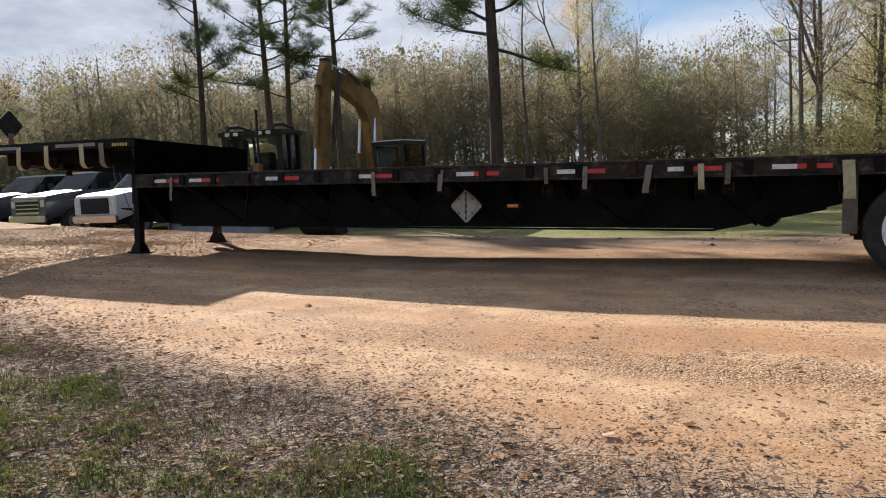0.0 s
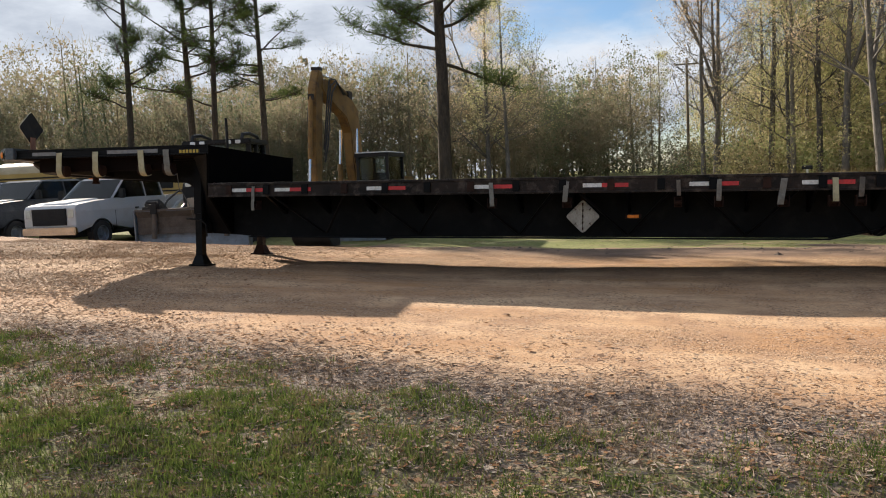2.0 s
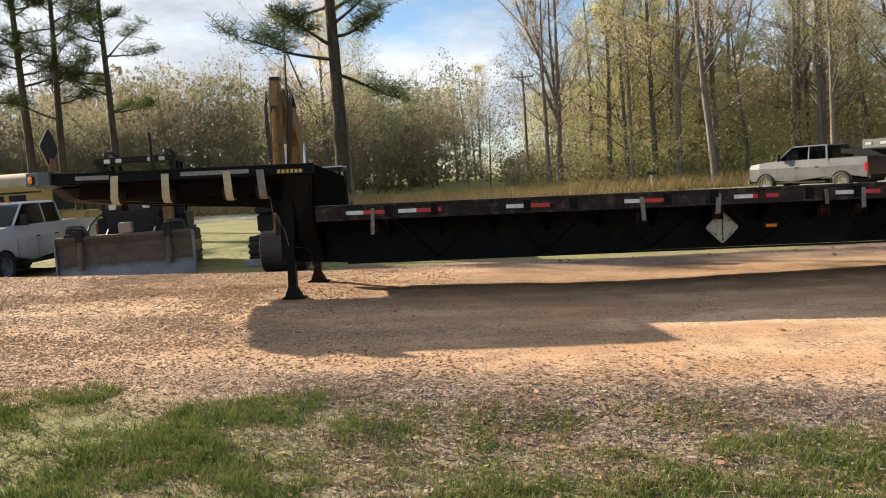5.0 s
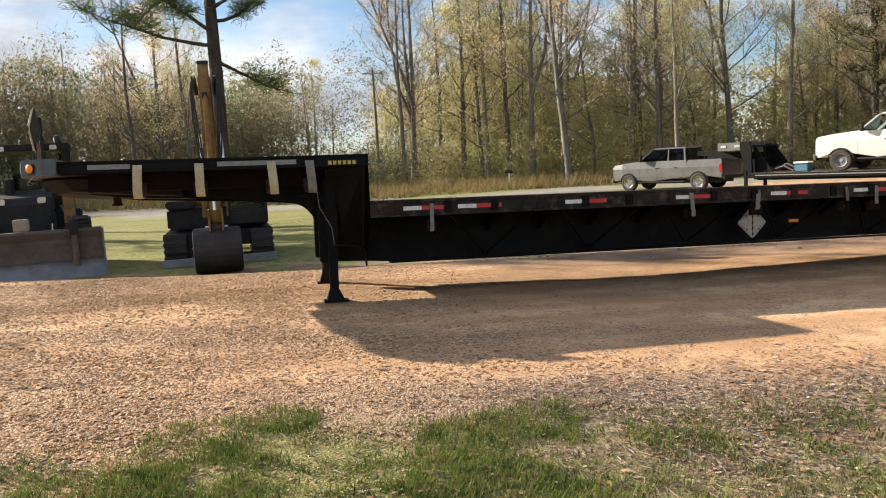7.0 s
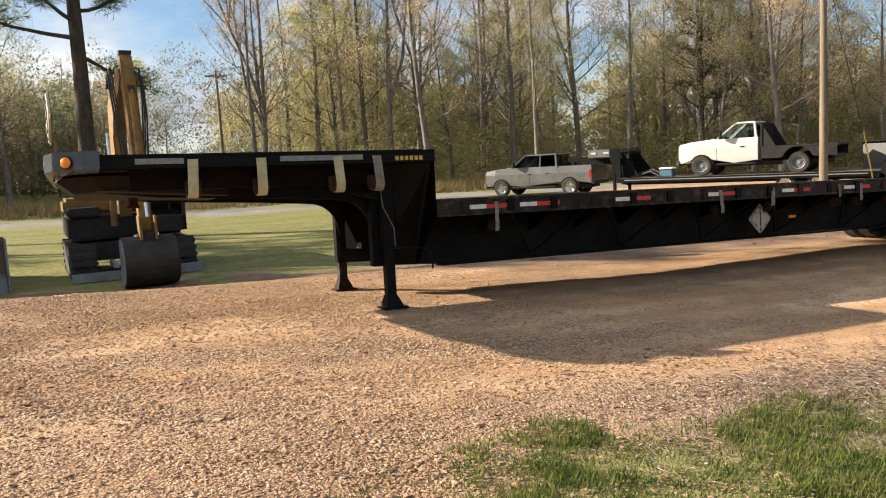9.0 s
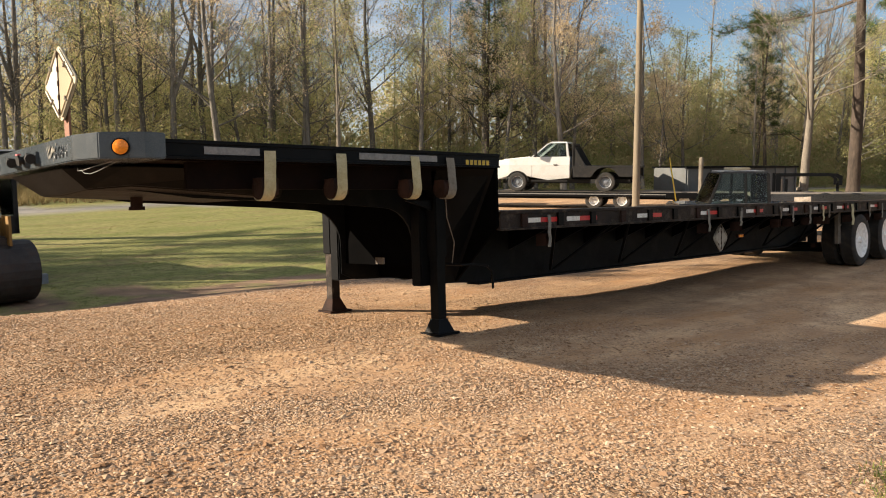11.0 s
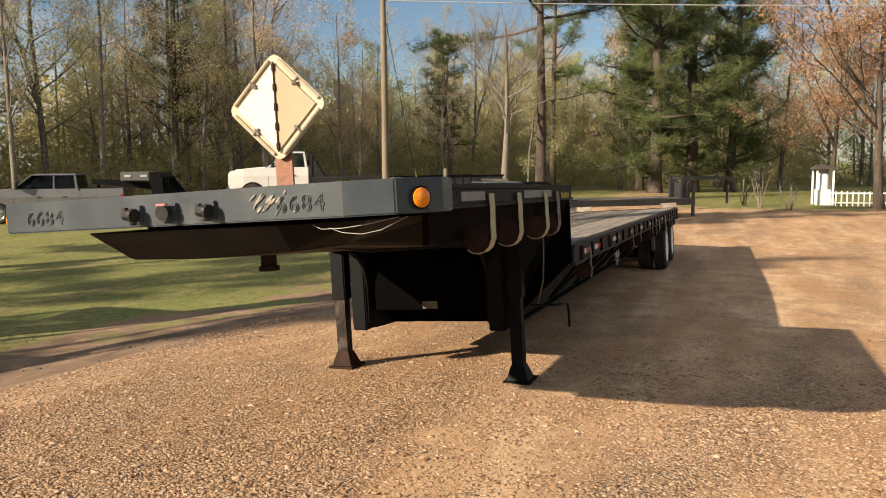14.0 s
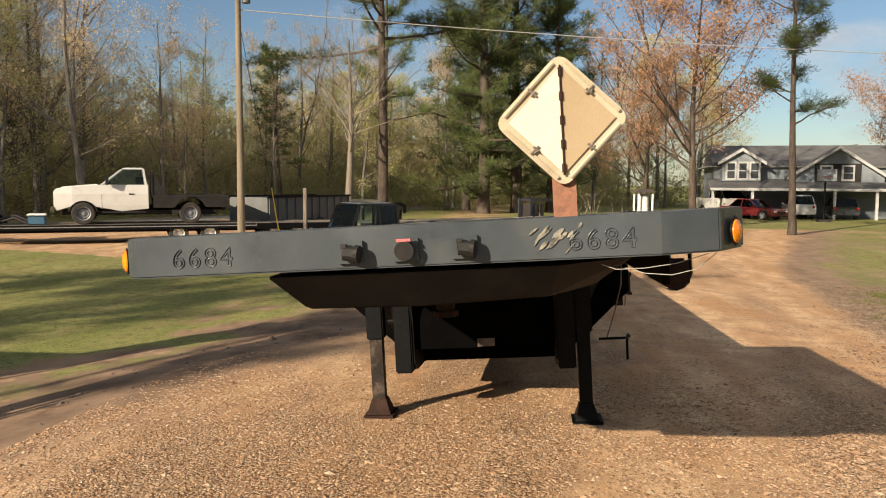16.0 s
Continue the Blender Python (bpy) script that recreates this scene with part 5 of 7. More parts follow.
part("head_rack", boxes((5.2, 5.26, -1.2, -1.12, 0.75, 1.95), (5.2, 5.26, 1.12, 1.2, 0.75, 1.95), (5.2, 5.26, -1.2, 1.2, 1.87, 1.95), (5.2, 5.26, -1.2, 1.2, 1.35, 1.41), (5.2, 5.26, -0.04, 0.04, 0.75, 1.9)), BLACK, goose)
head = part("tool_box", boxes((5.75, 6.95, -0.95, 0.95, 1.74, 2.12)), GREYBOX, goose, "grey steel box on the neck", bevel=0.03)
for s in (-1, 1):
    for xl in (6.0, 6.65):
        part("box_lamp", boxes((xl - 0.13, xl + 0.13, s * 0.962 - 0.012, s * 0.962 + 0.012, 1.90, 2.0)), LENS, head)
    bm = bmesh.new()
    slab(bm, [(5.18, 0.76), (5.30, 2.12), (5.75, 2.12), (5.75, 1.70), (5.40, 0.76)], s * 1.10 - 0.05, s * 1.10 + 0.05)
    part("head_gusset", bm, BLACK, goose, "black slanted head plate")
    bm = bmesh.new()
    slab(bm, [(4.35, 0.76), (5.18, 0.76), (5.24, 2.0)], s * 0.9 - 0.03, s * 0.9 + 0.03)
    part("load_stop", bm, BLACK, goose)
part("coupler", tubes([(8.1, 0, 1.7), (8.1, 0, 1.34)], 0.06, 12), BLACK, goose)
part("dovetail", boxes((-8.6, -7.3, -1.2, 1.2, 0.50, 0.70)), BLACK, goose)

bin_ = part("plastic_bin", boxes((-0.3, 0.3, -0.22, 0.22, 0.0, 0.34)), BIN_BLUE, bevel=0.04)
bin_.matrix_world = goose.matrix_world @ pose(3.15, 0.75, 0.751)
tagged(bin_, "blue plastic bin with a white lid on the gooseneck deck", "bin")
part("lid", boxes((-0.33, 0.33, -0.25, 0.25, 0.342, 0.42)), TRIM, bin_, "white lid", bevel=0.03)
r7 = random.Random(7)
# looped tubes added for unidentified dark clutter on the deck
clutter = thing("chain_pile", goose.matrix_world @ pose(4.3, 0.2, 0.75), "heap of dark looped tubes on the gooseneck deck", "chains")
for k in range(7):
    y = -0.75 + 0.25 * k
    part("clutter", tubes([(-0.9 + r7.uniform(-0.2, 0.2), y, 0.05), (-0.4, y + r7.uniform(-0.2, 0.2), r7.uniform(0.12, 0.4)), (0.1, y + r7.uniform(-0.2, 0.2), r7.uniform(0.1, 0.3)), (0.5, y, 0.05)], 0.05, 6), DARKSTEEL, clutter, smooth=True)

# utility pole beside the rig, and the far one along the road
def utility_pole(x, y, h, label, lamp_arm=False):
    z = ground_z(x, y)
    t = thing("utility_pole", pose(x, y, z), label, "utility pole", "poles")
    bm = bmesh.new()
    tube(bm, [(0, 0, -0.4), (0.01, 0, h * 0.4), (-0.01, 0.02, h)], [0.15, 0.125, 0.095], 14)
    part("pole", bm, POLEWOOD, t, smooth=True)
    if lamp_arm:
        bm = bmesh.new()
        tube(bm, [(0.14, -0.25, h - 2.05), (0.14, -0.25, h - 1.4)], 0.15, 14)
        part("transformer", bm, GREYBOX, t, smooth=True)
        part("arm", tubes([(0, 0, h - 1.75), (0.14, -0.25, h - 1.75)], 0.03, 6), STEEL, t)
    else:
        part("cross_arm", boxes((-0.9, 0.9, -0.05, 0.05, h - 0.55, h - 0.43)), POLEWOOD, t)
    return t


utility_pole(11.1, 20.25, 10.9, "tall bare wooden utility pole with a grey transformer", True)
utility_pole(-1.85, 67.0, 10.1, "wooden utility pole in front of the woods")
guy = thing("guy_wire", pose(11.55, 19.75, ground_z(11.55, 19.75)), "steel guy wire with a yellow plastic guard", "guy wire")
part("wire", tubes([(0.9, -0.6, -0.1), (-0.42, 0.45, 8.0)], 0.012, 6), WIRE, guy)
part("guard", tubes([(0.86, -0.57, 0.05), (0.55, -0.32, 2.2)], 0.026, 8), YGUARD, guy)


def sag(a, b, drop, n=14):
    a, b = Vector(a), Vector(b)
    return [a.lerp(b, k / n) - Vector((0, 0, drop * 4 * (k / n) * (1 - k / n))) for k in range(n + 1)]


for k, (a, b, d) in enumerate((((11.1, 20.25, 8.7), (30, -22, 9.4), 0.35), ((11.1, 20.25, 10.5), (-1.85, 67, 9.7), 1.0), ((-1.85, 67, 9.6), (-70, 92, 9.6), 1.6))):
    ob = part("overhead_wire", tubes(sag(a, b, d), 0.018 if k == 0 else 0.009, 5), PALEWIRE if k == 0 else GUYWIRE)
    tagged(ob, "thin pale overhead power line" if k == 0 else "thin grey overhead power line", "wire", "wires")

mail = thing("mailbox", on_ground(4.6, 49.5, -20), "dark mailbox on a thin white post beside the road", "mailbox")
part("post", boxes((-0.05, 0.05, -0.05, 0.05, -0.1, 1.0)), TRIM, mail)
bm = bmesh.new()
bar(bm, [(-0.1, 1.0), (0.1, 1.0), (0.1, 1.12)] + [(0.1 * math.cos(radians(a)), 1.12 + 0.1 * math.sin(radians(a))) for a in range(20, 180, 20)] + [(-0.1, 1.12)], -0.28, 0.28)
part("box", bm, PLASTIC, mail, "dark rounded box")

# box trailer, tow truck cab and post beyond the deck
dump = thing("dump_trailer", on_ground(20.0, 21.0, -16), "grey ribbed steel dump trailer parked in the yard", "trailer")
part("box", boxes((-3.6, 3.6, -1.0, -0.94, 0.55, 1.75), (-3.6, 3.6, 0.94, 1.0, 0.55, 1.75), (-3.6, -3.54, -0.94, 0.94, 0.55, 1.75), (3.54, 3.6, -0.94, 0.94, 0.55, 1.75), (-3.54, 3.54, -0.94, 0.94, 0.55, 0.62)), GREYBOX, dump)
for s in (-1, 1):
    for k in range(11):
        x = -3.5 + 0.7 * k
        part("rib", boxes((x - 0.035, x + 0.035, s * 1.03 - 0.03, s * 1.03 + 0.03, 0.55, 1.72)), GREYBOX, dump)
    part("top_rail", boxes((-3.65, 3.65, s * 1.03 - 0.05, s * 1.03 + 0.05, 1.72, 1.81)), BLACK, dump)
    for xa in (-0.5, 0.5):
        wheel("wheel", dump, (xa, s * 1.16, 0.38), 0.38, 0.22, RIM_W, 0.55, -s)
part("drawbar", boxes((3.6, 5.2, -0.08, 0.08, 0.42, 0.56)), BLACK, dump)

tow = thing("work_truck", on_ground(8.3, 15.5, 132), "dark work truck with a light bar on its roof", "truck")
part("body", boxes((-2.4, 1.4, -0.9, 0.9, 0.40, 0.74)), PAINT_D, tow, bevel=0.05)
cabin(tow, (0.48, 0.10, -1.38, -1.42), 0.75, 1.74, 0.86, 0.76, PLASTIC, 2, CLEAR, False)
part("roof_panel", boxes((-1.3, 0.0, -0.62, 0.62, 1.725, 1.745)), TRIM, tow, "pale roof panel")
part("light_bar", boxes((-0.85, -0.35, -0.58, 0.58, 1.765, 1.85)), CREAM, tow, "cream roof light bar", bevel=0.02)
for s in (-1, 1):
    for xa in (0.8, -1.7):
        wheel("wheel", tow, (xa, s * 0.8, 0.36), 0.36, 0.22, STEEL, 0.6, -s)
post = part("wooden_post", boxes((-0.07, 0.07, -0.07, 0.07, -0.2, 2.2)), PALEBARK, bevel=0.02)
post.location = (12.2, 18.15, ground_z(12.2, 18.15))
tagged(post, "weathered pale wooden post standing in the yard", "post")

def small_gooseneck(name, m, label, length, paint):
    t = thing(name, m, label, "trailer")
    part("deck", boxes((-length, 0, -1.2, 1.2, 0.62, 0.72)), PLANK, t)
    for s in (-1, 1):
        part("side_rail", boxes((-length, 0.05, s * 1.22 - 0.05, s * 1.22 + 0.05, 0.5, 0.73)), paint, t)
        bm = bmesh.new()
        slab(bm, [(-0.1, 0.45), (0.08, 0.45), (0.08, 1.40), (2.1, 1.42), (2.3, 1.30), (2.3, 1.05), (2.42, 1.05), (2.42, 1.42), (2.2, 1.53), (-0.1, 1.53)], s * 0.45 - 0.05, s * 0.45 + 0.05)
        part("neck_beam", bm, paint, t)
        part("jack_leg", boxes((0.2, 0.30, s * 0.8 - 0.05, s * 0.8 + 0.05, 0.02, 1.3)), paint, t)
        for xa in (-length * 0.62, -length * 0.62 - 0.95):
            wheel("wheel", t, (xa, s * 0.95, 0.38), 0.38, 0.36, RIM_W, 0.55, -s)
    part("front_plate", boxes((0.10, 0.13, -0.74, 0.74, 0.5, 1.30)), DARKSTEEL, t, "dark front plate")
    part("coupler", tubes([(2.35, 0, 1.2), (2.35, 0, 0.45)], 0.06, 10), paint, t)
    part("neck_cross_bar", boxes((0.0, 0.1, -0.39, 0.39, 1.43, 1.51)), paint, t)
    return t


small_gooseneck("gooseneck_trailer", on_ground(19.4, 9.85, -52) @ Matrix.Diagonal((1.12, 1.0, 1.14, 1)), "empty black gooseneck flatbed trailer standing on its jacks", 8.0, PAINT_D)
small_gooseneck("gooseneck_trailer", on_ground(17.6, 17.6, -58), "empty black gooseneck trailer beside the yard", 4.5, BLACK)

# school bus behind the parked trucks
bus = thing("school_bus", on_ground(-30.4, 31.6, 3), "faded yellow school bus with dark rub rails parked behind the trucks", "bus")
BL, BW, BH = 5.6, 1.22, 3.25
bm = bmesh.new()
prof = [(-BW, 0.55), (BW, 0.55), (BW, 2.55)] + [(BW * math.cos(radians(a)), 2.55 + (BH - 2.55) * math.sin(radians(a))) for a in range(10, 180, 10)] + [(-BW, 2.55)]
hexa(bm, [(-BL, y, z) for y, z in prof], [(BL - 0.25, y, z) for y, z in prof])
hexa(bm, [(BL - 0.25, y, z) for y, z in prof], [(BL + 0.05, y * 0.88, 0.55 + (z - 0.55) * 0.93) for y, z in prof])
part("body", bm, BUS_Y, bus, smooth=True)
bm = bmesh.new()
cap = [(y * 1.004, z + 0.006) for y, z in prof[3:-1]]
hexa(bm, [(-BL, y, z) for y, z in cap], [(BL - 0.9, y, z) for y, z in cap])
part("roof", bm, BUS_TOP, bus, "pale tan roof", smooth=True)
part("hood", boxes((BL + 0.06, BL + 1.35, -0.8, 0.8, 0.6, 1.5)), BUS_Y, bus, bevel=0.12)
for s in (-1, 1):
    for z in (0.95, 1.5, 2.42):
        part("rub_rail", boxes((-BL, BL - 0.3, s * (BW + 0.012) - 0.012, s * (BW + 0.012) + 0.012, z - 0.035, z + 0.035)), PLASTIC, bus)
    for k in range(11):
        x = -BL + 0.35 + 0.92 * k
        part("window", boxes((x, x + 0.72, s * (BW + 0.006) - 0.006, s * (BW + 0.006) + 0.006, 1.62, 2.32)), DARK_IN, bus)
    for xa in (-BL + 2.6, BL + 0.55):
        wheel("wheel", bus, (xa, s * 1.0, 0.48), 0.48, 0.28, STEEL, 0.6, -s)
part("windscreen", boxes((BL + 0.055, BL + 0.075, -0.95, 0.95, 1.6, 2.45)), DARK_IN, bus)
for k in range(5):
    part("sign_bar", boxes((BL - 0.12, BL + 0.02, -0.42 + 0.18 * k, -0.30 + 0.18 * k, 2.98, 3.06)), PLASTIC, bus)

# ---- bulldozer ----
def crawler(parent, x0, x1, y, w, r, z0=0.0, name="track"):
    bm = bmesh.new()
    out = arc(x1 - r, r, r, -90, 90, 8) + arc(x0 + r, r, r, 90, 270, 8)
    slab(bm, out, y - w / 2, y + w / 2)
    tr = part(name, bm, RUBBER, parent, "steel crawler track")
    bm = bmesh.new()
    n = int((x1 - x0) / 0.19)
    for k in range(n):
        x = x0 + r * 0.6 + (x1 - x0 - 1.2 * r) * k / (n - 1)
        for z in (-0.015, 2 * r - 0.02):
            box(bm, x - 0.05, x + 0.05, y - w / 2 - 0.02, y + w / 2 + 0.02, z, z + 0.035)
    for cx, a0, a1 in ((x1 - r, -80, 80), (x0 + r, 100, 260)):
        for k in range(7):
            a = radians(a0 + (a1 - a0) * k / 6)
            px, pz = cx + (r + 0.01) * math.cos(a), r + (r + 0.01) * math.sin(a)
            box(bm, px - 0.03, px + 0.03, y - w / 2 - 0.02, y + w / 2 + 0.02, pz - 0.04, pz + 0.04)
    part("track_chain", bm, DARKSTEEL, tr, "worn steel track plates")["kind"] = "stuff"
    return tr


DOZ = -78
dozer = thing("bulldozer", on_ground(-16.6, 20.5, DOZ), "black and yellow bulldozer with a worn steel blade on the ground", "bulldozer")
for s in (-1, 1):
    crawler(dozer, -1.9, 1.5, s * 1.0, 0.56, 0.46)
    part("push_arm", boxes((-0.6, 2.45, s * 1.38 - 0.07, s * 1.38 + 0.07, 0.42, 0.66)), YELLOW, dozer, "yellow push arm")
    part("lift_cylinder", tubes([(1.1, s * 0.55, 1.45), (2.45, s * 0.55, 0.85)], 0.055, 10), CHROME, dozer, smooth=True)
    bm = boxes((-1.6, 0.75, min(s * 0.62, s * 1.24), max(s * 0.62, s * 1.24), 0.96, 1.06), (-1.3, 0.2, min(s * 0.86, s * 1.2), max(s * 0.86, s * 1.2), 1.06, 1.5))
    part("fender", bm, PLASTIC, dozer, bevel=0.03)
    bm = bmesh.new()
    slab(bm, [(1.75, 0.75), (2.5, 0.8), (2.52, 1.30), (2.38, 1.42), (2.1, 1.30), (1.75, 1.05)], min(s * 0.98, s * 1.42), max(s * 0.98, s * 1.42))
    part("lift_arm_guard", bm, PLASTIC, dozer, bevel=0.05)
    part("hydraulic_hose", tubes([(0.9, s * 0.6, 1.5), (1.5, s * 0.8, 1.62), (2.0, s * 0.95, 1.35), (2.35, s * 1.0, 1.0)], 0.03, 6), WIRE, dozer, smooth=True)
    part("work_light", boxes((1.62, 1.72, s * 0.42 - 0.09, s * 0.42 + 0.09, 1.72, 1.86)), LENS, dozer, bevel=0.02)
    part("roll_bar", tubes([(0.25, s * 0.80, 3.10), (0.12, s * 0.80, 3.28), (-0.5, s * 0.80, 3.34), (-1.3, s * 0.80, 3.26), (-1.6, s * 0.80, 2.9), (-1.65, s * 0.8, 1.9)], 0.055, 8), PLASTIC, dozer, smooth=True)
bm = bmesh.new()
slab(bm, [(1.65, 0.62), (1.67, 1.70), (1.58, 1.86), (0.35, 2.02), (0.2, 2.02), (0.2, 0.62)], -0.62, 0.62)
part("hood", bm, PLASTIC, dozer, "black engine hood", bevel=0.03)
part("radiator_grille", boxes((1.655, 1.68, -0.45, 0.45, 0.75, 1.5)), DARK_IN, dozer)
part("frame", boxes((-1.7, 1.5, -0.7, 0.7, 0.35, 0.95)), PLASTIC, dozer)
part("rear_body", boxes((-2.0, 0.2, -0.85, 0.85, 0.95, 1.35)), PLASTIC, dozer, bevel=0.03)
part("fuel_tank", boxes((-2.2, -1.4, -0.85, 0.85, 1.35, 1.9)), YELLOW, dozer, bevel=0.04)
cab_b = boxes((0.08, 0.20, -1.04, -0.90, 1.35, 2.98), (0.08, 0.20, 0.90, 1.04, 1.35, 2.98), (-1.40, -1.26, -1.04, -0.90, 1.35, 2.98), (-1.40, -1.26, 0.90, 1.04, 1.35, 2.98), (-0.64, -0.54, -1.03, -0.94, 1.35, 2.98), (-0.64, -0.54, 0.94, 1.03, 1.35, 2.98), (0.10, 0.18, -0.90, 0.90, 1.75, 1.84))
part("cab_roof", boxes((-1.50, 0.34, -1.10, 1.10, 2.98, 3.14)), PLASTIC, dozer, "black cab roof", bevel=0.04)
part("seat", boxes((-1.0, -0.5, -0.3, 0.3, 1.75, 2.45)), DARK_IN, dozer, bevel=0.05)
for y_ in (-0.72, -0.42, 0.42, 0.72):
    part("roof_light", boxes((0.345, 0.40, y_ - 0.08, y_ + 0.08, 2.99, 3.10)), LENS, dozer, bevel=0.01)
part("cab_frame", cab_b, PLASTIC, dozer, "black cab frame")
part("cab_lower", boxes((-1.32, 0.14, -0.98, 0.98, 1.35, 1.75)), PLASTIC, dozer)
flat_pane("cab_window", [(0.14, -0.90, 1.84), (0.14, 0.90, 1.84), (0.14, 0.90, 2.98), (0.14, -0.90, 2.98)], CLEAR, dozer)
for s in (-1, 1):
    flat_pane("cab_window", [(-1.26, s * 0.97, 1.76), (0.08, s * 0.97, 1.76), (0.08, s * 0.97, 2.98), (-1.26, s * 0.97, 2.98)], CLEAR, dozer)
part("exhaust_pipe", tubes([(0.7, 0.5, 1.7), (0.7, 0.5, 2.95), (0.66, 0.5, 3.75)], 0.045, 10), PLASTIC, dozer, smooth=True)
part("air_cleaner", tubes([(0.75, -0.28, 1.7), (0.75, -0.28, 2.1), (0.75, -0.28, 2.3)], 0.11, 12), PLASTIC, dozer, smooth=True)
bm = bmesh.new()
slab(bm, [(1.55, 1.0), (2.0, 1.0), (1.88, 2.05), (1.70, 2.05)], 0.86, 1.10)
part("tilt_arm", bm, YELLOW, dozer, "dusty yellow tilt arm", bevel=0.02)
part("tool_box", boxes((2.25, 2.50, -0.16, 0.16, 1.135, 1.40)), TAN, dozer, bevel=0.02)
bm = bmesh.new()
prof = [(2.62, 0.0), (2.56, 0.3), (2.55, 0.6), (2.60, 0.9), (2.70, 1.08), (2.66, 1.10), (2.54, 0.92), (2.48, 0.6), (2.49, 0.3), (2.55, 0.0)]
slab(bm, prof, -1.62, 1.62)
blade = part("blade", bm, STEEL, dozer, "worn steel blade, brown above and bright below")
part("blade_top", boxes((2.52, 2.70, -1.62, 1.62, 1.08, 1.13)), MUD, blade)
bm = bmesh.new()
slab(bm, [(2.632, 0.42), (2.602, 0.60), (2.632, 0.90), (2.732, 1.07), (2.70, 1.07), (2.60, 0.9), (2.57, 0.6), (2.60, 0.42)], -1.60, 1.60)
part("mud_crust", bm, MUD, blade, "brown dried mud")
for s in (-1, 1):
    part("end_plate", boxes((2.4, 2.72, s * 1.64 - 0.02, s * 1.64 + 0.02, -0.0, 1.1)), STEEL, blade)
    part("tilt_cylinder", tubes([(2.66, s * 1.05, 1.16), (2.78, s * 1.05, 0.30)], 0.075, 10), MUD, blade, "muddy tilt cylinder before the blade", smooth=True)
    part("cylinder_boot", boxes((2.50, 2.76, s * 1.05 - 0.16, s * 1.05 + 0.16, 0.92, 1.34)), PLASTIC, blade, bevel=0.07)
    part("blade_guard", boxes((2.35, 2.7, s * 1.15 - 0.25, s * 1.15 + 0.25, 1.13, 1.20)), PLASTIC, blade)

# ---- excavator ----
EXC = -86.5
ex = thing("excavator", on_ground(-12.1, 20.9, EXC), "yellow tracked excavator with its bucket resting on the ground", "excavator")
for s in (-1, 1):
    crawler(ex, -1.6, 1.6, s * 1.05, 0.50, 0.36)
part("undercarriage", boxes((-0.9, 0.9, -0.9, 0.9, 0.35, 0.75)), PLASTIC, ex)
part("dozer_blade", boxes((1.95, 2.05, -1.35, 1.35, 0.02, 0.20), (1.0, 1.95, -0.5, -0.4, 0.25, 0.36), (1.0, 1.95, 0.4, 0.5, 0.25, 0.36)), STEEL, ex)
house = part("upper_house", boxes((-2.0, 0.55, -1.25, 1.25, 0.8, 1.35)), PLASTIC, ex, "dark machine house", bevel=0.06)
part("engine_cover", boxes((-2.0, -0.6, -1.25, 1.25, 1.35, 1.75)), YELLOW, ex, bevel=0.08)
part("side_box", boxes((-0.6, 0.75, -1.25, -0.55, 1.35, 1.55)), PLASTIC, ex, bevel=0.04)
part("cab_frame", boxes((0.95, 1.03, 0.28, 0.36, 0.9, 2.40), (0.95, 1.03, 1.17, 1.25, 0.9, 2.40), (-0.6, -0.52, 0.28, 0.36, 0.9, 2.40), (-0.6, -0.52, 1.17, 1.25, 0.9, 2.40), (-0.64, 1.06, 0.25, 1.28, 2.36, 2.47), (-0.6, 1.03, 0.28, 1.25, 0.9, 1.25)), PLASTIC, ex, "black cab frame")
part("cab_roof", boxes((-0.62, 1.04, 0.27, 1.26, 2.475, 2.505)), TRIM, ex, "pale cab roof")
flat_pane("cab_window", [(0.99, 0.36, 1.26), (0.99, 1.17, 1.26), (0.99, 1.17, 2.36), (0.99, 0.36, 2.36)], CLEAR, ex)
for y in (0.32, 1.21):
    flat_pane("cab_window", [(-0.52, y, 1.26), (0.95, y, 1.26), (0.95, y, 2.36), (-0.52, y, 2.36)], CLEAR, ex)
part("seat", boxes((-0.3, 0.2, 0.5, 1.0, 1.25, 1.9)), DARK_IN, ex)
bm = bmesh.new()
slab(bm, [(-0.10, 1.20), (0.50, 1.05), (0.74, 2.2), (0.86, 3.10), (1.20, 3.50), (2.75, 4.02), (2.98, 4.18), (2.92, 4.40), (2.60, 4.44), (0.60, 4.06), (0.18, 3.80), (0.06, 3.2), (-0.05, 2.2)], -0.14, 0.14)
boom = part("boom", bm, YELLOW, ex, "yellow steel boom bent forward at its knee", bevel=0.03)
bm = bmesh.new()
slab(bm, [(2.74, 4.30), (2.80, 4.62), (3.06, 4.64), (3.34, 4.15), (3.60, 2.6), (3.66, 1.10), (3.50, 0.98), (3.34, 1.2), (3.12, 2.6), (2.96, 3.6)], -0.115, 0.115)
stick = part("stick", bm, YELLOW, ex, "yellow dipper stick", bevel=0.025)
part("stick_cap", boxes((2.82, 3.04, -0.12, 0.12, 4.64, 4.72)), DARKSTEEL, stick)
part("stick_cylinder", tubes([(0.75, 0.0, 4.20), (2.0, 0.0, 4.50)], 0.075, 12), YELLOW, boom, smooth=True)
part("stick_rod", tubes([(2.0, 0.0, 4.50), (2.85, 0.0, 4.58)], 0.04, 10), CHROME, boom, smooth=True)
part("bucket_cylinder", tubes([(3.44, 0.0, 3.9), (3.74, 0.0, 2.3)], 0.065, 12), YELLOW, stick, smooth=True)
part("cylinder_rod", tubes([(3.74, 0.0, 2.3), (3.90, 0.0, 1.40)], 0.042, 10), CHROME, stick, smooth=True)
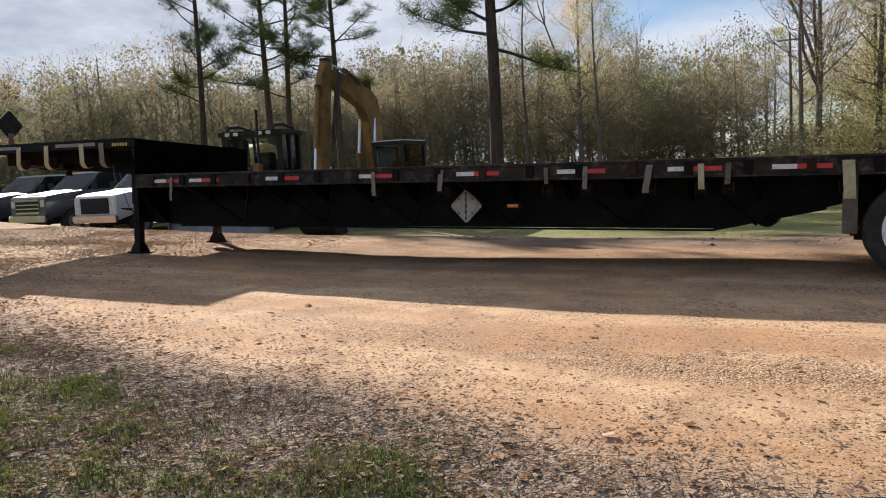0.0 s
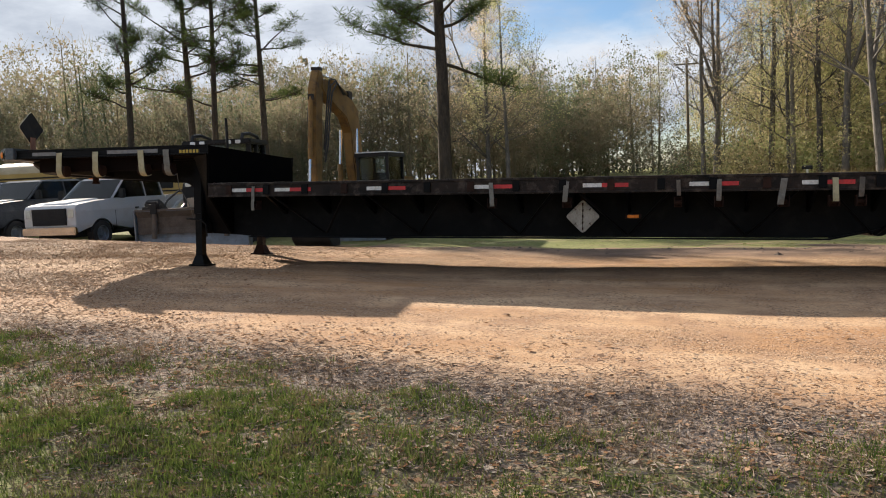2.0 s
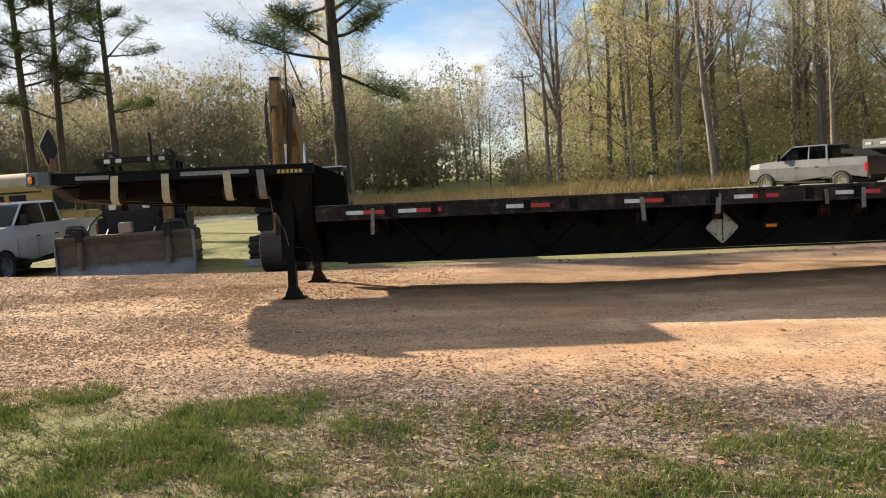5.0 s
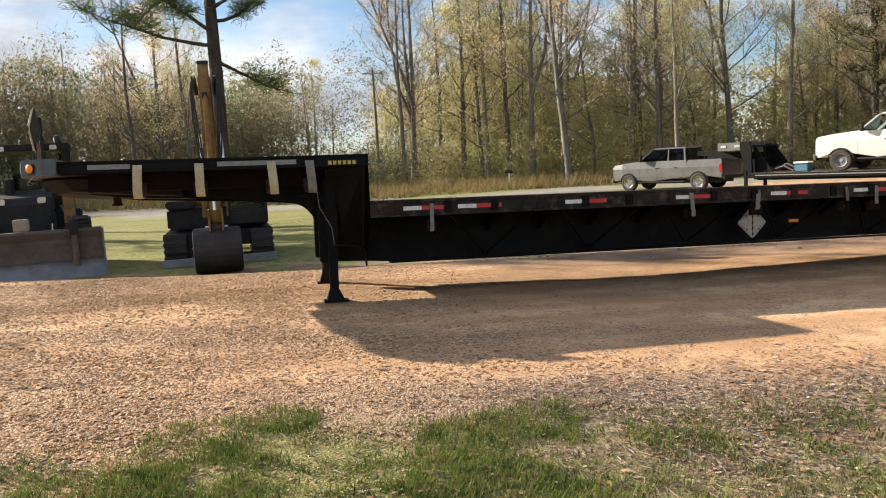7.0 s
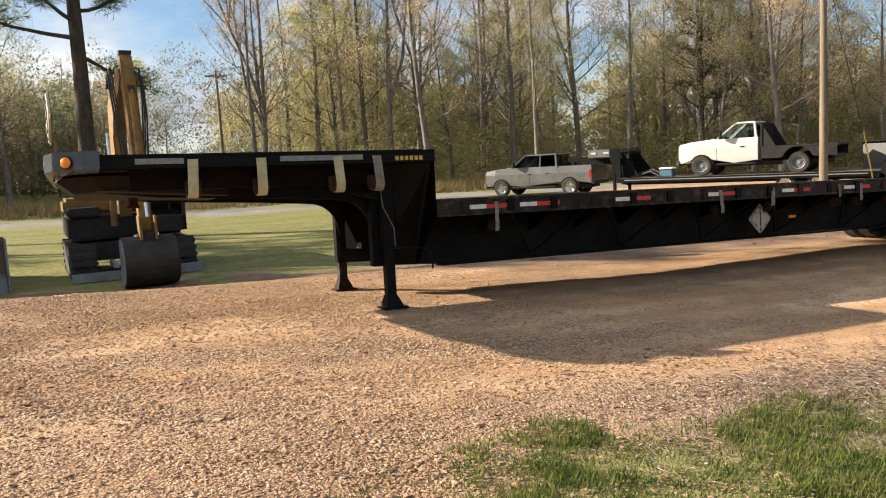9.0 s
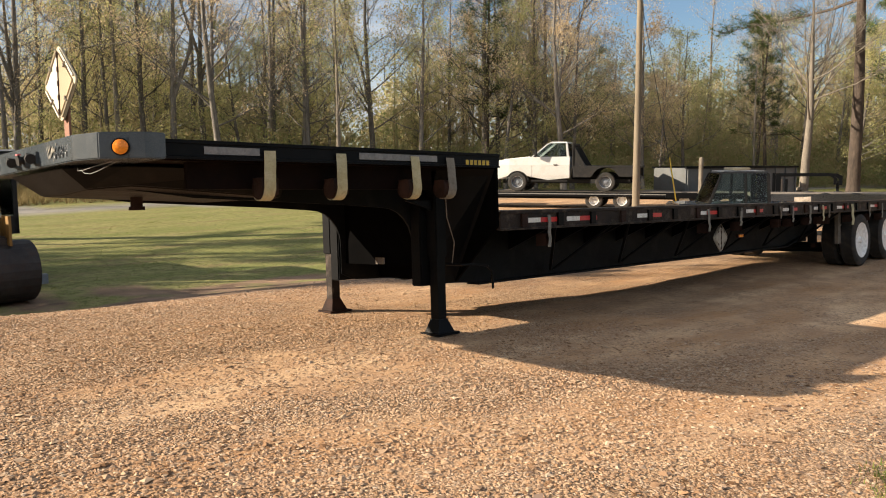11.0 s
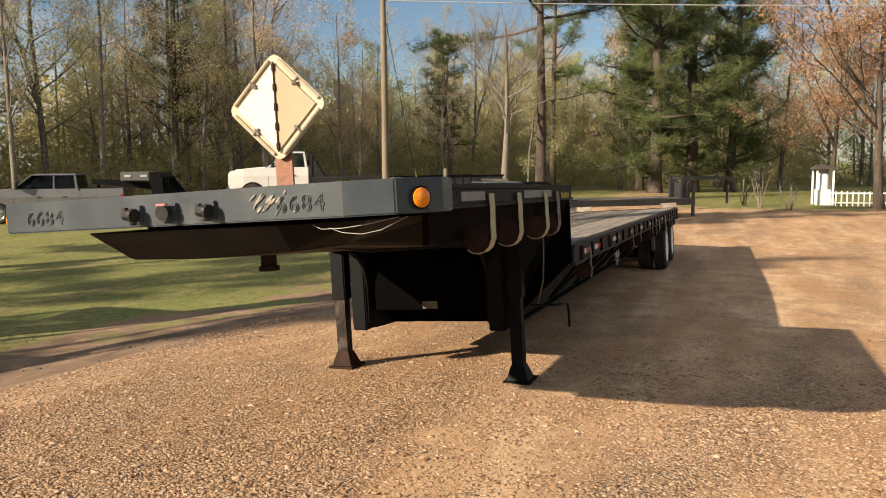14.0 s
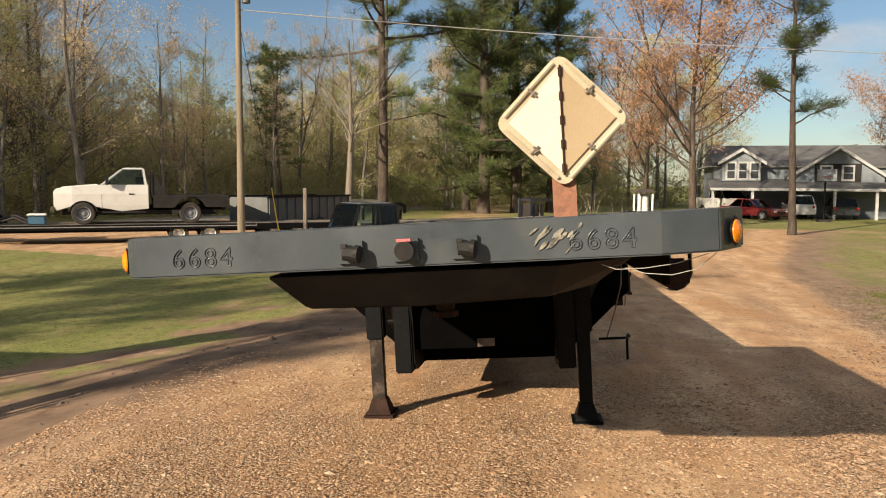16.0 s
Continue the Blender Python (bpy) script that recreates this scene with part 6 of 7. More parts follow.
part("cylinder_mount", boxes((3.36, 3.50, -0.06, 0.06, 3.82, 3.98)), DARKSTEEL, stick)
part("knee_bracket", boxes((0.55, 0.85, -0.11, 0.11, 4.05, 4.30)), DARKSTEEL, boom)
for s in (-1, 1):
    part("boom_cylinder", tubes([(0.80, s * 0.30, 1.1), (0.86, s * 0.27, 2.2)], 0.075, 12), YELLOW, boom, smooth=True)
    part("boom_rod", tubes([(0.86, s * 0.27, 2.2), (0.70, s * 0.25, 3.2)], 0.042, 10), CHROME, boom, smooth=True)
    part("linkage", boxes((3.55, 3.95, s * 0.14 - 0.02, s * 0.14 + 0.02, 0.95, 1.42)), YELLOW, ex)
    for k, drop in enumerate((0.0, 0.16, 0.34)):
        y = s * (0.19 + 0.03 * k)
        part("hose", tubes([(1.5, y, 4.12), (2.2, y + s * 0.03, 4.48 - drop * 0.3), (2.75, y + s * 0.08, 4.40 - drop), (2.98, y + s * 0.06, 3.75 - drop), (3.06, y, 3.0 - drop), (3.12, s * 0.16, 2.55 - drop)], 0.02, 6), WIRE, boom, smooth=True)
BX = -0.52
bm = bmesh.new()
slab(bm, [(3.92 + BX, 1.0)] + arc(4.16 + BX, 0.52, 0.5, 78, -98, 12) + [(3.72 + BX, 0.03), (3.72 + BX, 0.07)] + arc(4.16 + BX, 0.52, 0.44, -98, 78, 12) + [(3.95 + BX, 0.9)], -0.50, 0.50)
bk = part("bucket", bm, DARKSTEEL, ex, "dark worn digging bucket", bevel=0.015)
part("quick_coupler", boxes((3.42, 3.86, -0.13, 0.13, 0.86, 1.10)), DARKSTEEL, ex, bevel=0.03)
for s in (-1, 1):
    bm = bmesh.new()
    slab(bm, [(3.95 + BX, 0.96)] + arc(4.16 + BX, 0.52, 0.47, 75, -95, 10) + [(3.8 + BX, 0.08)], s * 0.50 - 0.015, s * 0.50 + 0.015)
    # the sunward side takes brighter steel, a highlight put into its colour
    part("bucket_side", bm, STEEL if s < 0 else DARKSTEEL, bk, "lighter steel side standing for its highlight" if s < 0 else "")
    part("coupler_pin", tubes([(3.52, s * 0.13, 1.0), (3.52, s * 0.24, 1.0)], 0.05, 10), CHROME, bk)
for k in range(5):
    y = -0.4 + 0.2 * k
    part("tooth", boxes((3.58 + BX, 3.76 + BX, y - 0.035, y + 0.035, 0.05, 0.10)), STEEL, bk)


# ---- trees ----
class Builder:
    """Collects tubes and leaves as plain arrays."""

    def __init__(self):
        self.v, self.f = [], []

    def limb(self, pts, r0, r1, seg):
        base, n = len(self.v), len(pts)
        side = None
        for i, p in enumerate(pts):
            d = (pts[min(i + 1, n - 1)] - pts[max(i - 1, 0)]).normalized()
            side = d.orthogonal().normalized() if side is None else (side - d * side.dot(d)).normalized()
            up, r = d.cross(side), r0 + (r1 - r0) * i / (n - 1)
            for k in range(seg):
                a = 2 * math.pi * k / seg
                q = p + (side * math.cos(a) + up * math.sin(a)) * r
                self.v.append((q.x, q.y, q.z))
        for i in range(n - 1):
            for k in range(seg):
                a, b = base + i * seg + k, base + i * seg + (k + 1) % seg
                self.f.append((a, b, b + seg, a + seg))

    def sliver(self, p, d, w):
        e = d.orthogonal().normalized() * w
        i = len(self.v)
        for q in (p - e, p + e, p + d):
            self.v.append((q.x, q.y, q.z))
        self.f.append((i, i + 1, i + 2))

    def leaf(self, p, size, rng, flat=0.0):
        d = Vector((rng.gauss(0, 1), rng.gauss(0, 1), rng.gauss(0, 1 - flat))).normalized()
        e = d.cross(Vector((rng.gauss(0, 1), rng.gauss(0, 1), rng.gauss(0, 1)))).normalized()
        d, e = d * size, e * size * rng.uniform(0.3, 0.6)
        i = len(self.v)
        for q in (p - d * 0.5 - e * 0.3, p + d * 0.5, p - d * 0.2 + e * 1.1):
            self.v.append((q.x, q.y, q.z))
        self.f.append((i, i + 1, i + 2))

    def flat_leaf(self, p, size, rng):
        """A leaf lying on the ground, slightly curled."""
        a = rng.uniform(0, 6.3)
        d = Vector((math.cos(a), math.sin(a), rng.gauss(0, 0.12))) * size
        e = Vector((-math.sin(a), math.cos(a), rng.gauss(0, 0.15))) * size * rng.uniform(0.25, 0.45)
        i = len(self.v)
        for q in (p - d * 0.5, p + e, p + d * 0.5, p - e):
            self.v.append((q.x, q.y, q.z))
        self.f.append((i, i + 1, i + 2, i + 3))

    def tuft(self, p, size, n, rng):
        """A brush of needles."""
        for _ in range(n):
            d = Vector((rng.gauss(0, 1), rng.gauss(0, 1), rng.gauss(0.35, 0.8))).normalized() * size * rng.uniform(0.6, 1.2)
            e = d.orthogonal().normalized() * size * 0.04
            i = len(self.v)
            for q in (p - e, p + d * 0.6 + e, p + d):
                self.v.append((q.x, q.y, q.z))
            self.f.append((i, i + 1, i + 2))

    def mesh(self, name, material, smooth=False):
        return from_arrays(name, self.v, self.f, material, smooth)


def grow(b, tips, p, d, length, r, depth, rng, spread, seg, up=0.12, kids=(2, 4)):
    if depth == 0:
        # a spray of fine twigs
        b.sliver(p, d * length, r)
        for k in range(5):
            q = p + d * length * rng.uniform(0.15, 0.9)
            e = (d + Vector((rng.gauss(0, 0.6), rng.gauss(0, 0.6), rng.gauss(0.15, 0.5)))).normalized() * length * rng.uniform(0.3, 0.7)
            b.sliver(q, e, max(0.007, r * 0.5))
            tips.append(q + e * 0.8)
        return
    n = 3
    pts = [p]
    for i in range(n):
        d = (d + Vector((rng.gauss(0, 0.13), rng.gauss(0, 0.13), rng.gauss(up, 0.10)))).normalized()
        pts.append(pts[-1] + d * length / n)
    b.limb(pts, r, r * 0.45, seg)
    tips.append(pts[-1])
    for _ in range(rng.randint(*kids)):
        i = rng.randint(1, n)
        a = Vector((rng.gauss(0, 1), rng.gauss(0, 1), rng.gauss(0.1, 0.7))).normalized()
        grow(b, tips, pts[i], (d + a * spread).normalized(), length * rng.uniform(0.45, 0.7), r * 0.45, depth - 1, rng, spread, max(3, seg - 2), up, kids)
    grow(b, tips, pts[-1], d, length * 0.6, r * 0.45, depth - 1, rng, spread, max(3, seg - 2), up, kids)


def broadleaf(seed, h, r, first, crown_w, leaves, size, bark, leaf_mat, fork=False, depth=2, limbs=14, spread=0.8):
    rng = random.Random(seed)
    b, tips = Builder(), []
    n = 9
    pts, p, d = [], Vector((0, 0, -0.3)), Vector((rng.gauss(0, 0.03), rng.gauss(0, 0.03), 1))
    for i in range(n + 1):
        pts.append(p.copy())
        d = (d + Vector((rng.gauss(0, 0.035), rng.gauss(0, 0.035), 0.25))).normalized()
        p = p + d * (h / n)
    b.limb(pts, r, r * 0.16, 8)
    b.limb([Vector((0, 0, -0.3)), Vector((0, 0, 0.1)), Vector((0, 0, 0.7))], r * 1.5, r * 0.96, 8)
    if fork:
        q = pts[3]
        grow(b, tips, q, Vector((rng.choice((-1, 1)) * 0.35, rng.gauss(0, 0.15), 1)).normalized(), h * 0.5, r * 0.55, depth, rng, spread * 0.8, 7, 0.15, (3, 5))
    for k in range(limbs):
        u = first + (0.97 - first) * (k + rng.random()) / limbs
        i = min(n - 1, int(u * n))
        q = pts[i].lerp(pts[i + 1], u * n - i)
        a = rng.uniform(0, 2 * math.pi)
        rise = rng.uniform(0.25, 0.9)
        ln = crown_w * (1.15 - 0.75 * (u - first) / (1 - first)) * rng.uniform(0.6, 1.15)
        grow(b, tips, q, Vector((math.cos(a), math.sin(a), rise)).normalized(), ln, r * 0.34 * (1.15 - u), depth, rng, spread, 4)
    tips.append(pts[-1])
    c = Builder()
    for _ in range(leaves):
        q = rng.choice(tips)
        c.leaf(q + Vector((rng.gauss(0, 0.28), rng.gauss(0, 0.28), rng.gauss(0, 0.22))), size * rng.uniform(0.6, 1.4), rng)
    return b.mesh("trunk", bark, True), c.mesh("crown", leaf_mat) if leaves else None


def pine(seed, h, r, first, crown_w, limbs, tufts, needle, leaf_mat=None, lean=0.0, near=0.35):
    rng = random.Random(seed)
    b, c = Builder(), Builder()
    n = 10
    pts, p, d = [], Vector((0, 0, -0.3)), Vector((lean, 0, 1)).normalized()
    for i in range(n + 1):
        pts.append(p.copy())
        d = (d + Vector((rng.gauss(0, 0.012), rng.gauss(0, 0.012), 0.06))).normalized()
        p = p + d * (h / n)
    b.limb(pts, r, r * 0.22, 12)
    b.limb([Vector((0, 0, -0.3)), Vector((0, 0, 0.1)), Vector((0, 0, 0.8))], r * 1.4, r * 0.97, 12)
    for k in range(limbs):
        u = first + (0.985 - first) * ((k + rng.random()) / limbs) ** 0.85
        i = min(n - 1, int(u * n))
        q = pts[i].lerp(pts[i + 1], u * n - i)
        a = rng.uniform(0, 2 * math.pi)
        rel = (u - first) / (1 - first)
        ln = crown_w * (1.05 - 0.66 * rel) * rng.uniform(0.4, 1.25)
        droop = rng.uniform(-0.18, 0.25) + 0.35 * rel
        line, dd = [q], Vector((math.cos(a), math.sin(a), droop))
        for j in range(5):
            dd = (dd.normalized() + Vector((rng.gauss(0, 0.16), rng.gauss(0, 0.16), rng.gauss(0.09, 0.12)))).normalized()
            line.append(line[-1] + dd * ln / 5)
        b.limb(line, r * 0.26 * (1.1 - 0.6 * rel), r * 0.04, 5)
        for j in range(tufts):
            e = rng.uniform(near, 1.0)
            jj = min(4, int(e * 5))
            s0 = line[jj].lerp(line[jj + 1], e * 5 - jj)
            tip = s0 + Vector((rng.gauss(0, 0.30), rng.gauss(0, 0.30), rng.gauss(0.12, 0.2))) * (0.7 + 0.3 * crown_w * 0.3)
            b.limb([s0, tip], 0.022, 0.008, 3)
            c.tuft(tip, needle, 17, rng)
            c.tuft(s0.lerp(tip, 0.55), needle * 0.9, 8, rng)
    return b.mesh("trunk", PINEBARK, True), c.mesh("crown", leaf_mat or NEEDLES)


KINDS = {
    "pine_a": (pine(1, 19, 0.27, 0.36, 4.6, 27, 28, 0.42, near=0.5), "tall pine with a bare lower trunk and tufts of needles", "pine tree"),
    "pine_b": (pine(2, 17, 0.20, 0.33, 3.9, 26, 24, 0.40, near=0.5), "slender pine with open tufted limbs", "pine tree"),
    "pine_far": (pine(5, 17, 0.20, 0.30, 3.6, 32, 9, 0.55), "slender pine with open tufted limbs deep in the woods", "pine tree"),
    "pine_c": (pine(3, 21, 0.33, 0.30, 6.2, 32, 46, 0.46, near=0.42), "large pine with long spreading limbs", "pine tree"),
    "pine_d": (pine(4, 22, 0.36, 0.48, 8.5, 26, 64, 0.50, near=0.42), "large pine with long level limbs high on its trunk", "pine tree"),
    "bare_a": (broadleaf(11, 16, 0.19, 0.26, 2.8, 2600, 0.09, BARK, LEAF_BROWN, limbs=20), "slender bare tree with a few brown leaves", "tree"),
    "bare_b": (broadleaf(12, 17, 0.22, 0.30, 3.4, 2000, 0.09, BARK, LEAF_BROWN, True, limbs=17), "forked leafless tree with thin limbs", "tree"),
    "pale": (broadleaf(13, 15, 0.16, 0.30, 2.3, 4200, 0.095, PALEBARK, LEAF_OLIVE, limbs=18), "pale-barked slender tree with thin olive foliage", "tree"),
    "olive_a": (broadleaf(14, 16, 0.20, 0.20, 3.0, 8000, 0.115, BARK, LEAF_OLIVE, limbs=22), "thin-crowned tree with olive autumn leaves", "tree"),
    "olive_b": (broadleaf(15, 13, 0.17, 0.14, 2.8, 8000, 0.12, BARK, LEAF_OLIVE, limbs=22), "young tree with olive and yellow leaves", "tree"),
    "brown_a": (broadleaf(16, 17, 0.22, 0.22, 3.4, 8000, 0.10, BARK, LEAF_BROWN, True, limbs=18), "tall tree with sparse brown leaves", "tree"),
    "brown_b": (broadleaf(17, 14, 0.18, 0.18, 2.9, 8000, 0.10, BARK, LEAF_BROWN, limbs=20), "tree with thinning brown leaves", "tree"),
    "rust": (broadleaf(18, 12, 0.22, 0.22, 3.9, 24000, 0.115, PINEBARK, LEAF_RUST, True, limbs=22), "oak with rust-brown autumn leaves", "tree"),
    "evergreen": (pine(19, 16, 0.34, 0.05, 4.8, 60, 30, 0.42, LEAF_DARK, near=0.2), "dense dark evergreen with drooping boughs down to the grass", "tree"),
    "brown_big": (broadleaf(21, 19, 0.30, 0.14, 4.3, 30000, 0.085, BARK, LEAF_BROWN, True, limbs=34), "broad tall tree thick with dull brown leaves", "tree"),
    "small_bare": (broadleaf(20, 10.5, 0.25, 0.40, 3.9, 0, 0.1, PALEBARK, LEAF_BROWN, depth=2, limbs=26, spread=0.95), "small leafless tree with spreading limbs", "tree"),
}
FIRST = {}


def plant(kind, x, y, scale=1.0, turn=None):
    m = pose(x, y, ground_z(x, y), 0, 0, random.uniform(0, 360) if turn is None else turn) @ Matrix.Diagonal((scale, scale, scale, 1))
    if kind not in FIRST:
        (tm, cm), label, cat = KINDS[kind]
        t = thing("tree", m, label, cat, "trees")
        new("trunk", tm).parent = t
        if cm:
            new("crown", cm).parent = t
        FIRST[kind] = t
        return t
    t = copy_thing(FIRST[kind], Matrix.Identity(4))
    t.matrix_world = m
    return t


# single trees that stand out, and four unseen ones that throw shade
for kind, x, y, s, a in (
    ("pine_c", -12.6, 31.9, 1.0, 200), ("pine_b", -27.5, 30.0, 0.95, 40), ("pine_a", -29.3, 37.7, 0.95, 10), ("pine_b", -27.2, 36.7, 1.05, 100), ("pine_a", -26.0, 40.2, 0.9, 250),
    ("bare_a", -20.1, 57.5, 0.95, 0), ("olive_a", -17.8, 70.5, 1.12, 0), ("bare_b", 10.4, 54.6, 1.15, 90), ("bare_b", 16.4, 55.3, 1.1, 200), ("pale", 12.6, 41.6, 1.0, 0), ("brown_big", 37.5, 47.5, 1.1, 0), ("brown_big", 33.0, 42.5, 0.9, 140), ("brown_big", 29.5, 45.5, 0.95, 60), ("brown_big", -20.5, 74.0, 0.95, 30), ("brown_a", 8.1, 47.5, 1.1, 30), ("bare_a", 6.0, 54.0, 1.2, 60),
    ("bare_a", 3.5, 57.5, 1.2, 200), ("olive_a", 16.0, 50.5, 1.15, 60), ("bare_b", 0.2, 60.0, 1.0, 10), ("brown_a", 19.5, 47.0, 1.1, 70), ("olive_a", 23.5, 46.5, 1.1, 120),
    ("brown_a", 27.0, 36.0, 1.0, 0), ("pine_d", 28.6, 18.3, 0.95, 130), ("small_bare", 25.5, 19.7, 1.0, 20), ("evergreen", 47.0, 13.5, 1.55, 0), ("evergreen", 49.5, 10.8, 1.5, 220), ("evergreen", 51.0, 8.0, 1.2, 60), ("evergreen", 54.0, 15.5, 1.1, 150),
    ("rust", 28.2, 0.6, 1.1, 0), ("rust", 41.0, 1.5, 0.9, 80), ("pine_b", 23.5, -3.2, 0.95, 80), ("rust", 40.0, -16.0, 0.9, 200), ("pine_a", 44.0, 21.0, 1.0, 40),
    ("bare_a", 38.0, 28.0, 0.62, 0), ("brown_b", 34.0, 33.0, 0.62, 40), ("olive_b", 40.0, 22.0, 0.8, 0), ("brown_b", 56.0, 4.0, 1.1, 0), ("olive_b", 60.0, -6.0, 1.1, 0),
    # the first four stand out of view, added for their shadows
    ("olive_a", -42.0, 21.5, 0.95, 0), ("brown_a", -43.5, 18.5, 0.9, 50), ("olive_b", -46.0, 26.5, 1.05, 0), ("brown_b", -46.5, 31.0, 1.0, 0), ("bare_a", 30.0, 41.0, 1.1, 0),
):
    plant(kind, x, y, s, a)

for x, y in ((28.6, 7.0), (27.4, 6.2), (25.2, 4.9)):
    shrub = thing("crape_myrtle", pose(x, y, ground_z(x, y), 0, 0, random.uniform(0, 360)) @ Matrix.Diagonal((0.7, 0.7, 0.66, 1)), "leafless crape myrtle with several slim pale stems", "shrub", "shrubs")
    r3 = random.Random(int(x * 10))
    for k in range(6):
        bb, tp = Builder(), []
        a = 1.05 * k
        grow(bb, tp, Vector((0.1 * math.cos(a), 0.1 * math.sin(a), -0.05)), Vector((0.28 * math.cos(a), 0.28 * math.sin(a), 1)).normalized(), r3.uniform(1.9, 2.5), 0.045, 1, r3, 0.35, 5)
        new("stem", bb.mesh("stem", PALEBARK, True)).parent = shrub

# the edge of the woods round the yard
rng = random.Random(77)
EDGE = [(-3, 61), (1, 52), (8, 51), (15, 48), (22, 45), (29, 40), (36, 33), (43, 27), (52, 20), (60, 12), (68, 2), (72, -14)]
WOODS = ("bare_a", "brown_a", "olive_b", "olive_a", "bare_a", "bare_b", "olive_b", "bare_b", "pale", "pine_far")
EAST = ("olive_a", "olive_b", "brown_b", "olive_b", "bare_a", "brown_a", "olive_a", "pine_far", "brown_b")
for (xa, ya), (xb, yb) in zip(EDGE, EDGE[1:]):
    nx, ny = (yb - ya), -(xb - xa)
    ln = math.hypot(nx, ny)
    nx, ny = -nx / ln, -ny / ln
    if ny < 0 and nx < 0:
        nx, ny = -nx, -ny
    for k in range(7):
        u, dpt = rng.random(), rng.uniform(0, 1) ** 1.3 * 20
        px, py = xa + (xb - xa) * u + nx * dpt, ya + (yb - ya) * u + ny * dpt
        # a stretch of younger, lower trees
        young = smooth01(33, 38, px) * smooth01(54, 48, px)
        plant(rng.choice(WOODS if px < 24 else EAST), px, py, rng.uniform(0.85, 1.2) * (1 - 0.34 * young))
# trees across the field to the west
for k in range(26):
    a = rng.uniform(0, 1)
    plant(rng.choice(WOODS + ("pine_far", "pine_far")), -95 + 92 * a + rng.uniform(-4, 4), 62 + 42 * a + rng.uniform(-3, 16), rng.uniform(0.75, 1.05))


def woods_belt(name, label, line, depth, count, h_lo, h_hi, size, deep, material, seed, tall=False):
    """A thick belt of foliage along a line, fine in front and coarser deep inside: what fills the woods between the single trees."""
    r2 = random.Random(seed)
    b = Builder()
    seg = [(p, q, math.hypot(q[0] - p[0], q[1] - p[1])) for p, q in zip(line, line[1:])]
    tot = sum(s[2] for s in seg)
    for _ in range(count):
        d = r2.uniform(0, tot)
        for p, q, ln in seg:
            if d <= ln:
                break
            d -= ln
        u, far = d / ln, r2.random()
        nx, ny = (q[1] - p[1]) / ln, -(q[0] - p[0]) / ln
        x, y = p[0] + (q[0] - p[0]) * u - nx * far * depth, p[1] + (q[1] - p[1]) * u - ny * far * depth
        z, h = ground_z(x, y), r2.uniform(h_lo, h_hi) * (1 + 0.42 * noise.noise((x * 0.06, y * 0.06, seed)))
        own = size + (deep - size) * far ** 1.4
        leaves = max(9, int(30 * (size / own) ** 1.25))
        w = h * (r2.uniform(0.18, 0.30) if tall else r2.uniform(0.5, 0.9))
        for _ in range(20 if tall else 9):
            t = r2.random() ** 0.8
            rad = w * math.sqrt(max(0.05, 1 - (2 * t - 1) ** 2))
            a, rr = r2.uniform(0, 2 * math.pi), math.sqrt(r2.random())
            zz = h * (0.12 + 0.88 * t) if tall else h * t
            cx, cy, sp = x + rad * rr * math.cos(a), y + rad * rr * math.sin(a), r2.uniform(0.25, 0.6) * (1.0 + h * 0.03)
            for _ in range(leaves):
                b.leaf(Vector((cx + r2.gauss(0, sp), cy + r2.gauss(0, sp), z + max(0.05, zz + r2.gauss(0, sp * 0.6)))), own * r2.uniform(0.5, 1.2), r2)
            if tall and far < 0.6:
                top = Vector((cx, cy, z + zz))
                for _ in range(5):
                    b.sliver(top + Vector((r2.gauss(0, sp), r2.gauss(0, sp), r2.gauss(0, sp))), Vector((r2.gauss(0, 0.4), r2.gauss(0, 0.4), r2.uniform(0.5, 1.3))), 0.02)
        if tall and r2.random() < 0.4:
            b.limb([Vector((x, y, z)), Vector((x + r2.gauss(0, 0.4), y, z + h * 0.95))], 0.14, 0.04, 4)
    ob = new(name, b.mesh(name, material))
    return tagged(ob, label, "woods", kind="stuff")


woods_belt("far_woods", "mixed autumn woods of brown and olive crowns", [(-3, 68)] + [(x + 5, y + 9) for x, y in EDGE[1:]], 26, 600, 7, 12.5, 0.18, 0.75, WOODS_MIX, 5, True)
woods_belt("far_woods", "distant mixed woods across the field", [(-110, 40), (-80, 66), (-40, 92), (-3, 104), (4, 80)], 30, 460, 10, 16, 0.26, 1.0, WOODS_BACKLIT, 6, True)
woods_belt("far_woods", "woods behind the parked machines, greyed as backlit", [(-85, 38), (-55, 56), (-24, 72), (-4, 84)], 16, 420, 7, 13, 0.22, 0.7, WOODS_BACKLIT, 16, True)
woods_belt("far_woods", "woods on the other side of the drive", [(90, -40), (40, -75), (-30, -80), (-90, -40), (-120, 10), (-110, 42)], 25, 110, 9, 15, 1.4, 1.8, WOODS_MIX, 8, True)
woods_belt("undergrowth", "tangled shrubs and saplings at the foot of the woods", EDGE, 12, 760, 1.0, 5.6, 0.14, 0.30, BUSH_MIX, 9)
woods_belt("undergrowth", "dense thicket deeper in the woods", [(x + 8, y + 14) for x, y in EDGE], 22, 420, 3.0, 7.0, 0.34, 0.8, BUSH_MIX, 12)
woods_belt("undergrowth", "low shrubs along the far field edge", [(-80, 60), (-40, 86), (-3, 96), (-3, 62)], 12, 260, 0.9, 3.6, 0.26, 0.5, WOODS_BACKLIT, 10)


# ---- house ----
home = thing("house", pose(45.8, -12.0, 0.1, 0, 0, -97), "grey two-storey house with white trim, dormers and an open carport", "house")
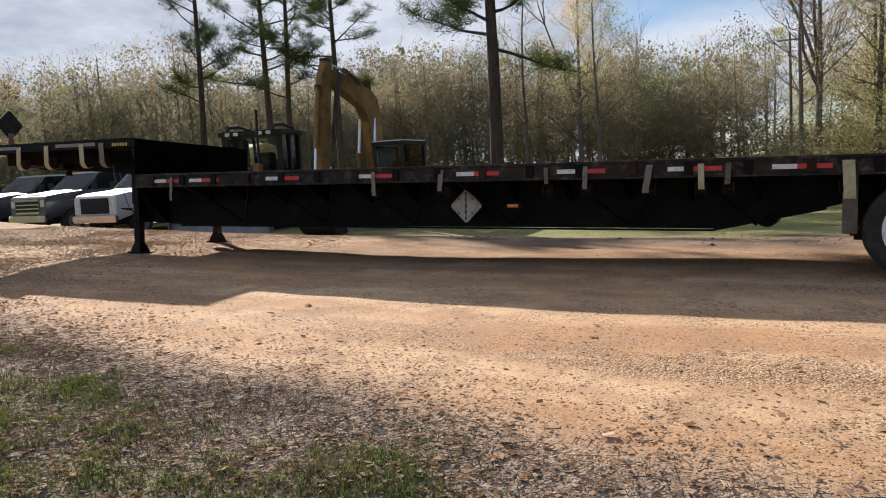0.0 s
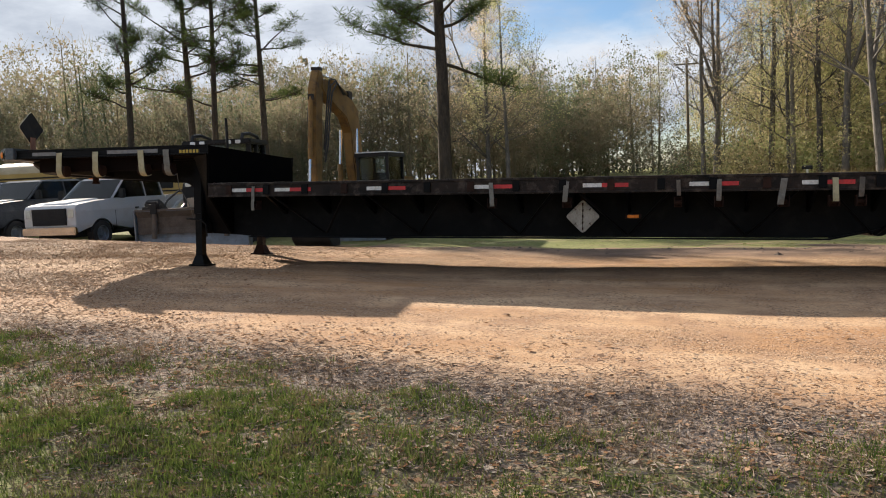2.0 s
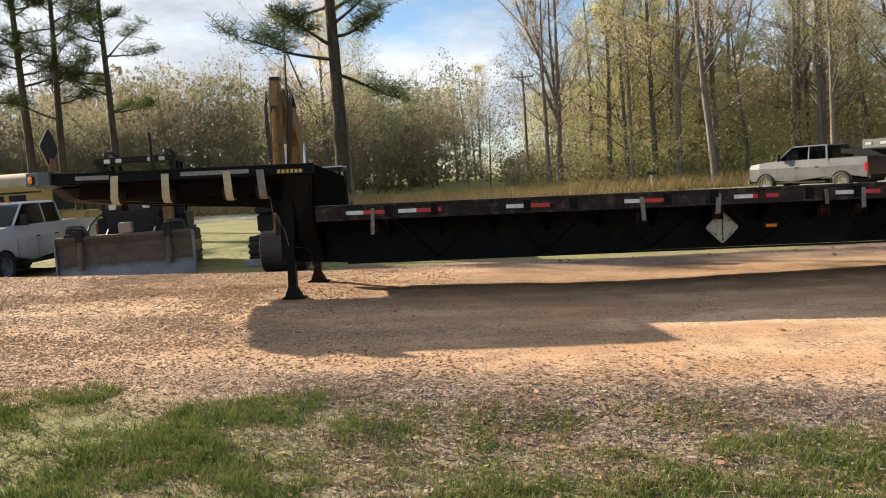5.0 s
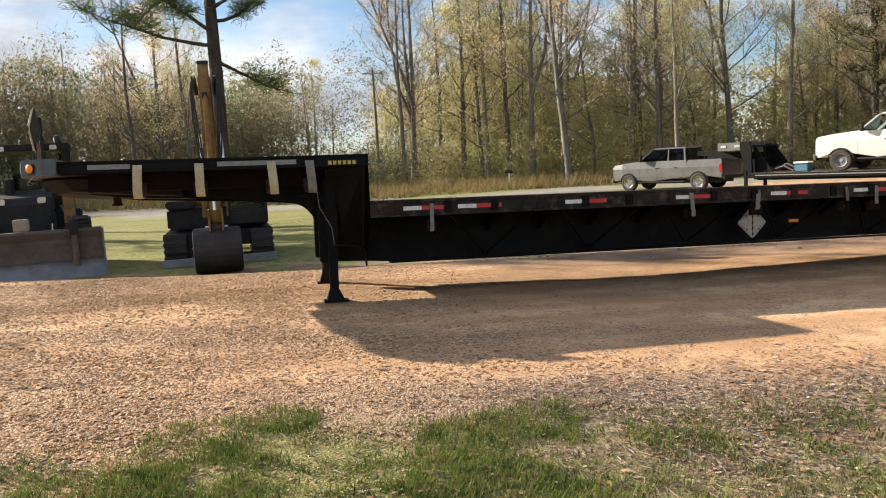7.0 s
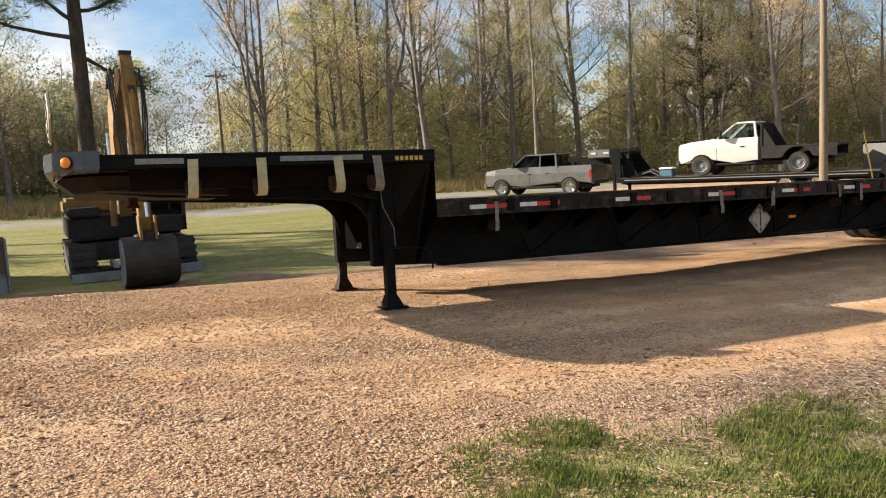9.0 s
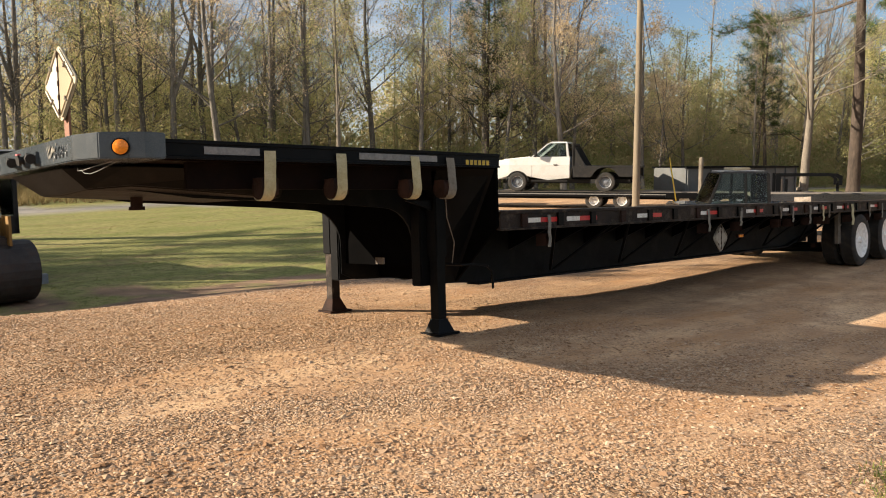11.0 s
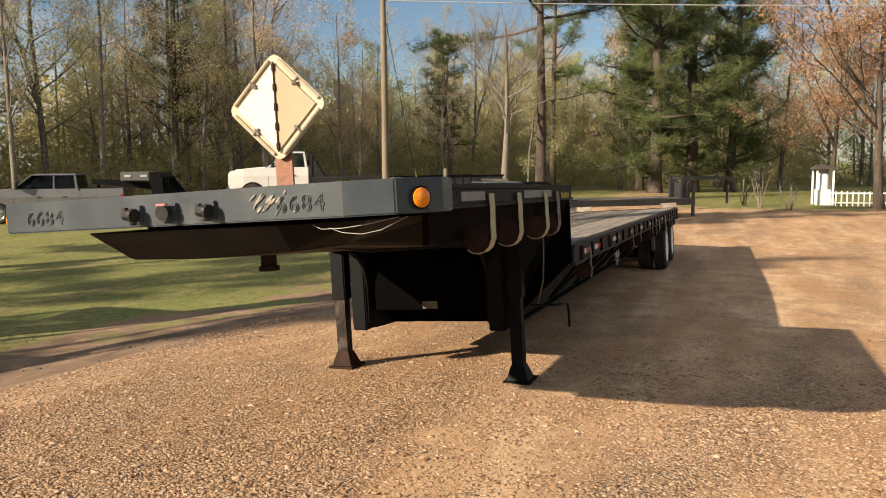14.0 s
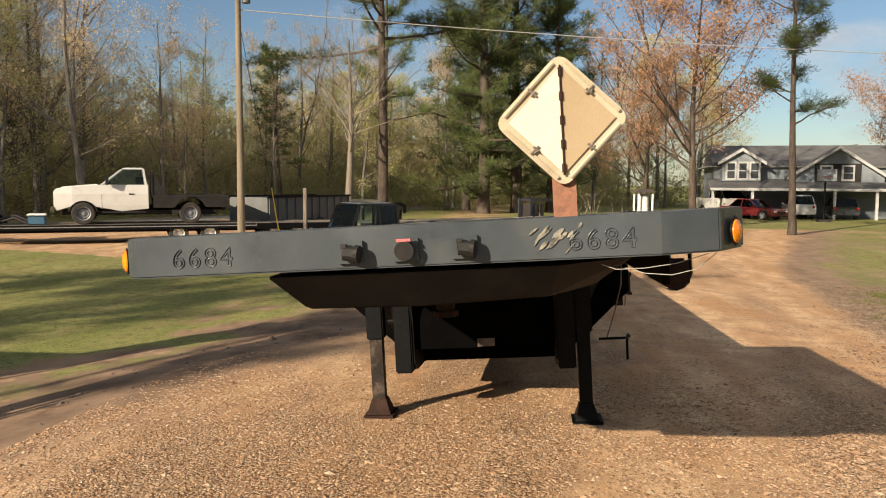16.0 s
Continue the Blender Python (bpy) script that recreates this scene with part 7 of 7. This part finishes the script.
# local: x along the front, -y towards the yard
part("wall", boxes((-7.5, 6.5, 0, 0.2, 0, 3.85), (-7.5, -7.3, 0.2, 8, 0, 3.85), (6.3, 6.5, 0.2, 8, 0, 3.85), (-7.3, 6.3, 7.8, 8, 0, 3.85)), SIDING, home)


def gable(parent, x0, x1, y0, y1, z, rise, eave=0.35):
    """A gabled roof whose ridge runs in y, with its face wall."""
    xm = (x0 + x1) / 2
    bm = bmesh.new()
    slab(bm, [(x0, z - 0.01), (x1, z - 0.01), (xm, z + rise - 0.02)], y0, y1)
    part("gable_wall", bm, SIDING, parent)
    k = rise / (xm - x0)
    for s in (-1, 1):
        bm = bmesh.new()
        e = xm + s * (xm - x0 + eave)
        slab(bm, [(xm, z + rise), (e, z - k * eave), (e, z - k * eave + 0.13), (xm, z + rise + 0.14)], y0 - 0.35, y1)
        r = part("roof", bm, SHINGLE, parent)
        bm = bmesh.new()
        slab(bm, [(xm, z + rise - 0.12), (e, z - k * eave - 0.12), (e, z - k * eave + 0.12), (xm, z + rise + 0.13)], y0 - 0.40, y0 - 0.355)
        part("barge_board", bm, SHADED_TRIM, r)


def window(parent, x, z, w, h, y, n=1):
    wf = part("window", boxes((x - w / 2 - 0.1, x + w / 2 + 0.1, y - 0.05, y - 0.01, z - 0.1, z + h + 0.1)), SHADED_TRIM, parent)
    for k in range(n):
        a = x - w / 2 + w * k / n
        part("pane", boxes((a + 0.04, a + w / n - 0.04, y - 0.07, y - 0.055, z + 0.04, z + h / 2 - 0.03)), GLASS_H, wf)
        part("pane", boxes((a + 0.04, a + w / n - 0.04, y - 0.07, y - 0.055, z + h / 2 + 0.03, z + h - 0.04)), GLASS_H, wf)


GLASS_H = surf("house_glass", (0.03, 0.035, 0.04), (0.05, 0.06, 0.07), None, 1, 5, 0.08, bump=0)
bm = bmesh.new()
slab(bm, [(-8, 3.85), (7, 3.85), (7, 3.93), (-8, 3.93)], -0.4, 8.4)
part("ceiling_slab", bm, SHADED_TRIM, home)
bm = bmesh.new()
hexa(bm, [(-7.6, -0.5, 3.94), (7, -0.5, 3.94), (7, 8.5, 3.94), (-7.6, 8.5, 3.94)], [(-7.6, 4.0, 5.7), (7, 4.0, 5.7), (7, 4.02, 5.7), (-7.6, 4.02, 5.7)])
part("roof", bm, SHINGLE, home, "grey shingle roof")
# dormer over the porch and the large gable
part("dormer", boxes((-7.0, -4.2, -1.2, 0.0, 2.75, 4.3)), SIDING, home)
gable(home, -7.0, -4.2, -1.2, 3.0, 4.3, 0.85)
for k in range(3):
    window(home, -6.35 + 0.85 * k, 2.95, 0.6, 1.2, -1.2)
gable(home, -2.0, 4.4, -1.0, 4.0, 3.2, 2.1)
part("gable_front", boxes((-2.0, 4.4, -1.0, -0.02, 2.35, 3.21)), SIDING, home)
# flat dark plate stands for the shade inside an open balcony
part("balcony_shade", boxes((-0.4, 2.8, -1.06, -1.01, 2.75, 4.1)), DARK_IN, home, "dark plate for a shaded open balcony")
window(home, 0.4, 2.9, 0.7, 1.0, -1.07)
window(home, 1.9, 2.9, 0.7, 1.0, -1.07)
bm = bmesh.new()
hexa(bm, [(-8.0, -3.2, 2.1), (6.6, -3.2, 2.1), (6.6, 0.0, 2.1), (-8.0, 0.0, 2.1)], [(-8.0, -3.2, 2.22), (6.6, -3.2, 2.22), (6.6, 0.0, 2.95), (-8.0, 0.0, 2.95)])
part("porch_roof", bm, SHINGLE, home, "sloping grey carport roof")
part("fascia", boxes((-8.0, 6.6, -3.25, -3.205, 2.06, 2.25)), SHADED_TRIM, home)
for k in range(6):
    x = -7.8 + 2.8 * k
    part("porch_post", boxes((x - 0.09, x + 0.09, -3.1, -2.92, 0, 2.11)), SHADED_TRIM, home)
gh2 = thing("house", pose(50.0, -16.5, 0.1, 0, 0, -97), "smaller grey gabled building with white trim", "house")
part("wall", boxes((-2.2, 2.2, 0, 6, 0, 4.2)), SIDING, gh2)
gable(gh2, -2.2, 2.2, 0.0, 6.0, 4.2, 1.5)
window(gh2, 0, 3.0, 0.9, 1.3, 0.0)
car("car", on_ground(41.2, -7.3, -140), "dark red sedan parked in front of the carport", PAINT_R)
car("car", on_ground(45.5, -10.4, -10), "white sport utility car under the carport", PAINT_W, 4.7, 1.75, True, 0.36)
car("car", on_ground(46.0, -13.6, -10), "dark blue car under the carport", PAINT_D, 4.6, 1.6, True)
pickup("pickup_truck", on_ground(44.3, -6.0, -165), "white pickup parked under the carport", PAINT_W, 2, 3.9)
hoop = thing("basketball_hoop", on_ground(39.0, -10.2, 170), "black pole basketball hoop with a clear backboard", "basketball hoop")
part("pole", tubes([(0, 0, 0), (0, 0, 2.6), (0.5, 0, 3.0)], 0.06, 8), BLACK, hoop)
part("backboard", boxes((0.5, 0.54, -0.6, 0.6, 2.75, 3.55)), STEEL, hoop)
bm = bmesh.new()
tube(bm, [(0.77 + 0.23 * math.cos(a), 0.23 * math.sin(a), 3.05) for a in (2 * math.pi * k / 16 for k in range(17))], 0.015, 5)
part("rim", bm, TAIL, hoop)
part("base", boxes((-0.5, 0.4, -0.4, 0.4, 0, 0.15)), PLASTIC, hoop)

# well house with white rails
gaz = thing("gazebo", on_ground(31.6, 2.9, -82), "small well shelter with a dark brown roof over a white tank", "well shelter")
for s in (-1, 1):
    for q in (-1, 1):
        part("post", boxes((s * 0.42 - 0.045, s * 0.42 + 0.045, q * 0.5 - 0.045, q * 0.5 + 0.045, 0, 2.0)), TRIM, gaz)
bm = bmesh.new()
hexa(bm, [(-0.64, -0.72, 1.98), (0.64, -0.72, 1.98), (0.64, 0.72, 1.98), (-0.64, 0.72, 1.98)], [(-0.4, -0.06, 2.2), (0.4, -0.06, 2.2), (0.4, 0.06, 2.2), (-0.4, 0.06, 2.2)])
part("roof", bm, ROOF_BROWN, gaz)
part("tank_base", boxes((-0.34, 0.34, -0.34, 0.34, 0, 0.85)), TRIM, gaz)
bm = bmesh.new()
tube(bm, [(0, 0, 0.85), (0, 0, 1.62), (0, 0, 1.80), (0, 0, 1.88)], [0.31, 0.31, 0.22, 0.07], 16)
part("tank", bm, TRIM, gaz, "white pump tank", smooth=True)
fence = thing("white_fence", on_ground(30.4, 1.3, -82), "low white picket rail beside the gazebo", "fence")
for k in range(12):
    part("picket", boxes((-1.62 + 0.28 * k - 0.03, -1.62 + 0.28 * k + 0.03, -0.02, 0.02, 0, 0.8)), TRIM, fence)
part("rail", boxes((-1.7, 1.55, 0.021, 0.05, 0.66, 0.74), (-1.7, 1.55, 0.021, 0.05, 0.15, 0.22)), TRIM, fence)


# ---- loose ground cover ----
def scatter_stones(name, label, count, region, seed, lo, hi):
    r2 = random.Random(seed)
    b = Builder()
    made = 0
    while made < count:
        x, y, keep = region(r2)
        if r2.random() > keep:
            continue
        made += 1
        s = r2.uniform(lo, hi) * (1.9 if r2.random() < 0.03 else 1.0)
        z = ground_z(x, y) + s * 0.05
        a, fl = r2.uniform(0, 6.3), r2.uniform(0.45, 0.8)
        i = len(b.v)
        b.v.append((x, y, z + s * 0.27 * fl))
        for k in range(4):
            q = a + k * 1.5708 + r2.uniform(-0.35, 0.35)
            e = s * r2.uniform(0.4, 0.65)
            b.v.append((x + e * math.cos(q), y + e * math.sin(q), z + s * r2.uniform(-0.12, 0.16)))
        for k in range(4):
            b.f.append((i, i + 1 + k, i + 1 + (k + 1) % 4))
    ob = new(name, b.mesh(name, STONES))
    tagged(ob, label, "gravel", kind="stuff")


def nose_region(r2):
    x, y = r2.uniform(-16.5, -6.5), r2.uniform(3.2, 14.0)
    return x, y, smooth01(-6.5, -11, x) * (0.35 + 0.65 * smooth01(-0.1, 0.25, noise.noise((x * 0.9, y * 0.9, 5.5)))) * (1 - grass_at(x, y))


def drive_region(r2):
    x, y = r2.uniform(-13, 4), r2.uniform(2.6, 13.5)
    return x, y, (0.03 + 0.8 * smooth01(-7.5, -9.5, x) * smooth01(5.6, 4.8, y) + smooth01(1.5, 0.1, abs(y - lerp_table(x, NEAR_EDGE) + 0.1)) + 0.3 * smooth01(0.05, 0.35, noise.noise((x * 0.7, y * 1.3, 8.5)))) * 0.8


scatter_stones("gravel", "loose tan and orange gravel stones", 92000, nose_region, 21, 0.012, 0.037)
scatter_stones("gravel", "scattered gravel along the grass verge", 46000, drive_region, 22, 0.008, 0.018)


def blades(name, label, count, box_, weight, h_lo, h_hi, material, seed, width=0.006):
    r2 = random.Random(seed)
    b, made = Builder(), 0
    x0, x1, y0, y1 = box_
    while made < count:
        x, y = r2.uniform(x0, x1), r2.uniform(y0, y1)
        if r2.random() > weight(x, y):
            continue
        z = ground_z(x, y) - 0.01
        for _ in range(5):
            made += 1
            px, py = x + r2.gauss(0, 0.03), y + r2.gauss(0, 0.03)
            a, h, ln = r2.uniform(0, 6.3), r2.uniform(h_lo, h_hi), r2.uniform(0.2, 1.1)
            dx, dy = math.cos(a), math.sin(a)
            w = width * r2.uniform(0.7, 1.4)
            i = len(b.v)
            b.v += [(px - dy * w, py + dx * w, z), (px + dy * w, py - dx * w, z), (px + dx * h * ln, py + dy * h * ln, z + h)]
            b.f.append((i, i + 1, i + 2))
    tagged(new(name, b.mesh(name, material)), label, "grass", kind="stuff")


def verge_weight(x, y):
    return smooth01(0.1, 0.6, grass_at(x, y)) * (0.08 + 0.92 * smooth01(-0.38, 0.36, 0.7 * noise.noise((x * 1.1, y * 1.1, 2.2)) + 0.9 * noise.noise((x * 3.6, y * 3.6, 5.2)))) * smooth01(-1.0, 1.6, y + 0.8 * noise.noise((x * 0.8, y * 0.8, 1.7))) if y < 6 else 0


def dead_weight(x, y):
    return smooth01(-0.2, 0.7, lerp_table(x, NEAR_EDGE) - y) * smooth01(-10.5, -7, x) * (0.15 + 0.85 * smooth01(-0.1, 0.35, noise.noise((x * 1.6, y * 1.6, 1.3))))


def field_weight(x, y):
    return smooth01(0.4, 0.9, grass_at(x, y)) * (0.1 + 0.9 * smooth01(-0.2, 0.3, noise.noise((x * 0.45, y * 0.45, 6.1))))


blades("grass", "green verge grass growing in ragged clumps", 225000, (-13.5, 3.5, -1.4, 5.8), verge_weight, 0.018, 0.07, GRASS_MIX, 31, 0.0046)
blades("dry_grass", "matted dead brown grass between the green clumps", 48000, (-13.5, 3.5, 0.8, 5.4), dead_weight, 0.015, 0.06, DEAD_MIX, 34, 0.0032)
blades("grass", "thin mown field grass behind the trailer", 50000, (-22, 8, 13, 34), field_weight, 0.012, 0.035, FIELD_MIX, 32, 0.009)
blades("dry_grass", "tall dry grass along the far road", 30000, (-40, 30, 44, 62), lambda x, y: 1.0 if y > 47.5 - 0.33 * (x + 2) else 0.0, 0.3, 1.1, STRAW_MIX, 33, 0.02)

b = Builder()
r2 = random.Random(41)
made = 0
while made < 17000:
    x, y = r2.uniform(-14, 4), r2.uniform(0.8, 6.2)
    k = smooth01(2.6, 0.0, abs(y - lerp_table(x, NEAR_EDGE) + 0.9)) * (0.2 + 0.8 * smooth01(-0.2, 0.3, noise.noise((x * 0.6, y * 0.6, 7.7)))) * (0.15 + 0.85 * smooth01(-10.5, -7, x))
    if r2.random() > k * 0.9 + 0.03:
        continue
    made += 1
    b.flat_leaf(Vector((x, y, ground_z(x, y) + r2.uniform(0.006, 0.02))), r2.uniform(0.016, 0.045) * (2.0 if r2.random() < 0.07 else 1), r2)
tagged(new("fallen_leaves", b.mesh("fallen_leaves", LITTER)), "dry brown fallen leaves lying on the verge", "leaves", kind="stuff")


b = Builder()
r2 = random.Random(43)
made = 0
while made < 34000:
    x, y = r2.uniform(-12, 4), r2.uniform(0.8, 5.8)
    k = smooth01(-0.5, 0.5, lerp_table(x, NEAR_EDGE) - y) * smooth01(-11, -6.5, x) * (0.25 + 0.75 * smooth01(-0.25, 0.25, noise.noise((x * 0.7, y * 0.7, 3.7))))
    if r2.random() > k:
        continue
    made += 1
    a = r2.uniform(0, 6.3)
    d = Vector((math.cos(a), math.sin(a), r2.gauss(0.04, 0.12))) * r2.uniform(0.04, 0.13)
    b.sliver(Vector((x, y, ground_z(x, y) + r2.uniform(0.004, 0.022))), d, r2.uniform(0.0015, 0.0035))
tagged(new("pine_straw", b.mesh("pine_straw", PINE_STRAW)), "dry pine straw and twigs strewn over the verge", "straw", kind="stuff")


# clods along the broken edge of the field
b = Builder()
r2 = random.Random(51)
for _ in range(260):
    x = r2.uniform(-18, 4)
    y = lerp_table(x, FAR_EDGE) + r2.gauss(-0.7, 0.5)
    s_ = r2.uniform(0.012, 0.04) * (2.2 if r2.random() < 0.08 else 1.0)
    z, i, a = ground_z(x, y), len(b.v), r2.uniform(0, 6.3)
    b.v.append((x, y, z + s_ * 0.55))
    for k in range(6):
        q, e = a + k * 1.047, s_ * r2.uniform(0.8, 1.5)
        b.v.append((x + e * math.cos(q), y + e * math.sin(q), z - 0.01))
    for k in range(6):
        b.f.append((i, i + 1 + k, i + 1 + (k + 1) % 6))
tagged(new("dirt_clods", b.mesh("dirt_clods", MUD)), "broken clods of brown dirt along the field edge", "dirt", kind="stuff")
